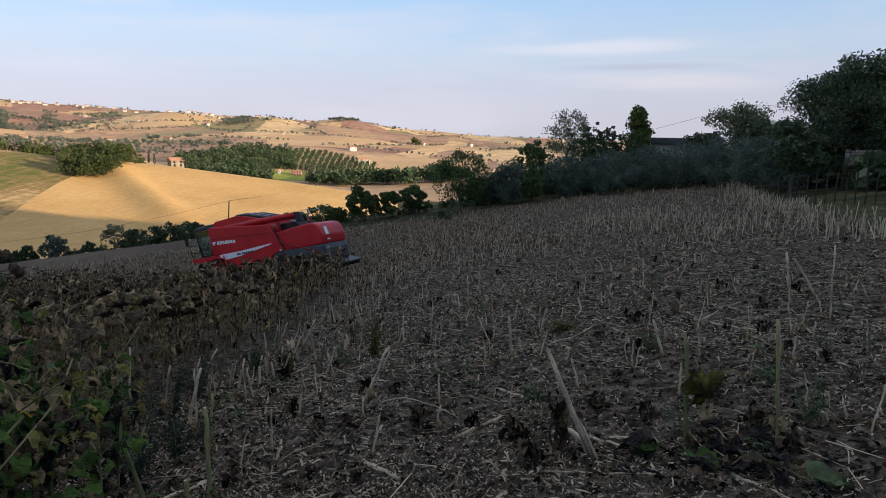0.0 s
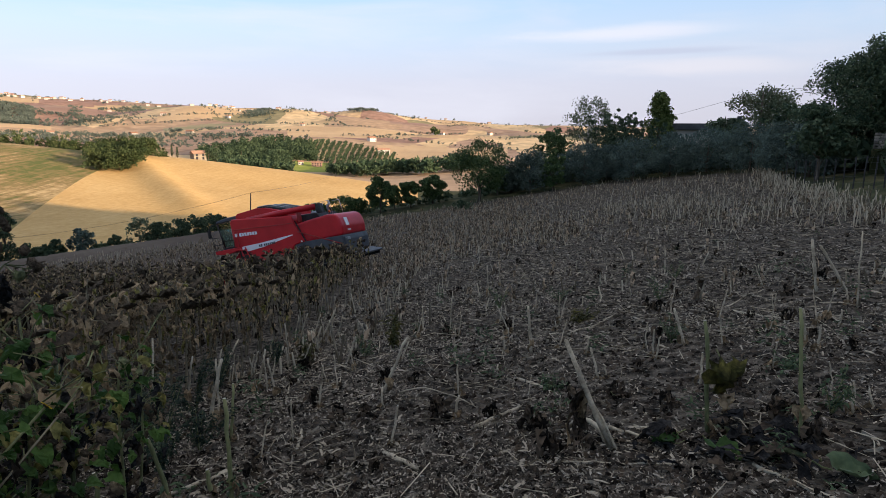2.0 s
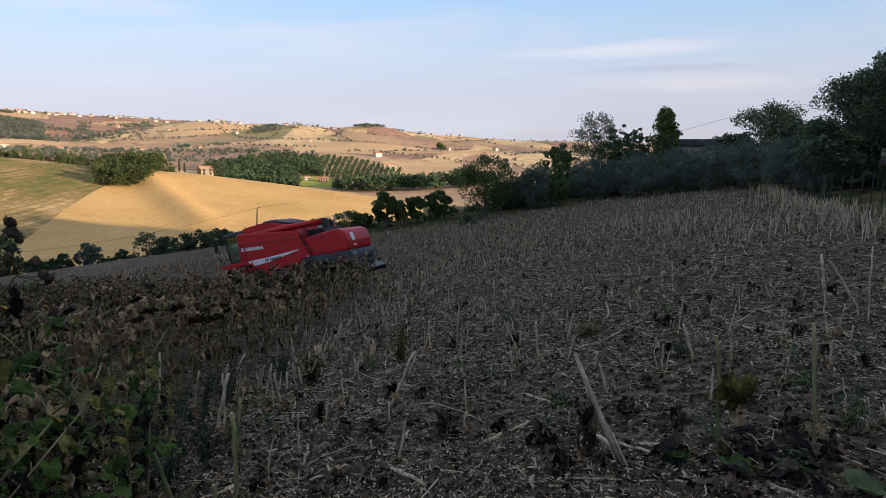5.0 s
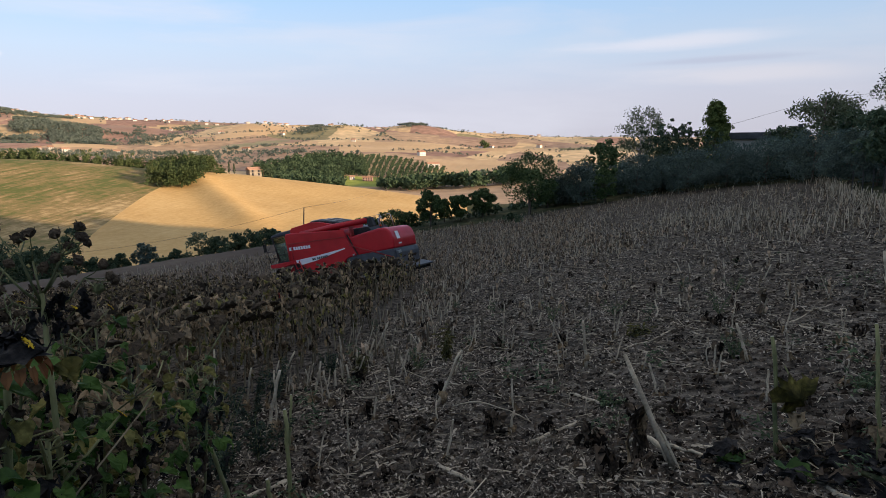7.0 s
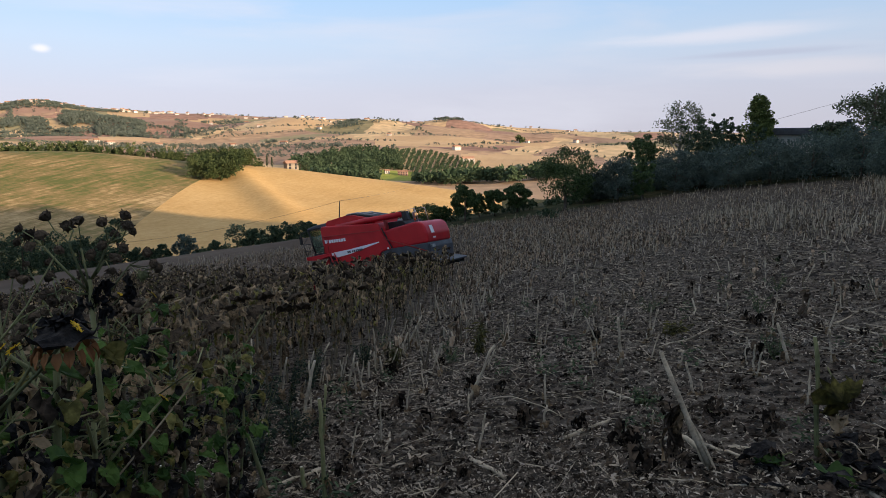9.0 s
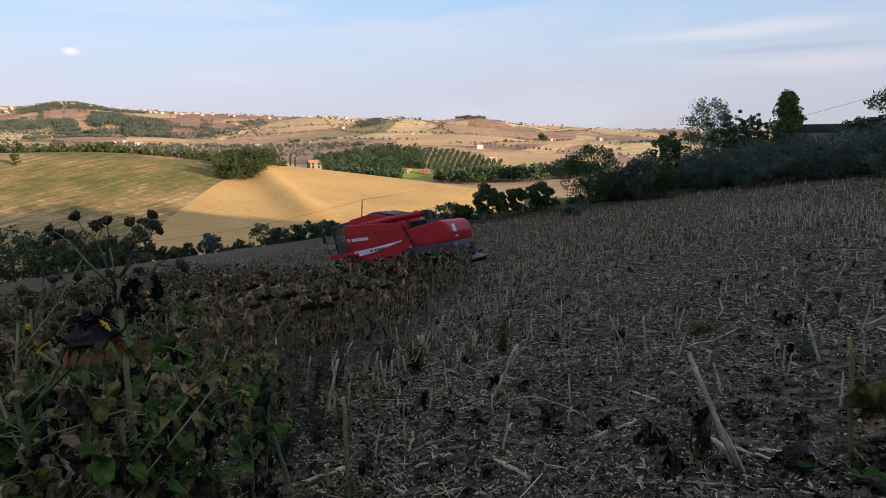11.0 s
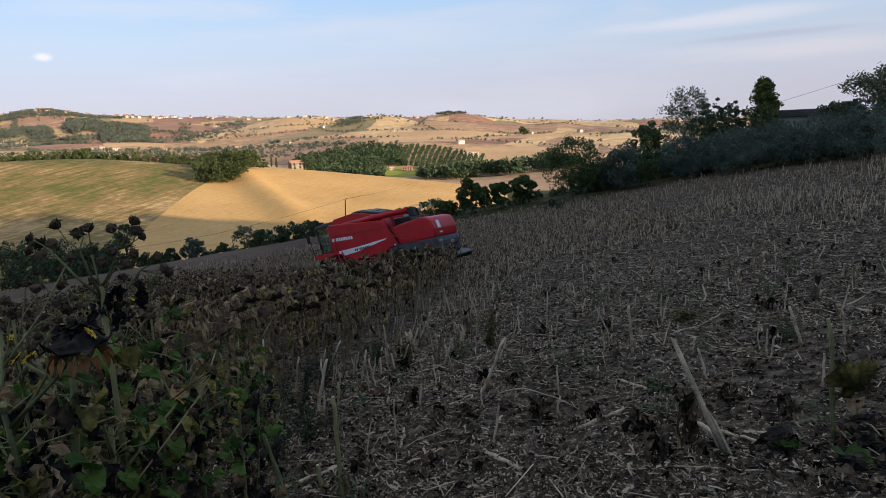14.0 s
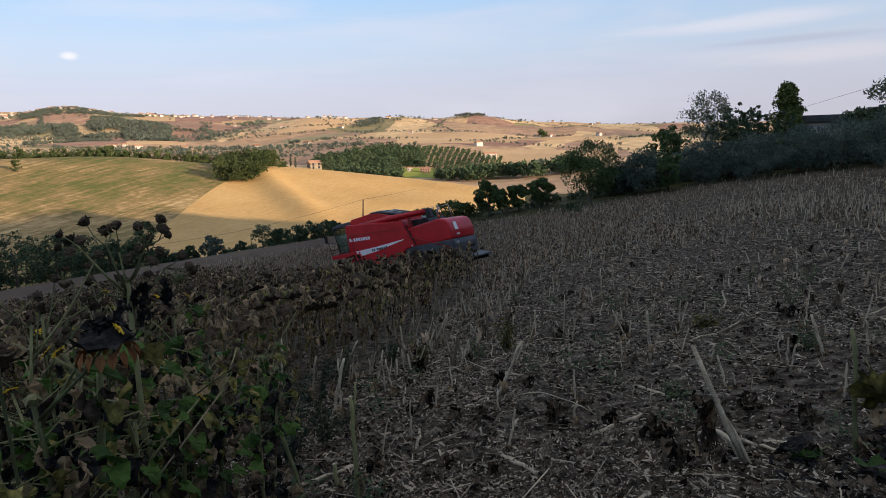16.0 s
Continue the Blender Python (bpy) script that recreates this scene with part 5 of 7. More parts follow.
    part("back_frame", prism([(1.5, 0.30), (1.55, 1.12), (1.68, 1.15), (1.75, 0.30)], -2.35, 2.35, 0.03), M_BLACK, hd)
    part("trough", prism([(1.6, 0.22), (2.5, 0.12), (2.52, 0.18), (1.75, 0.34)], -2.35, 2.35, 0.01), M_GREY, hd)
    for s in (1, -1):
        part("end_plate", prism([(1.5, 0.15), (1.5, 1.12), (2.1, 0.95), (2.9, 0.42), (3.1, 0.20)], s * 2.42 - 0.06, s * 2.42 + 0.06, 0.02), M_GREY, hd, "grey header end plate")
    V, F = tube([(2.0, -2.3, 0.52), (2.0, 2.3, 0.52)], 0.16, 14)
    np_part("cross_auger", V, F, M_STEEL, hd, smooth=True)
    V, F = tube([(2.45, -2.3, 1.02), (2.45, 2.3, 1.02)], 0.05, 10)
    np_part("reel_shaft", V, F, M_STEEL, hd, smooth=True)
    for k in range(6):
        a = k * math.pi / 3
        V, F = tube([(2.45 + 0.38 * math.cos(a), -2.3, 1.02 + 0.38 * math.sin(a)), (2.45 + 0.38 * math.cos(a), 2.3, 1.02 + 0.38 * math.sin(a))], 0.022, 6)
        np_part("reel_bar", V, F, M_YELLOW if k % 3 == 0 else M_BLACK, hd)
    for k in range(13):
        yy = -2.25 + k * 0.375
        part("divider", prism([(2.45, 0.10), (2.45, 0.22), (3.25, 0.14), (3.25, 0.10)], yy - 0.05, yy + 0.05, 0.0), M_STEEL, hd)


combine_harvester()


# ---- sunflowers ----
M_DRYLEAF = material("withered_sunflower_leaf", (0.028, 0.02, 0.013), (0.44, 0.315, 0.185), 3.0, 0.85, island=0.95, obj=0.0, trans=0.3, c3=(0.15, 0.106, 0.063))
M_YLEAF = material("yellowing_leaf", (0.06, 0.058, 0.015), (0.33, 0.28, 0.085), 5.0, 0.75, island=0.7, trans=0.25, c3=(0.12, 0.105, 0.027))
M_GLEAF = material("fresh_green_leaf", (0.03, 0.066, 0.012), (0.10, 0.175, 0.036), 5.0, 0.55, 0.3, 40, obj=0.6, trans=0.3)
M_DEADLEAF = material("dark_dead_leaf", (0.010, 0.008, 0.006), (0.10, 0.073, 0.05), 5.0, 0.9, 0.4, 40, island=0.9, c3=(0.038, 0.028, 0.02))
M_WILT = material("black_wilted_leaf", (0.008, 0.0075, 0.007), (0.052, 0.047, 0.042), 14.0, 0.85, 0.6, 60, c3=(0.02, 0.019, 0.019))
M_LIMP = material("limp_olive_leaf", (0.026, 0.025, 0.008), (0.155, 0.135, 0.03), 9.0, 0.7, 0.4, 40, trans=0.2, c3=(0.06, 0.052, 0.013))
M_DRYSTALK = material("dry_stalk", (0.10, 0.08, 0.05), (0.27, 0.22, 0.145), 3.0, 0.85, 0.4, 60, island=0.6, stretch=(1, 1, 0.2))
M_GSTALK = material("green_stalk", (0.07, 0.08, 0.03), (0.235, 0.23, 0.10), 4.0, 0.7, 0.4, 60, obj=0.4, stretch=(1, 1, 0.2))
M_SEED = material("dark_seed_head", (0.026, 0.02, 0.0145), (0.105, 0.078, 0.052), 12.0, 0.9, 0.8, 80, island=0.5)
M_BRACT = material("rusty_bract", (0.14, 0.055, 0.022), (0.26, 0.12, 0.05), 8.0, 0.8, island=0.5)
M_PETAL = material("yellow_petal", (0.62, 0.40, 0.02), (0.75, 0.52, 0.04), 8.0, 0.6, trans=0.3)


def leaf_blade(rng, length, width, droop, crumple=0.0, nu=4, nv=3):
    """A heart-shaped blade from the origin along +x, hanging by droop, crumpled."""
    u = np.linspace(0, 1, nu + 1)
    outline = np.sin(np.pi * (0.16 + 0.84 * u) ** 0.75) ** 0.8
    outline[-1] = 0.04
    V = []
    for i, a in enumerate(u):
        th = droop * a
        cx = length * (math.sin(th) / droop if droop > 1e-3 else a)
        cz = -length * ((1 - math.cos(th)) / droop if droop > 1e-3 else 0)
        for v in np.linspace(-1, 1, nv):
            fold = abs(v) * width * 0.25
            V.append((cx, v * width * 0.5 * outline[i], cz + fold * math.cos(th)))
    V = np.array(V) + rng.normal(0, crumple, ((nu + 1) * nv, 3))
    F = [(i * nv + j, i * nv + j + 1, (i + 1) * nv + j + 1, (i + 1) * nv + j) for i in range(nu) for j in range(nv - 1)]
    return V, np.array(F)


def turned(V, rz, at=(0, 0, 0), pitch=0.0):
    c, s = math.cos(pitch), math.sin(pitch)
    W = np.c_[V[:, 0] * c - V[:, 2] * s, V[:, 1], V[:, 0] * s + V[:, 2] * c]
    c, s = math.cos(rz), math.sin(rz)
    return np.c_[W[:, 0] * c - W[:, 1] * s, W[:, 0] * s + W[:, 1] * c, W[:, 2]] + np.asarray(at)


def seed_head(rng, at, axis, radius, bracts=9, deep=0.45, dome=0.22, n=10):
    """A domed disc with ragged bracts round it, facing along axis."""
    prof = [(0.02, -deep), (0.45, -deep * 0.9), (0.9, -deep * 0.35), (1.0, 0.0), (0.85, dome * 0.55), (0.4, dome * 0.9), (0.02, dome)]
    if n < 8:
        prof = prof[::2]
    rim = 3 if n >= 8 else 1
    a = np.arange(n) * 2 * np.pi / n
    V = np.array([(r * math.cos(t) * radius, r * math.sin(t) * radius, z * radius) for r, z in prof for t in a])
    V += rng.normal(0, (0.05 if radius < 0.08 or n < 8 else 0.10) * radius, V.shape)
    F = [(i * n + j, i * n + (j + 1) % n, (i + 1) * n + (j + 1) % n, (i + 1) * n + j) for i in range(len(prof) - 1) for j in range(n)]
    V, F = V, quads_to_tris(np.array(F))
    # bracts grow from the rim
    tips, T = [], []
    for j in range(n):
        t, q, z = 2 * math.pi * (j + 0.5) / n, rng.uniform(1.2, 1.6), rng.uniform(-0.9, 0.9) * deep
        tips.append((q * math.cos(t) * radius, q * math.sin(t) * radius, z * radius))
        T.append((rim * n + j, rim * n + (j + 1) % n, len(V) + j))
    V = np.vstack([V, np.array(tips)])
    F = np.vstack([F, np.array(T)])
    q = Vector(axis).to_track_quat("Z", "Y").to_matrix()
    return V @ np.array(q).T + np.asarray(at), F


def dry_sunflower(seed, light=False):
    """Arrays of one withered plant: stalk, head and hanging leaves."""
    rng = np.random.default_rng(seed)
    h = rng.uniform(1.18, 1.58)
    rz = rng.uniform(0, 6.28)
    o = np.array([math.cos(rz), math.sin(rz), 0])
    lean = rng.normal(0, 0.05, 2)
    pts = [np.array([lean[0] * t * h, lean[1] * t * h, t * h]) for t in (0, 0.35, 0.7, 0.92)]
    top = pts[-1]
    pts += [top + o * 0.05 + [0, 0, 0.07], top + o * 0.13 + [0, 0, 0.06], top + o * 0.18 + [0, 0, -0.02]]
    if light:
        stalk = tube([pts[0], pts[2], pts[4], pts[6]], [0.016, 0.013, 0.010, 0.009], 4, False)
        head = seed_head(rng, pts[-1] + o * 0.01, o * 0.6 + np.array([0, 0, -1.0]), rng.uniform(0.07, 0.105), 8, n=6)
    else:
        stalk = tube(pts, [0.016, 0.015, 0.013, 0.011, 0.010, 0.009, 0.009], 5)
        head = seed_head(rng, pts[-1] + o * 0.01, o * 0.6 + np.array([0, 0, -1.0]), rng.uniform(0.065, 0.105), 8)
    leaves = []
    for k in range(20 if light else 26):
        t = rng.uniform(0.12, 0.98) ** 0.8
        L = rng.uniform(0.08, 0.165) if light else rng.uniform(0.07, 0.155)
        V, F = leaf_blade(rng, L, L * rng.uniform(0.2, 0.5), rng.uniform(1.9, 3.0), 0.018, 2 if light else 3, 2 if light else 3)
        leaves.append((turned(V, rng.uniform(0, 6.28), (lean[0] * t * h, lean[1] * t * h, t * h), rng.uniform(-0.5, 0.3)), F))
    return stalk, head, leaves


DRY = [dry_sunflower(300 + k) for k in range(7)]
DRY_FAR = [dry_sunflower(330 + k, True) for k in range(9)]
EDGE_X = -3.3


def crop_far_y(x):
    return 29.1 + (-11.2 - x) * 0.28 + 9.0 * step01(0, 1, (-15.0 - x) / 1.5)


def crop_places():
    rng = np.random.default_rng(17)
    out = []
    for i in range(44):
        x0 = EDGE_X - 0.15 - i * 0.68
        for y in np.arange(0.3, 44, 0.33):
            x, yy = x0 + rng.normal(0, 0.09), y + rng.normal(0, 0.09)
            if yy > crop_far_y(x) or rng.uniform() < (0.06 if x > -9 else 0.22) or math.hypot(x, yy) < 3.3:
                continue
            if (yy < 3.0 and x > -3.4) or x > EDGE_X - max(0.0, yy - 14) * 0.055:
                continue
            out.append((x, yy))
    return np.array(out), rng


def build_crop():
    P, rng = crop_places()
    z = height(P[:, 0], P[:, 1]) - 0.02
    P = np.c_[P, z]
    near = (P[:, 0] > -5.2) & (P[:, 1] < 10.5) & (P[:, 1] > 3.0)
    # plants that can be told apart
    masters = []
    for k, (stalk, head, leaves) in enumerate(DRY):
        t = thing("sunflower", pose(0, 0, -50), "withered brown sunflower with a nodding seed head", "sunflower", "sunflowers at the crop's edge")
        np_part("stalk", *stalk, M_DRYSTALK, t)
        np_part("seed_head", *head, M_SEED, t, "dark drooping seed head")
        for j, (V, F) in enumerate(leaves):
            np_part("leaf", V, F, M_YLEAF if (k * 11 + j) % 6 == 0 else M_DRYLEAF, t)
        masters.append(t)
    used = set()
    for i in np.nonzero(near)[0]:
        k = int(rng.integers(0, len(masters)))
        m = Matrix.Translation(P[i]) @ Euler((rng.normal(0, 0.06), rng.normal(0, 0.06), rng.uniform(0, 6.28))).to_matrix().to_4x4()
        if k not in used:
            used.add(k)
            masters[k].matrix_basis = m
        else:
            copy_thing(masters[k], m)
    # the rest of the crop
    parts, idx = [], []
    close = np.hypot(P[:, 0], P[:, 1]) < 9.5
    for kinds, Q in ((DRY, P[~near & close]), (DRY_FAR, P[~near & ~close])):
        which = rng.integers(0, len(kinds), len(Q))
        for k, (stalk, head, leaves) in enumerate(kinds):
            q = Q[which == k]
            m = len(q)
            M = poses(q, rng.uniform(0, 6.28, m), rng.uniform(0.88, 1.12, m), rng.normal(0, 0.07, m), rng.uniform(0, 6.28, m))
            for mi, (V, F) in ((0, (stalk[0], quads_to_tris(stalk[1]))), (1, head), (2, merge(leaves[:-4])), (3, merge(leaves[-4:]))):
                V2, F2 = spread(V, F, M)
                parts.append((V2, F2))
                idx.append(np.full(len(F2), mi, np.int32))
    V, F = merge(parts)
    me = np_mesh("sunflower_crop", V, F)
    for m in (M_DRYSTALK, M_SEED, M_DRYLEAF, M_YLEAF):
        me.materials.append(m)
    me.polygons.foreach_set("material_index", np.concatenate(idx))
    tagged(new("sunflower_crop", me), "standing crop of withered brown sunflowers with nodding heads", "sunflower crop", kind="stuff")


build_crop()


def weedy_sunflower(seed, az, r, h, branches, leaves, flowers, label, big_head=False, stem_r=0.0085, lean=(0.0, 0.0), leaf_zone=(0.3, 0.85), dark=True, broad=1.0):
    """A branching self-sown sunflower with small seed heads and fresh leaves."""
    rng = np.random.default_rng(seed)
    x, y, z = on_ground(az, r)
    t = thing("branching_sunflower", pose(x, y, z - 0.02), label, "sunflower")

    def axis(s):
        return np.array([lean[0] * s * s * h + 0.02 * math.sin(s * 5 + seed), lean[1] * s * s * h + 0.02 * math.cos(s * 4 + seed), s * h])
    V, F = tube([axis(s) for s in np.linspace(0, 0.97, 9)], np.linspace(stem_r * 1.3, stem_r * 0.55, 9), 7)
    np_part("stem", V, F, M_GSTALK, t, smooth=True)
    tips = [(axis(0.97), np.array([rng.normal(0, 0.4), rng.normal(0, 0.4), 1.0]))]
    for k in range(branches):
        s = rng.uniform(0.55, 0.93)
        a = rng.uniform(0, 6.28)
        L = rng.uniform(0.16, 0.42)
        d = np.array([math.cos(a), math.sin(a), rng.uniform(0.5, 1.4)])
        d /= np.linalg.norm(d)
        p0 = axis(s)
        p1, p2 = p0 + d * L * 0.55 + [0, 0, 0.01], p0 + d * L + [0, 0, rng.uniform(-0.02, 0.06)]
        V, F = tube([p0, (p0 + p1) / 2, p1, p2], [stem_r * 0.5, stem_r * 0.42, stem_r * 0.36, stem_r * 0.3], 5)
        np_part("branch", V, F, M_GSTALK, t, smooth=True)
        tips.append((p2, d))
        if rng.uniform() < 0.5:
            q = p1 + rng.normal(0, 0.05, 3) + [0, 0, 0.05]
            V, F = tube([p1, (p1 + q) / 2, q], stem_r * 0.25, 4)
            np_part("twig", V, F, M_GSTALK, t)
            tips.append((q, q - p1))
    for k, (p, d) in enumerate(tips):
        if k == 0 and big_head:
            continue
        rad = rng.uniform(0.012, 0.021)
        if k > 0 and k <= flowers:
            V, F = seed_head(rng, p, d, 0.012, 3)
            np_part("flower_disc", V, F, M_SEED, t)
            for j in range(9):
                B, G = leaf_blade(rng, 0.024, 0.010, 0.5, 0.001, 2, 3)
                B = turned(B, j * 0.698, (0, 0, 0), 0.3)
                q = np.array(Vector(d).to_track_quat("Z", "Y").to_matrix())
                np_part("petal", B @ q.T + p, G, M_PETAL, t)
        else:
            V, F = seed_head(rng, p, d, rad, 11, 0.95, 0.75)
            np_part("seed_head", V, F, M_SEED if dark or rng.uniform() < 0.5 else M_GSTALK, t, "small dark prickly seed head")
    if big_head:
        p = axis(0.97)
        o = np.array([0.35, -0.3, 0])
        V, F = tube([p, p + o * 0.12 + [0, 0, 0.05], p + o * 0.30 + [0, 0, 0.035]], [stem_r * 0.7, stem_r * 0.8, stem_r * 0.9], 7)
        np_part("neck", V, F, M_GSTALK, t, smooth=True)
        V, F = seed_head(rng, p + o * 0.34 + [0, 0, 0.02], (0.15, -0.12, -1), 0.08, 16, 0.5)
        np_part("seed_head", V, F, M_WILT, t, "large dried nodding seed head")
        c = p + o * 0.34 + [0, 0, 0.005]
        for j in range(16):
            B, G = leaf_blade(rng, 0.05, 0.03, 0.7, 0.002, 2, 3)
            a = j * 0.393
            np_part("bract", turned(B, a, c + np.array([math.cos(a) * 0.07, math.sin(a) * 0.07, -0.01]), -0.9), G, M_BRACT, t, "rusty dried bract")
        for j in range(11):
            B, G = leaf_blade(rng, rng.uniform(0.07, 0.105), rng.uniform(0.03, 0.05), rng.uniform(1.0, 1.7), 0.007, 6, 4)
            np_part("dead_leaf", turned(B, j * 0.9 + 0.3, c + np.array([rng.normal(0, 0.02), rng.normal(0, 0.02), 0.052 + 0.002 * j]), rng.uniform(-0.1, 0.25)), G, M_WILT, t, "black dead leaf draped over the head")
    for k in range(int(leaves * 2.3)):
        s = rng.uniform(*leaf_zone)
        a = rng.uniform(0, 6.28)
        p = axis(s)
        pick = rng.uniform()
        L = rng.uniform(0.035, 0.095) * (broad if pick < 0.66 else 1.0)
        e = p + np.array([math.cos(a), math.sin(a), 0.35]) * rng.uniform(0.04, 0.20)
        V, F = tube([p, (p + e) / 2 + [0, 0, 0.01], e], stem_r * 0.2, 4)
        st = np_part("leaf_stalk", V, F, M_GSTALK, t)
        B, G = leaf_blade(rng, L, L * rng.uniform(0.7, 0.95), rng.uniform(0.6, 1.6), 0.004, 5, 5)
        np_part("leaf", turned(B, a + rng.normal(0, 0.4), e, rng.uniform(-0.7, 0.1)), G, M_GLEAF if pick < 0.66 else (M_YLEAF if pick < 0.92 else M_DRYLEAF), t)
    for k in range(int(leaves * 3.3)):
        s = rng.uniform(0.05, 0.9) ** 1.15
        L = rng.uniform(0.05, 0.14)
        B, G = leaf_blade(rng, L, L * rng.uniform(0.25, 0.6), rng.uniform(1.8, 3.0), 0.009, 5, 4)
        a, q = rng.uniform(0, 6.28), rng.uniform(0.0, 0.16)
        np_part("withered_leaf", turned(B, a, axis(s) + np.array([math.cos(a) * q, math.sin(a) * q, 0]), -0.5), G, (M_DRYLEAF, M_WILT, M_DEADLEAF, M_WILT, M_DEADLEAF, M_WILT)[k % 6], t)
    return t


W1 = "branching green sunflower with small dark seed heads"
W2 = "green sunflower with fresh leaves at the crop's edge"
weedy_sunflower(2, -42.4, 2.9, 1.62, 9, 12, 1, W1, lean=(0.05, 0.02))
weedy_sunflower(3, -43.9, 2.33, 1.575, 2, 7, 1, "sunflower with a large dried nodding head", big_head=True, stem_r=0.018, lean=(0.05, 0.0), leaf_zone=(0.5, 0.85))
weedy_sunflower(4, -47.2, 2.15, 1.40, 4, 16, 3, "green sunflower with broad leaves and yellow flowers", stem_r=0.014, leaf_zone=(0.3, 0.95), dark=False, broad=1.55)
weedy_sunflower(5, -34.0, 3.0, 1.36, 6, 20, 0, W2, stem_r=0.012, lean=(0.03, 0.0), leaf_zone=(0.5, 0.97))
weedy_sunflower(15, -40.5, 2.55, 1.22, 3, 20, 1, W2, stem_r=0.016, lean=(0.0, 0.0), leaf_zone=(0.45, 0.97))
weedy_sunflower(16, -37.2, 2.9, 1.25, 5, 20, 1, W2, stem_r=0.009, lean=(0.05, 0.0), leaf_zone=(0.5, 0.98))
weedy_sunflower(6, -30.4, 3.5, 1.30, 5, 16, 0, W2, lean=(0.10, 0.0), leaf_zone=(0.5, 0.97), dark=False)
weedy_sunflower(7, -34.8, 3.5, 1.55, 6, 16, 1, W2, lean=(-0.04, 0.0), leaf_zone=(0.5, 0.97))
weedy_sunflower(8, -47.6, 2.6, 1.66, 10, 12, 1, W1, lean=(0.05, 0.0))
weedy_sunflower(9, -43.8, 3.4, 1.60, 8, 12, 1, W1)
weedy_sunflower(10, -38.4, 3.8, 1.60, 6, 14, 1, W2)
weedy_sunflower(11, -28.6, 4.2, 1.20, 4, 14, 0, W2, lean=(0.06, 0.0))
weedy_sunflower(12, -46.0, 3.0, 1.70, 9, 12, 0, W1, lean=(0.06, 0.0))
weedy_sunflower(13, -41.0, 4.4, 1.75, 6, 12, 1, W2)
weedy_sunflower(14, -50.0, 2.3, 1.5, 5, 14, 1, W2, broad=1.5)
weedy_sunflower(17, -49.6, 2.05, 1.84, 2, 6, 0, W1, stem_r=0.006, lean=(0.01, 0.0), leaf_zone=(0.3, 0.6))


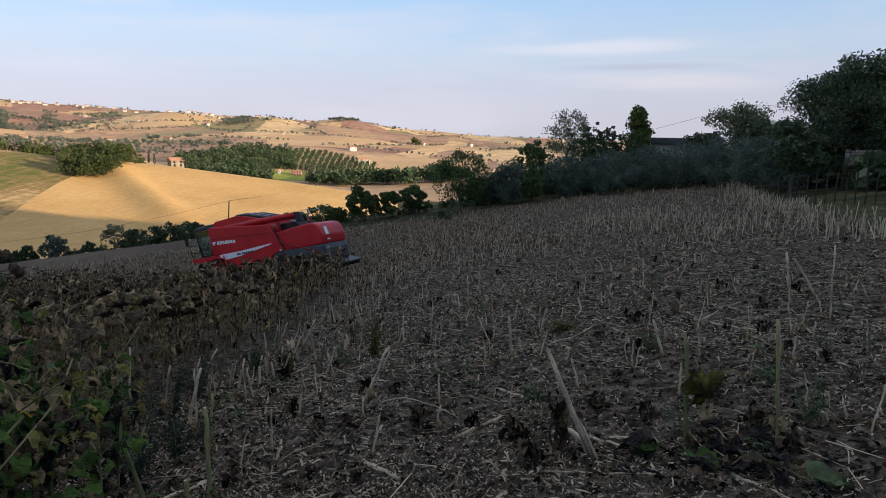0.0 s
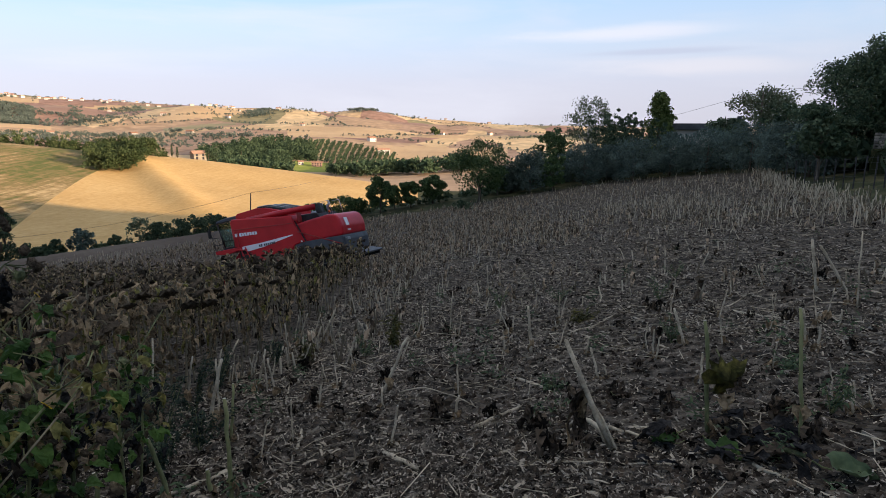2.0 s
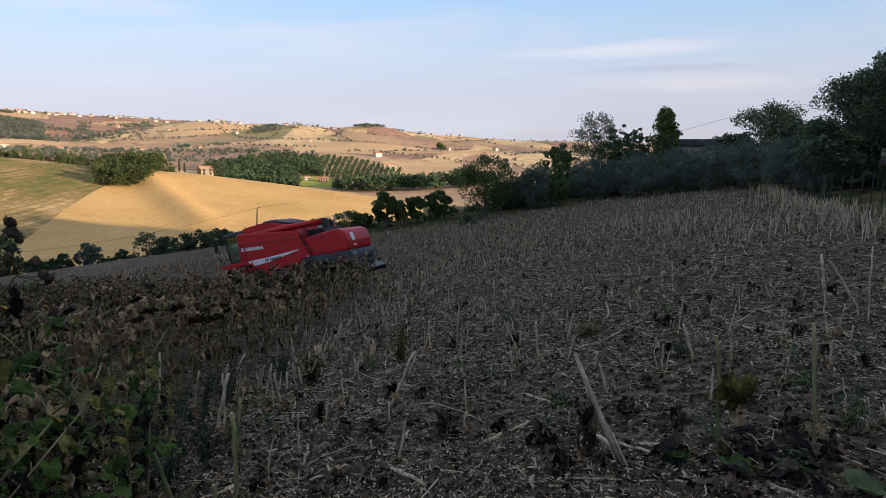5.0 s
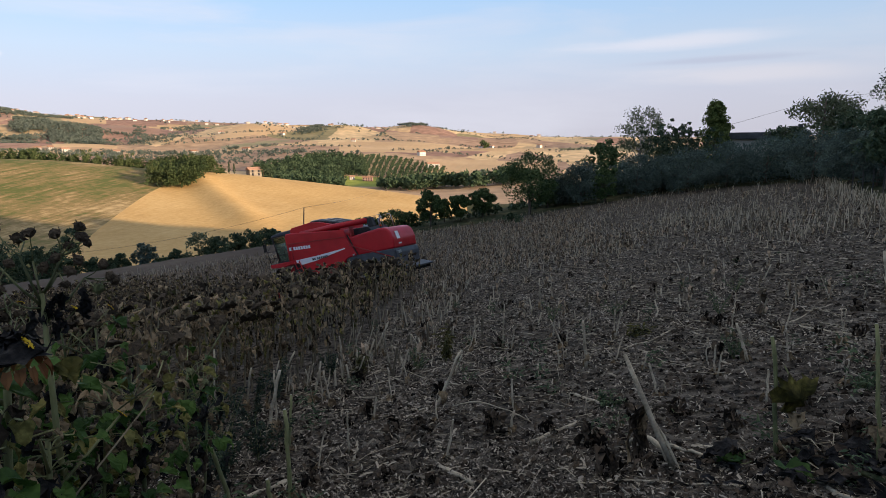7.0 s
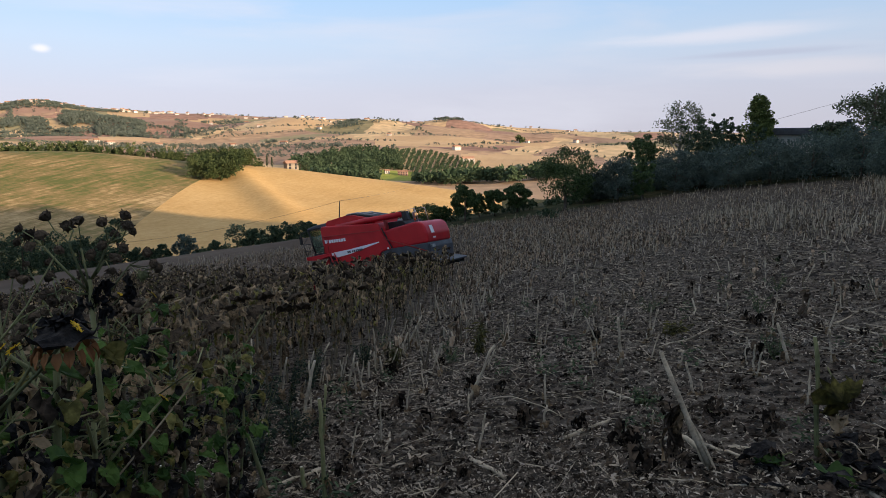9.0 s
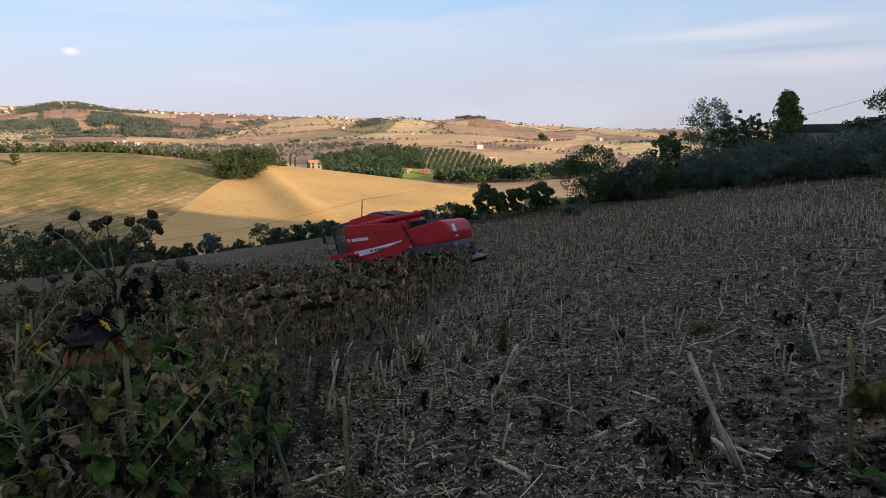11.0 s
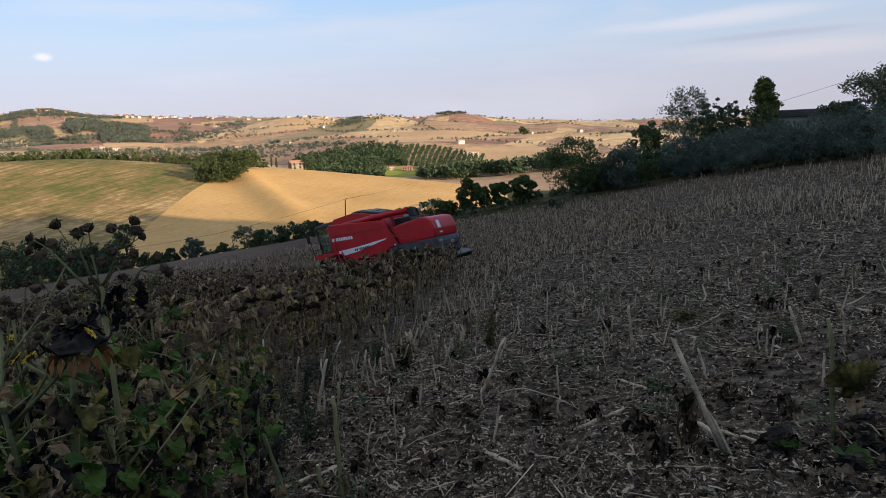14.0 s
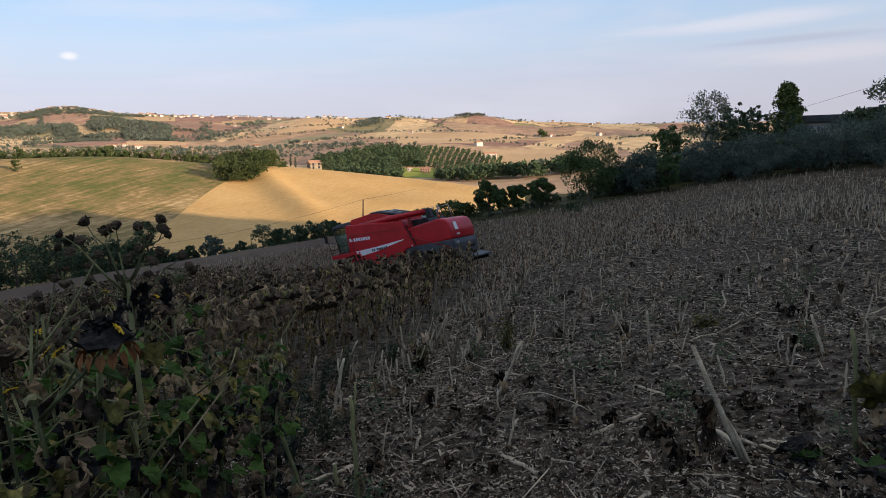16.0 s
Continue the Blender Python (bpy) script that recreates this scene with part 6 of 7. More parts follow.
def tall_seedy_sunflower():
    """The tallest plant: a bare forked top with many spiky seed heads over a clump of limp dead leaves."""
    rng = np.random.default_rng(404)
    az = radians(-39.1)
    right, away = np.array([math.cos(az), -math.sin(az), 0]), np.array([math.sin(az), math.cos(az), 0])
    x, y = away[0] * 2.75, away[1] * 2.75
    t = thing("branching_sunflower", pose(x, y, ground_z(x, y) - 0.02), "tall branching sunflower with spiky dark seed heads", "sunflower")
    top = np.array([0.0, 0.0, 1.70])
    V, F = tube([(0.02, 0.01, 0), (0.0, 0.02, 0.5), (-0.01, 0.0, 1.1), tuple(top)], [0.017, 0.015, 0.012, 0.009], 8)
    np_part("stem", V, F, M_GSTALK, t, smooth=True)

    def spray(fork, tips, thick):
        """A branch to the fork, and from it a twig to each (across, up) tip, with its head."""
        f = top + right * fork[0] * 0.77 + np.array([0, 0, fork[1] * 0.88]) + away * rng.normal(0, 0.04)
        base = top - np.array([0, 0, rng.uniform(0.0, 0.12)])
        V, F = tube([base, base * 0.5 + f * 0.5 + [0, 0, -0.01], f], [thick, thick * 0.8, thick * 0.65], 6)
        np_part("branch", V, F, M_GSTALK, t, smooth=True)
        for a, b in tips:
            e = top + right * a * 0.77 + np.array([0, 0, b * 0.88]) + away * rng.normal(0, 0.06)
            V, F = tube([f, f * 0.5 + e * 0.5 + rng.normal(0, 0.008, 3), e], [thick * 0.5, thick * 0.42, thick * 0.34], 5)
            np_part("twig", V, F, M_GSTALK, t)
            d = e - f + rng.normal(0, 0.02, 3)
            V, F = seed_head(rng, e, d / np.linalg.norm(d), rng.uniform(0.015, 0.023), 12, 0.9, 0.7)
            np_part("seed_head", V, F, M_SEED if rng.uniform() < 0.93 else M_GSTALK, t, "small dark prickly seed head")

    spray((-0.18, 0.16), ((-0.27, 0.24), (-0.285, 0.18), (-0.23, 0.21), (-0.18, 0.22), (-0.23, 0.17)), 0.006)
    spray((-0.07, 0.17), ((-0.155, 0.285), (-0.07, 0.225)), 0.006)
    spray((-0.02, 0.14), ((-0.02, 0.265), (0.02, 0.10)), 0.005)
    spray((0.10, 0.15), ((0.08, 0.25), (0.185, 0.28), (0.19, 0.235), (0.215, 0.20), (0.13, 0.19)), 0.006)
    spray((0.08, 0.07), ((0.07, 0.15), (0.125, 0.085), (0.17, 0.12), (0.10, 0.03)), 0.006)
    spray((0.19, 0.03), ((0.27, 0.10), (0.29, 0.055), (0.24, 0.0), (0.32, 0.02)), 0.005)
    spray((-0.12, -0.02), ((-0.17, 0.02), (-0.20, -0.03), (-0.16, -0.06)), 0.005)
    # limp dead leaves clumped on the stem and on one branch
    for k in range(26):
        L = rng.uniform(0.04, 0.085)
        B, G = leaf_blade(rng, L, L * rng.uniform(0.25, 0.5), rng.uniform(2.0, 3.0), 0.007, 5, 4)
        c = top + right * rng.normal(0.02, 0.025) + np.array([0, 0, rng.uniform(-0.16, 0.0)]) if k < 19 else top + right * rng.normal(0.14, 0.015) + np.array([0, 0, rng.uniform(-0.06, 0.0)])
        np_part("dead_leaf", turned(B, rng.uniform(0, 6.28), c, -0.5), G, M_WILT, t, "limp black dead leaf")
    for k in range(22):
        L = rng.uniform(0.05, 0.11)
        a = rng.uniform(0, 6.28)
        B, G = leaf_blade(rng, L, L * 0.85, rng.uniform(0.6, 1.6), 0.005, 5, 5)
        c = np.array([math.cos(a) * 0.10, math.sin(a) * 0.10, rng.uniform(0.7, 1.5)])
        np_part("leaf", turned(B, a, c, rng.uniform(-0.7, 0.1)), G, M_GLEAF if k % 4 else M_YLEAF, t)


tall_seedy_sunflower()


def propped_stalk(x0, y0, z0, x1, y1, z1, radius):
    """A long bare dry stalk leaning through the plants, its foot on the soil."""
    d = np.array([x1 - x0, y1 - y0, z1 - z0])
    p1 = np.array([x1, y1, z1])
    p0 = np.array([x0, y0, z0])
    while p0[2] > ground_z(p0[0], p0[1]) + 0.01:
        p0 = p0 - d * 0.04
    t = thing("leaning_stalk", pose(*p0), "long bare dry stalk leaning among the sunflowers", "stalk")
    s = np.linspace(0, 1, 8)[:, None]
    V, F = tube((p1 - p0) * s + 0.006 * np.sin(s * 9), np.linspace(radius * 1.2, radius * 0.8, 8), 8)
    np_part("stem", V, F, M_DRYSTALK, t, smooth=True)
    V, F = tube([(p1 - p0) * 0.998, (p1 - p0) * 1.004], radius * 0.7, 8)
    np_part("cut_face", V, F, M_PITH, t)


# ---- stubble field ----
M_CHAFF = material("pale_chaff", (0.05, 0.042, 0.032), (0.46, 0.39, 0.30), 9.0, 0.9, island=1.1, contrast=(0.25, 1.0), c3=(0.19, 0.155, 0.12))
M_STUBBLE = material("cut_stubble_stalk", (0.14, 0.114, 0.077), (0.50, 0.42, 0.30), 5.0, 0.85, 0.3, 60, island=0.7)
M_SPLINTER = material("chopped_stalk", (0.045, 0.036, 0.027), (0.40, 0.335, 0.245), 6.0, 0.9, 0.3, 60, island=0.9, c3=(0.12, 0.094, 0.07))
M_CLOD = material("soil_clod", (0.018, 0.0135, 0.010), (0.10, 0.077, 0.058), 6.0, 0.95, 0.8, 40, island=0.6)
M_TATTER = material("brown_withered_tatters", (0.085, 0.062, 0.042), (0.43, 0.32, 0.215), 4.0, 0.9, island=0.8)
M_PITH = material("pale_stalk_pith", (0.50, 0.45, 0.36), (0.62, 0.57, 0.47), 20, 0.9)
M_DARKWEED = material("dark_feathery_weed", (0.016, 0.026, 0.016), (0.045, 0.065, 0.038), 6.0, 0.7, island=0.6, trans=0.15)
M_WEED = material("blue_green_weed", (0.045, 0.07, 0.035), (0.10, 0.135, 0.065), 6.0, 0.7, island=0.6, trans=0.2)


def in_stubble(x, y):
    r, az = np.hypot(x, y), np.degrees(np.arctan2(x, y))
    inside = (r < edge_of_stubble(az) - 0.6) & (r < 90)
    crop = (x < EDGE_X + 0.2) & (y < np.vectorize(crop_far_y)(np.maximum(x, -33)) + 0.4) & (x > -34)
    return inside & ~crop


def scatter_polar(rng, n, r0, r1, az0=-52, az1=40):
    r = np.exp(rng.uniform(math.log(r0), math.log(r1), n))
    az = np.radians(rng.uniform(az0, az1, n))
    return r * np.sin(az), r * np.cos(az), r


def bare_soil(x, y):
    """A darker patch that the straw missed."""
    return np.exp(-((x - 1.9) / 1.7) ** 2 - ((y - 5.4) / 2.0) ** 2)


def build_litter():
    rng = np.random.default_rng(23)
    # chips of pith and husk, finer near, coarser further off
    n = 330000
    x, y, r = scatter_polar(rng, n, 1.8, 58)
    keep = rng.uniform(-0.75, 1.0, n) < lattice_noise(x / 0.9, y / 0.9, 41) + 0.35 - 0.8 * np.exp(-((x - 2.0) / 1.0) ** 2 - ((y - 3.2) / 0.9) ** 2) - 0.7 * bare_soil(x, y)
    keep &= in_stubble(x, y) & ~((x < -1.7) & (y < 4.4) & (rng.uniform(0, 1, n) < 0.75))
    x, y, r = x[keep], y[keep], r[keep]
    n = len(x)
    z = height(x, y) + 0.004 + 0.05 * rng.uniform(0, 1, n) ** 3
    base = np.array([(-1.7, -0.35, 0), (1.2, -0.55, 0.3), (1.6, 0.3, 0.1), (-0.9, 0.6, 0.45)])
    s = 0.0015 * np.exp(rng.uniform(0, 1.55, n)) * (1 + r / 4.8)
    M = poses(np.c_[x, y, z], rng.uniform(0, 6.28, n), s, rng.normal(0, 0.8, n), rng.uniform(0, 6.28, n))
    V, F = spread(base, np.array([(0, 1, 2, 3)]), M)
    tagged(np_part("chaff", V, F, M_CHAFF), "pale chaff and husks strewn over the soil", "chaff", kind="stuff")
    # clods
    n = 26000
    x, y, r = scatter_polar(rng, n, 1.8, 34)
    cl = np.array([(1, 0, 0), (0.1, 0.9, 0.1), (-0.8, 0.2, 0), (-0.1, -0.8, 0.1), (0.1, 0.1, 0.75)])
    M = poses(np.c_[x, y, height(x, y) - 0.004], rng.uniform(0, 6.28, n), 0.006 * np.exp(rng.uniform(0, 1.9, n)) * (1 + r / 20), rng.normal(0, 0.3, n), rng.uniform(0, 6.28, n))
    V, F = spread(cl, np.array([(0, 1, 4), (1, 2, 4), (2, 3, 4), (3, 0, 4)]), M)
    tagged(np_part("soil_clods", V, F, M_CLOD), "dark crumbly clods of bare soil", "soil", kind="stuff")
    # broken straw lying about
    n = 13000
    r = 2.0 + 62 * rng.uniform(0, 1, n) ** 1.3
    az = np.radians(rng.uniform(-52, 40, n))
    x, y = r * np.sin(az), r * np.cos(az)
    ok = in_stubble(x, y) & ((r > 7) | (rng.uniform(0, 1, n) < 0.4)) & (rng.uniform(0, 1, n) > 0.6 * bare_soil(x, y))
    x, y, r = x[ok], y[ok], r[ok]
    n = len(x)
    V0, F0 = tube([(-0.5, 0, 0), (-0.1, 0.01, 0.01), (0.5, 0, 0)], [0.032, 0.034, 0.028], 4, False)
    F0 = quads_to_tris(F0)
    L = rng.uniform(0.06, 0.34, n) * rng.choice([0.7, 1, 1.3], n) * (1 + r / 60)
    M = poses(np.c_[x, y, height(x, y) + 0.012 + 0.05 * rng.uniform(0, 1, n) ** 3], rng.uniform(0, 6.28, n), L, rng.normal(0, 0.09, n), rng.uniform(0, 6.28, n))
    thin = rng.uniform(0.22, 0.75, n) * np.clip(0.2 / L, 0.5, 1.6)
    M[:, :3, 1] *= thin[:, None]
    M[:, :3, 2] *= thin[:, None]
    V, F = spread(V0, F0, M)
    tagged(np_part("straw_litter", V, F, M_STUBBLE), "broken dry stalks lying over the field", "straw", kind="stuff")
    # short splinters of stalk
    n = 24000
    x, y, r = scatter_polar(rng, n, 1.8, 45)
    ok = in_stubble(x, y) & (rng.uniform(-0.6, 1.0, n) < lattice_noise(x / 0.7, y / 0.7, 47) + 0.3 - 0.7 * bare_soil(x, y))
    x, y, r = x[ok], y[ok], r[ok]
    n = len(x)
    V0, F0 = tube([(-0.5, 0, 0), (0, 0.03, 0.02), (0.5, 0, 0)], [0.05, 0.055, 0.04], 3, False)
    F0 = quads_to_tris(F0)
    L = 0.020 * np.exp(rng.uniform(0, 1.4, n)) * (1 + r / 14)
    M = poses(np.c_[x, y, height(x, y) + 0.006 + 0.02 * rng.uniform(0, 1, n) ** 2], rng.uniform(0, 6.28, n), L, rng.normal(0, 0.2, n), rng.uniform(0, 6.28, n))
    thin = rng.uniform(0.8, 2.6, n)
    M[:, :3, 1] *= thin[:, None]
    M[:, :3, 2] *= thin[:, None]
    V, F = spread(V0, F0, M)
    tagged(np_part("straw_splinters", V, F, M_SPLINTER), "short grey-brown splinters of chopped stalk", "straw", kind="stuff")
    # crumpled dead leaves
    n = 5200
    x, y, r = scatter_polar(rng, n, 1.8, 34)
    x2, y2, r2 = scatter_polar(rng, 2600, 2.0, 9.0, -54, -18)
    x, y, n = np.r_[x, x2], np.r_[y, y2], n + 2600
    V0, F0 = leaf_blade(rng, 1.0, 0.7, 1.2, 0.10, 3, 3)
    F0 = quads_to_tris(F0)
    M = poses(np.c_[x, y, height(x, y) + 0.03], rng.uniform(0, 6.28, n), rng.uniform(0.02, 0.07, n), rng.normal(0, 0.9, n), rng.uniform(0, 6.28, n))
    V, F = spread(V0, F0, M)
    tagged(np_part("dead_leaves", V, F, M_DEADLEAF), "crumpled dark dead leaves on the soil", "leaves", kind="stuff")


build_litter()


def build_stubble():
    rng = np.random.default_rng(29)
    X, Y = [], []
    for i in range(-60, 60):
        yy = np.arange(3.5, 92, 0.30)
        yy = yy + rng.normal(0, 0.08, len(yy))
        xx = i * 0.70 + 0.35 + rng.normal(0, 0.15, len(yy))
        X.append(xx)
        Y.append(yy)
    x, y = np.concatenate(X), np.concatenate(Y)
    r = np.hypot(x, y)
    keep = in_stubble(x, y) & ((rng.uniform(0, 1, len(x)) < 0.15 + 0.25 * lattice_noise(x / 4, y / 4, 61) + 0.22 * step01(16, 32, y) + 0.4 * step01(22, 30, y) * step01(7, 1, x))) & (r > 9)
    x, y, r = x[keep], y[keep], r[keep]
    n = len(x)
    h = rng.uniform(0.07, 0.30, n) * rng.choice([1, 1, 1.5], n) * (1 + 0.5 * step01(6, 12, x) * step01(15, 24, y) + 0.5 * step01(24, 30, y) * step01(5, 1, x))
    # the uncut-looking last rows along the right edge stand taller
    m = 620
    by = rng.uniform(17, 58, m)
    bx = 14.5 + 0.35 * (by - 21.5) - np.abs(rng.normal(0, 0.9, m)) - 0.3
    x, y, h = np.r_[x, bx], np.r_[y, by], np.r_[h, rng.uniform(0.4, 0.95, m)]
    # pale rows beside the standing crop, and thicker standing patches further out
    for k, (x0, x1, y0, y1, gap, lo, hi) in enumerate(((-3.7, -1.2, 8.0, 30.0, 0.24, 0.15, 0.48), (-3.5, 5.0, 25.0, 62.0, 0.30, 0.2, 0.5), (9.5, 15.0, 23.0, 44.0, 0.26, 0.3, 0.7), (3.0, 9.5, 30.0, 60.0, 0.5, 0.1, 0.3))):
        rows_y = np.arange(y0, y1, gap)
        for rx in np.arange(x0, x1, 0.70):
            on = lattice_noise(rows_y / 2.5 + k * 9, np.full(len(rows_y), rx / 2.5), 71) + rng.uniform(-0.7, 0.7, len(rows_y)) > -0.1
            py = rows_y[on] + rng.normal(0, 0.07, on.sum())
            px = rx + rng.normal(0, 0.07, on.sum())
            ok = in_stubble(px, py)
            x, y, h = np.r_[x, px[ok]], np.r_[y, py[ok]], np.r_[h, rng.uniform(lo, hi, ok.sum())]
    r, n = np.hypot(x, y), len(x)
    V0, F0 = tube([(0, 0, -0.02), (0, 0, 1.0)], [0.0165, 0.0135], 4)
    F0 = quads_to_tris(F0)
    M = poses(np.c_[x, y, height(x, y)], rng.uniform(0, 6.28, n), 1.0, np.abs(rng.normal(0, 0.32, n)), rng.uniform(0, 6.28, n))
    M[:, :3, 2] *= h[:, None]
    V, F = spread(V0, F0, M)
    tagged(np_part("stubble", V, F, M_STUBBLE), "rows of pale cut sunflower stubble", "stubble", kind="stuff")
    # withered tatters clinging to some stubs
    sel = rng.uniform(0, 1, n) < 0.16 + 0.40 * step01(12, 24, y) * step01(9, 2, x)
    q = np.nonzero(sel & (r < 66))[0]
    parts = []
    for k in range(5):
        lv = []
        for j in range(6):
            B, G = leaf_blade(rng, rng.uniform(0.08, 0.17), rng.uniform(0.03, 0.09), rng.uniform(1.4, 2.5), 0.015, 2, 3)
            lv.append((turned(B, rng.uniform(0, 6.28), (0, 0, rng.uniform(0.06, 0.36)), -0.3), G))
        V0, F0 = merge(lv)
        qq = q[k::5]
        parts.append(spread(V0, F0, poses(np.c_[x[qq], y[qq], height(x[qq], y[qq])], rng.uniform(0, 6.28, len(qq)), rng.uniform(0.7, 1.3, len(qq)))))
    V, F = merge(parts)
    tagged(np_part("withered_tatters", V, F, M_TATTER), "dark withered leaves clinging to the stubble", "leaves", kind="stuff")
    # clumps of dead leaf round broken stubs
    m = 110
    x3, y3, r3 = scatter_polar(rng, m, 4.0, 46, -26, 38)
    ok = in_stubble(x3, y3)
    x3, y3 = x3[ok], y3[ok]
    parts = []
    for k in range(5):
        lv = []
        for j in range(14):
            B, G = leaf_blade(rng, rng.uniform(0.07, 0.16), rng.uniform(0.03, 0.08), rng.uniform(1.3, 2.6), 0.014, 3, 3)
            lv.append((turned(B, rng.uniform(0, 6.28), (*rng.normal(0, 0.04, 2), rng.uniform(0.03, 0.24)), rng.uniform(-0.8, 0.1)), G))
        V0, F0 = merge(lv)
        xx, yy = x3[k::5], y3[k::5]
        parts.append(spread(V0, F0, poses(np.c_[xx, yy, height(xx, yy)], rng.uniform(0, 6.28, len(xx)), rng.uniform(0.4, 0.95, len(xx)))))
    V, F = merge(parts)
    tagged(np_part("clumped_leaves", V, F, M_DEADLEAF), "dark brown dead leaves clumped round broken stubs", "leaves", kind="stuff")
    # low weeds
    n = 90
    x, y, r = scatter_polar(rng, n, 3.0, 36)
    ok = in_stubble(x, y)
    x, y = x[ok], y[ok]
    parts = []
    for k in range(4):
        lv = []
        for j in range(26):
            B, G = leaf_blade(rng, rng.uniform(0.03, 0.07), 0.018, 0.6, 0.003, 2, 3)
            lv.append((turned(B, rng.uniform(0, 6.28), rng.normal(0, 0.05, 3) * [1, 1, 0] + [0, 0, rng.uniform(0.02, 0.22)], rng.uniform(0, 1.1)), G))
        V0, F0 = merge(lv)
        xx, yy = x[k::4], y[k::4]
        parts.append(spread(V0, F0, poses(np.c_[xx, yy, height(xx, yy)], rng.uniform(0, 6.28, len(xx)), rng.uniform(0.6, 1.5, len(xx)))))
    V, F = merge(parts)
    tagged(np_part("low_weeds", V, F, M_WEED), "small blue-green weeds among the stubble", "weeds", kind="stuff")


build_stubble()


def cut_stalk(x, y, dx, dy, dz, radius, mat, label):
    """One cut stalk still rooted, with nodes, a pale cut face and a rag of leaf."""
    rng = np.random.default_rng(int(abs(x * 1000 + y * 77)) + 5)
    t = thing("cut_stalk", pose(x, y, ground_z(x, y) - 0.02), label, "stalk", "cut stalks in the near field")
    n = 8
    s = np.linspace(0, 1, n)
    P = np.c_[dx * s, dy * s, (dz + 0.02) * s] + rng.normal(0, 0.004, (n, 3)) * (s[:, None] > 0)
    R = 0.84 * radius * (1.15 - 0.25 * s) * (1 + 0.10 * np.sin(s * 17))
    V, F = tube(P, R, 9)
    st = np_part("stem", V, F, mat, t, smooth=True)
    d = P[-1] - P[-2]
    d /= np.linalg.norm(d)
    V, F = tube([P[-1] - d * 0.002, P[-1] + d * 0.004], R[-1] * 0.86, 9)
    np_part("cut_face", V, F, M_PITH, t)
    for k in range(3):
        q = P[rng.integers(1, 5)]
        V, F = tube([q, q + d * 0.012 + rng.normal(0, 0.008, 3)], [radius * 0.5, radius * 0.25], 5)
        np_part("leaf_scar", V, F, mat, t)
    for k in range(2):
        L = rng.uniform(0.10, 0.2)
        B, G = leaf_blade(rng, L, L * 0.5, rng.uniform(1.6, 2.6), 0.01, 4, 3)
        np_part("withered_leaf", turned(B, rng.uniform(0, 6.28), P[rng.integers(1, 3)], -0.5), G, M_DRYLEAF, t)
    return t


GREENISH, PALE = "upright cut sunflower stalk, still greenish", "dry pale cut sunflower stalk"
for x, y, dx, dy, dz, rad in ((1.69, 3.98, -0.02, 0.15, 0.76, 0.016), (2.17, 3.76, 0.0, 0.17, 0.83, 0.014), (-1.39, 3.59, -0.05, 0.14, 0.71, 0.016), (-1.81, 3.70, -0.18, 0.09, 0.47, 0.018), (-2.41, 3.86, -0.04, 0.05, 0.26, 0.019), (-2.82, 3.98, -0.02, 0.05, 0.25, 0.014), (-1.65, 3.91, -0.03, 0.03, 0.17, 0.018), (-1.98, 5.15, 0.02, 0.10, 0.50, 0.014)):
    cut_stalk(x, y, dx, dy, dz, rad, M_GSTALK, GREENISH)
for x, y, dx, dy, dz, rad in ((-0.78, 6.24, 0.26, 0.12, 0.58, 0.018), (0.89, 7.34, -0.04, 0.11, 0.55, 0.021), (-2.84, 5.47, -0.02, 0.19, 0.93, 0.012), (-2.39, 5.61, 0.13, 0.14, 0.67, 0.020), (5.12, 9.0, -0.07, 0.15, 0.75, 0.024), (5.5, 8.9, -0.39, 0.12, 0.66, 0.022), (4.92, 7.75, 0.07, 0.19, 0.96, 0.012), (2.54, 6.87, -0.12, 0.08, 0.40, 0.018), (-2.84, 5.63, 0.11, 0.07, 0.32, 0.013), (-2.38, 10.35, 0.28, 0.12, 0.57, 0.018), (-0.92, 9.32, 0.04, 0.09, 0.47, 0.014), (-0.15, 9.93, 0.04, 0.11, 0.54, 0.013), (0.65, 13.75, -0.04, 0.15, 0.70, 0.016), (1.02, 15.7, -0.04, 0.12, 0.60, 0.016)):
    cut_stalk(x, y, dx, dy, dz, rad, M_STUBBLE, PALE)
rng_s = random.Random(9)
for k in range(95):
    a, r = rng_s.uniform(-24, 38), rng_s.uniform(4.5, 11.5)
    x, y = polar(a, r)
    x = round(x / 0.7) * 0.7 + rng_s.gauss(0, 0.07)
    if x < EDGE_X + 0.4:
        continue
    h = rng_s.uniform(0.1, 0.42)
    cut_stalk(x, y, rng_s.gauss(0, 0.22) * h, rng_s.gauss(0.1, 0.22) * h, h, rng_s.uniform(0.007, 0.013), M_STUBBLE, PALE)
# the last strip beside the standing crop keeps taller stubs
for k in range(46):
    x, y = EDGE_X + rng_s.uniform(0.1, 1.3), rng_s.uniform(6.0, 25)
    h = rng_s.uniform(0.25, 0.65)
    cut_stalk(x, y, rng_s.gauss(0.05, 0.2) * h, rng_s.gauss(0.05, 0.2) * h, h, rng_s.uniform(0.009, 0.015), M_STUBBLE, PALE)


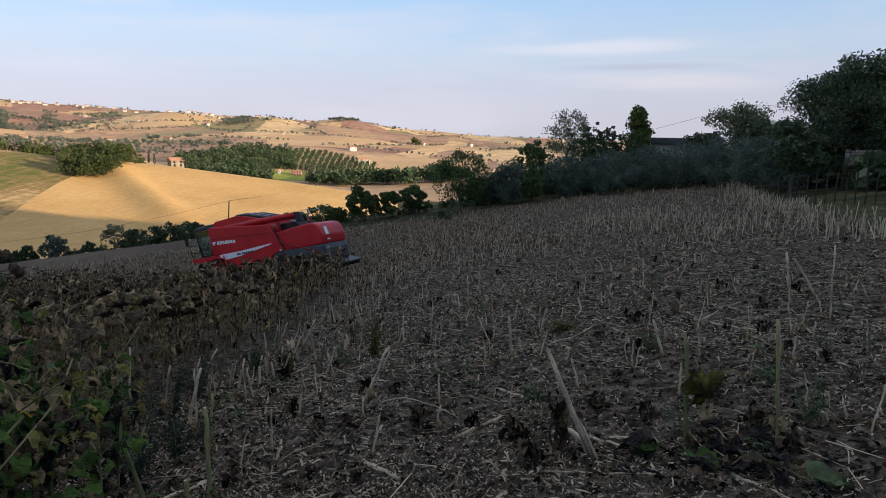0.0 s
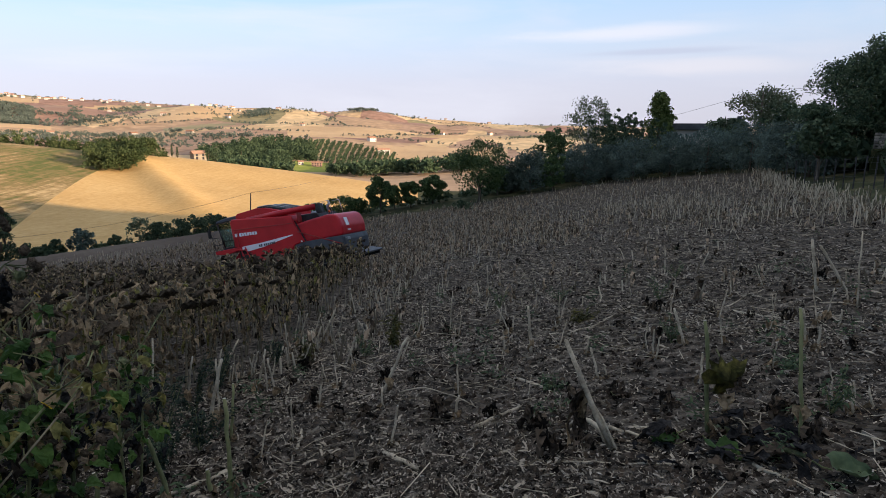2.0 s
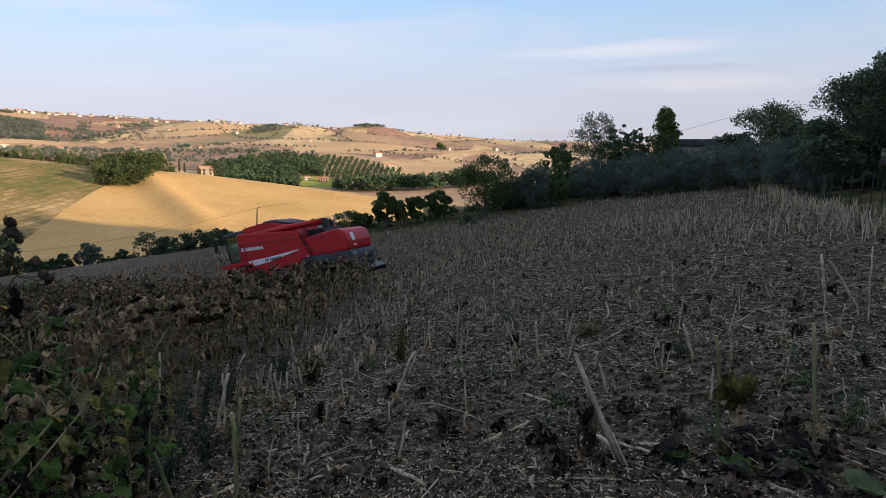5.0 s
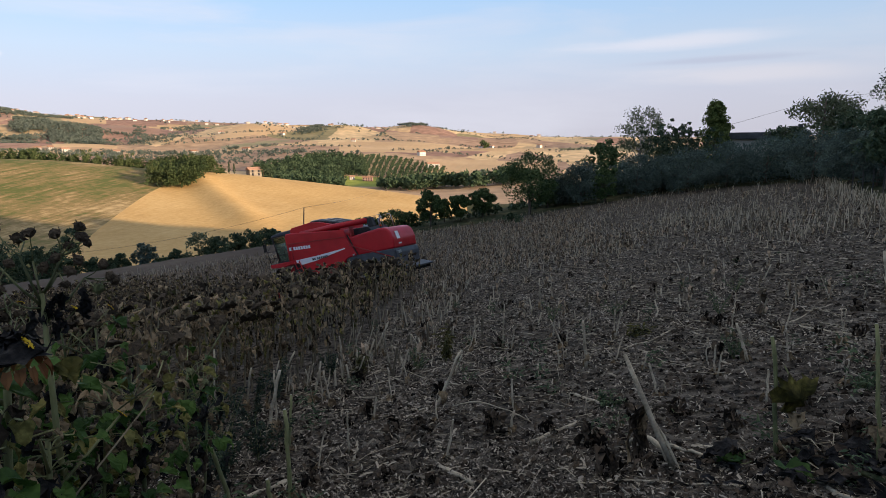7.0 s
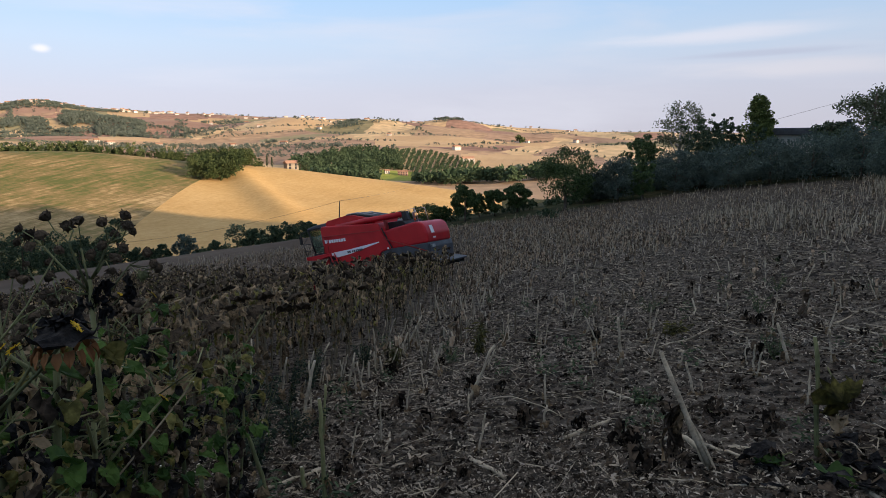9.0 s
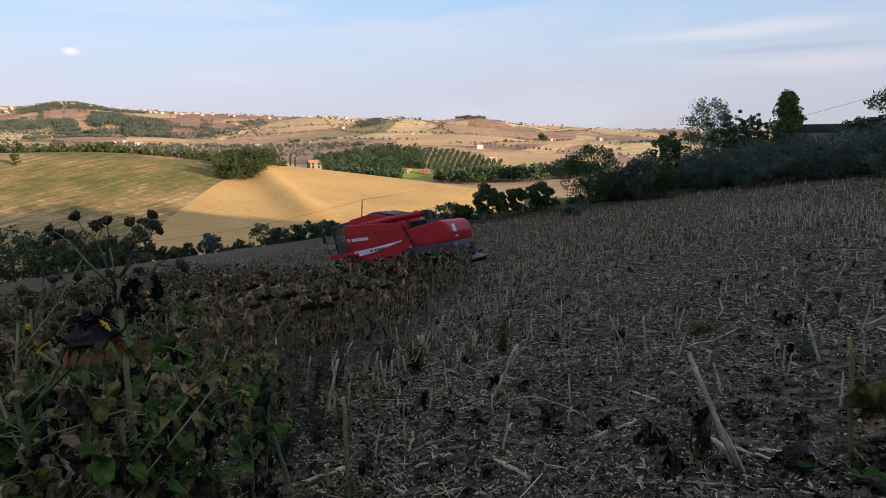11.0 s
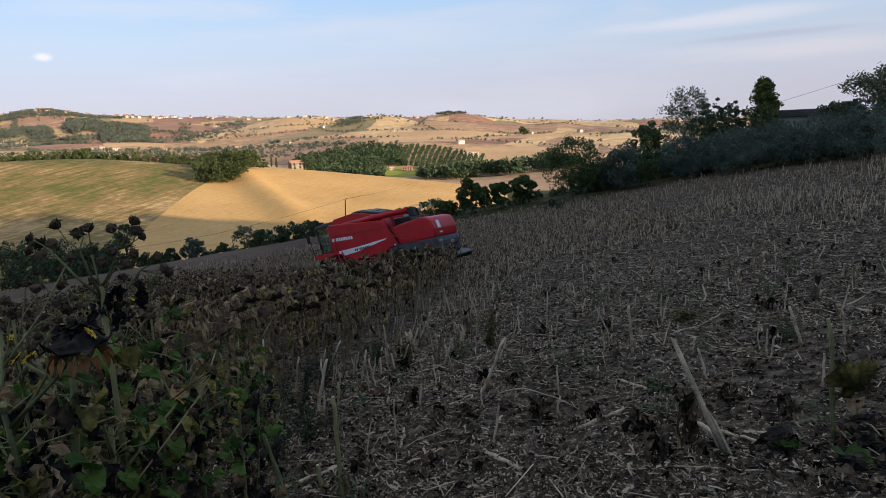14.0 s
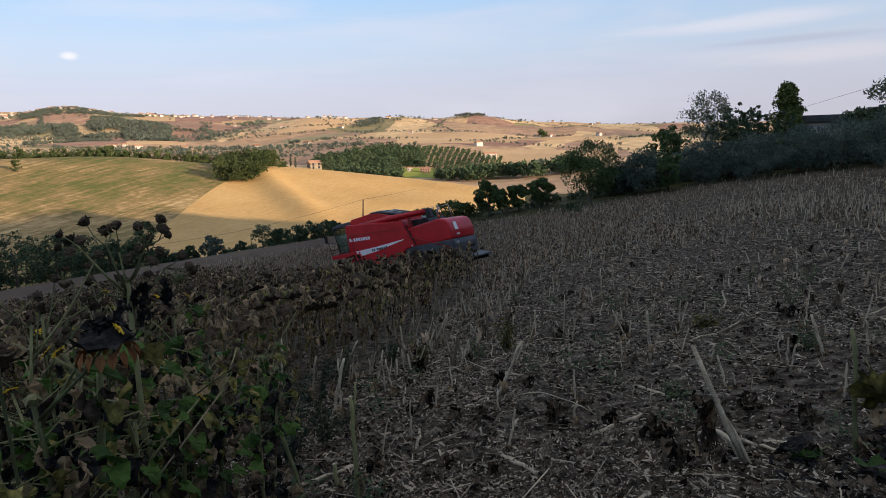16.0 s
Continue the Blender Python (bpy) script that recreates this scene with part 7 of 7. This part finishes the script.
def fallen_stalk(x0, y0, x1, y1, radius, mat, label, lift=0.0):
    rng = np.random.default_rng(int(abs(x0 * 991 + y1 * 57)) + 3)
    z0, z1 = ground_z(x0, y0), ground_z(x1, y1)
    t = thing("fallen_stalk", pose(x0, y0, z0), label, "stalk", "fallen stalks in the near field")
    s = np.linspace(0, 1, 9)
    xs, ys = x0 + (x1 - x0) * s, y0 + (y1 - y0) * s
    P = np.c_[xs - x0, ys - y0, height(xs, ys) - z0 + radius * 0.7 + lift * np.sin(s * 3.14)] + rng.normal(0, 0.004, (9, 3))
    V, F = tube(P, radius * (1.1 - 0.3 * s), 9)
    np_part("stem", V, F, mat, t, smooth=True)
    V, F = tube([P[0] - (P[1] - P[0]) * 0.01, P[0] + (P[1] - P[0]) * 0.01], radius * 0.9, 9)
    np_part("cut_face", V, F, M_PITH, t)


propped_stalk(-1.575, 1.953, 0.341, -1.544, 2.462, 0.519, 0.0048)


for x0, y0, x1, y1, rad, lift in ((0.13, 4.72, 0.56, 5.14, 0.017, 0), (-0.53, 4.4, -0.25, 3.98, 0.018, 0), (1.76, 3.48, 1.95, 2.9, 0.011, 0), (0.67, 3.85, 1.37, 3.59, 0.007, 0), (-2.06, 3.94, -1.62, 4.36, 0.017, 0), (-1.27, 4.69, -1.36, 5.22, 0.013, 0), (-1.81, 6.27, -1.97, 7.0, 0.011, 0), (-0.6, 6.16, 0.19, 5.35, 0.006, 0.10), (1.46, 8.15, 2.27, 9.09, 0.014, 0), (3.58, 8.88, 4.8, 9.91, 0.013, 0), (3.79, 8.65, 4.12, 7.65, 0.013, 0), (0.62, 6.25, 0.88, 5.61, 0.014, 0), (1.05, 3.96, 0.86, 4.5, 0.018, 0.12), (1.12, 4.4, 1.35, 4.05, 0.012, 0), (1.3, 4.35, 1.55, 4.15, 0.012, 0), (0.2, 3.3, 0.75, 3.1, 0.012, 0)):
    fallen_stalk(x0, y0, x1, y1, rad, M_STUBBLE, "dry fallen sunflower stalk lying on the soil", lift)
fallen_stalk(1.78, 4.14, 2.12, 3.45, 0.019, M_GSTALK, "greenish fallen sunflower stalk lying on the soil")


def leaning_broken_stalk():
    """Split stalk propped aslant, with a skirt of dead strips."""
    x, y = 1.05, 3.96
    t = thing("broken_stalk", pose(x, y, ground_z(x, y)), "split pale stalk leaning over a skirt of dead leaves", "stalk")
    rng = np.random.default_rng(77)
    P = np.array([(0, 0, 0.01), (-0.10, 0.06, 0.22), (-0.2, 0.10, 0.46), (-0.31, 0.14, 0.72)])
    V, F = tube(P, [0.018, 0.019, 0.017, 0.013], 9)
    np_part("stem", V, F, M_STUBBLE, t, smooth=True)
    V, F = tube([(0.03, -0.01, 0.01), (-0.06, 0.05, 0.2), (-0.12, 0.09, 0.3)], [0.008, 0.010, 0.003], 5)
    np_part("splinter", V, F, M_STUBBLE, t)
    for k in range(12):
        B, G = leaf_blade(rng, rng.uniform(0.22, 0.42), rng.uniform(0.012, 0.04), rng.uniform(1.2, 2.0), 0.012, 5, 3)
        np_part("dead_strip", turned(B, rng.uniform(1.2, 3.5), (-0.17, 0.09, rng.uniform(0.30, 0.42)), -0.6), G, M_DEADLEAF if k % 3 else M_DRYLEAF, t)


leaning_broken_stalk()


def loose_leaf(x, y, z, size, rz, pitch, droop, mat, label, crumple=0.012):
    rng = np.random.default_rng(int(abs(x * 313 + y * 171)) + 1)
    t = thing("fallen_leaf" if z < 0.1 else "hanging_leaf", pose(x, y, ground_z(x, y) + z), label, "leaf")
    B, G = leaf_blade(rng, size, size * 0.85, droop, crumple, 7, 7)
    np_part("blade", turned(B, rz, (0, 0, 0), pitch), G, mat, t, smooth=True)
    V, F = tube([(0, 0, 0), tuple(turned(np.array([[-size * 0.2, 0, 0.01]]), rz)[0]), tuple(turned(np.array([[-size * 0.4, 0, 0.04]]), rz)[0])], size * 0.02, 5)
    np_part("leaf_stalk", V, F, M_GSTALK, t)
    return t


loose_leaf(1.76, 4.02, 0.52, 0.27, -1.5, -0.7, 2.1, M_LIMP, "yellow withered leaf hanging from a cut stalk", 0.026)
loose_leaf(1.80, 4.03, 0.28, 0.12, -1.8, -0.8, 1.2, M_DRYLEAF, "yellow withered leaf hanging from a cut stalk", 0.014)
loose_leaf(1.62, 3.72, 0.05, 0.20, -0.9, 0.1, 0.7, M_GLEAF, "large green leaf lying on the soil")
loose_leaf(1.42, 3.84, 0.05, 0.15, 2.4, 0.1, 0.7, M_GLEAF, "green leaf lying on the soil")
loose_leaf(2.05, 3.22, 0.06, 0.26, -0.2, 0.15, 0.8, M_WEED, "broad grey-green leaf lying on the soil")
loose_leaf(2.05, 3.5, 0.05, 0.18, 1.2, 0.15, 1.0, M_WILT, "dark crumpled dead leaf on the soil")
loose_leaf(1.45, 4.0, 0.06, 0.22, 2.9, 0.3, 1.2, M_WILT, "dark crumpled dead leaf on the soil")
loose_leaf(1.30, 4.9, 0.08, 0.13, 0.4, 0.2, 1.0, M_DEADLEAF, "brown dead leaf on the soil")


def dead_leaf_heap():
    """Black limp leaves and ribs heaped at the foot of the cut stalks."""
    rng = np.random.default_rng(91)
    t = thing("dead_leaf_heap", pose(1.75, 3.75, ground_z(1.75, 3.75)), "heap of black limp dead leaves at a cut stalk's foot", "leaves")
    for k in range(70):
        x, y = rng.normal(0.05, 0.30), rng.normal(-0.05, 0.24)
        L = rng.uniform(0.07, 0.2)
        B, G = leaf_blade(rng, L, L * rng.uniform(0.2, 0.7), rng.uniform(0.4, 1.8), 0.012, 4, 3)
        z = ground_z(1.75 + x, 3.75 + y) - ground_z(1.75, 3.75) + rng.uniform(0.01, 0.09)
        np_part("leaf", turned(B, rng.uniform(0, 6.28), (x, y, z), rng.uniform(-0.2, 0.6)), G, M_WILT if k % 4 else M_DEADLEAF, t)
    for k in range(9):
        x, y = rng.normal(0, 0.3), rng.normal(0, 0.2)
        a = rng.uniform(0, 6.28)
        z = ground_z(1.75 + x, 3.75 + y) - ground_z(1.75, 3.75) + 0.03
        V, F = tube([(x, y, z), (x + 0.1 * math.cos(a), y + 0.1 * math.sin(a), z + 0.03), (x + 0.2 * math.cos(a), y + 0.2 * math.sin(a), z)], 0.004, 5)
        np_part("rib", V, F, M_STUBBLE, t)


dead_leaf_heap()


def weed_clump(x, y, h, w, n, mat, label, leaf=0.05):
    rng = np.random.default_rng(int(abs(x * 211 + y * 97)) + 2)
    t = thing("weed", pose(x, y, ground_z(x, y) - 0.01), label, "weed")
    for k in range(6):
        a, q = rng.uniform(0, 6.28), rng.uniform(0.2, 1.0) * w
        tip = np.array([q * math.cos(a), q * math.sin(a), h * rng.uniform(0.6, 1.0)])
        V, F = tube([(0, 0, 0), tip * [0.4, 0.4, 0.5], tip], [0.005, 0.004, 0.002], 5)
        st = np_part("stem", V, F, M_GSTALK, t)
        lv = []
        for j in range(n // 6):
            s = rng.uniform(0.2, 1.0)
            B, G = leaf_blade(rng, leaf * rng.uniform(0.6, 1.3), leaf * 0.35, 0.8, 0.003, 2, 3)
            lv.append((turned(B, rng.uniform(0, 6.28), tip * [s, s, s] + rng.normal(0, 0.012, 3), rng.uniform(-0.4, 0.7)), G))
        V, F = merge(lv)
        np_part("leaves", V, F, mat, t)


GW = "small leafy blue-green weed on the bare soil"
for x, y, h, w in ((2.45, 7.05, 0.36, 0.22), (2.6, 4.2, 0.36, 0.16), (0.75, 11.5, 0.5, 0.25), (3.4, 10.6, 0.4, 0.3), (1.9, 11.8, 0.35, 0.3), (-1.3, 8.4, 0.3, 0.2), (4.3, 12.5, 0.4, 0.3), (2.9, 5.4, 0.2, 0.15), (0.9, 5.6, 0.12, 0.15)):
    weed_clump(x, y, h, w, 120, M_WEED, GW)
for x, y, h, w in ((-2.7, 4.9, 0.75, 0.35), (-2.3, 4.5, 0.55, 0.3), (-3.2, 5.6, 0.7, 0.35), (-2.9, 7.2, 0.6, 0.3), (-2.6, 8.6, 0.5, 0.3), (-3.4, 4.6, 0.8, 0.35), (-2.55, 5.1, 0.7, 0.4), (-2.9, 5.6, 0.75, 0.4), (-2.2, 5.0, 0.5, 0.35), (-2.75, 6.2, 0.65, 0.4)):
    weed_clump(x, y, h, w, 340, M_DARKWEED, "dark feathery weed beside the standing crop", 0.045)
for x, y, h, w in ((-0.95, 8.9, 0.62, 0.12), (-1.0, 9.2, 0.5, 0.12), (-2.1, 8.4, 0.35, 0.15), (1.75, 9.0, 0.25, 0.3)):
    weed_clump(x, y, h, w, 60, M_LIMP, "yellow-green withering weed among the stubble", 0.11)
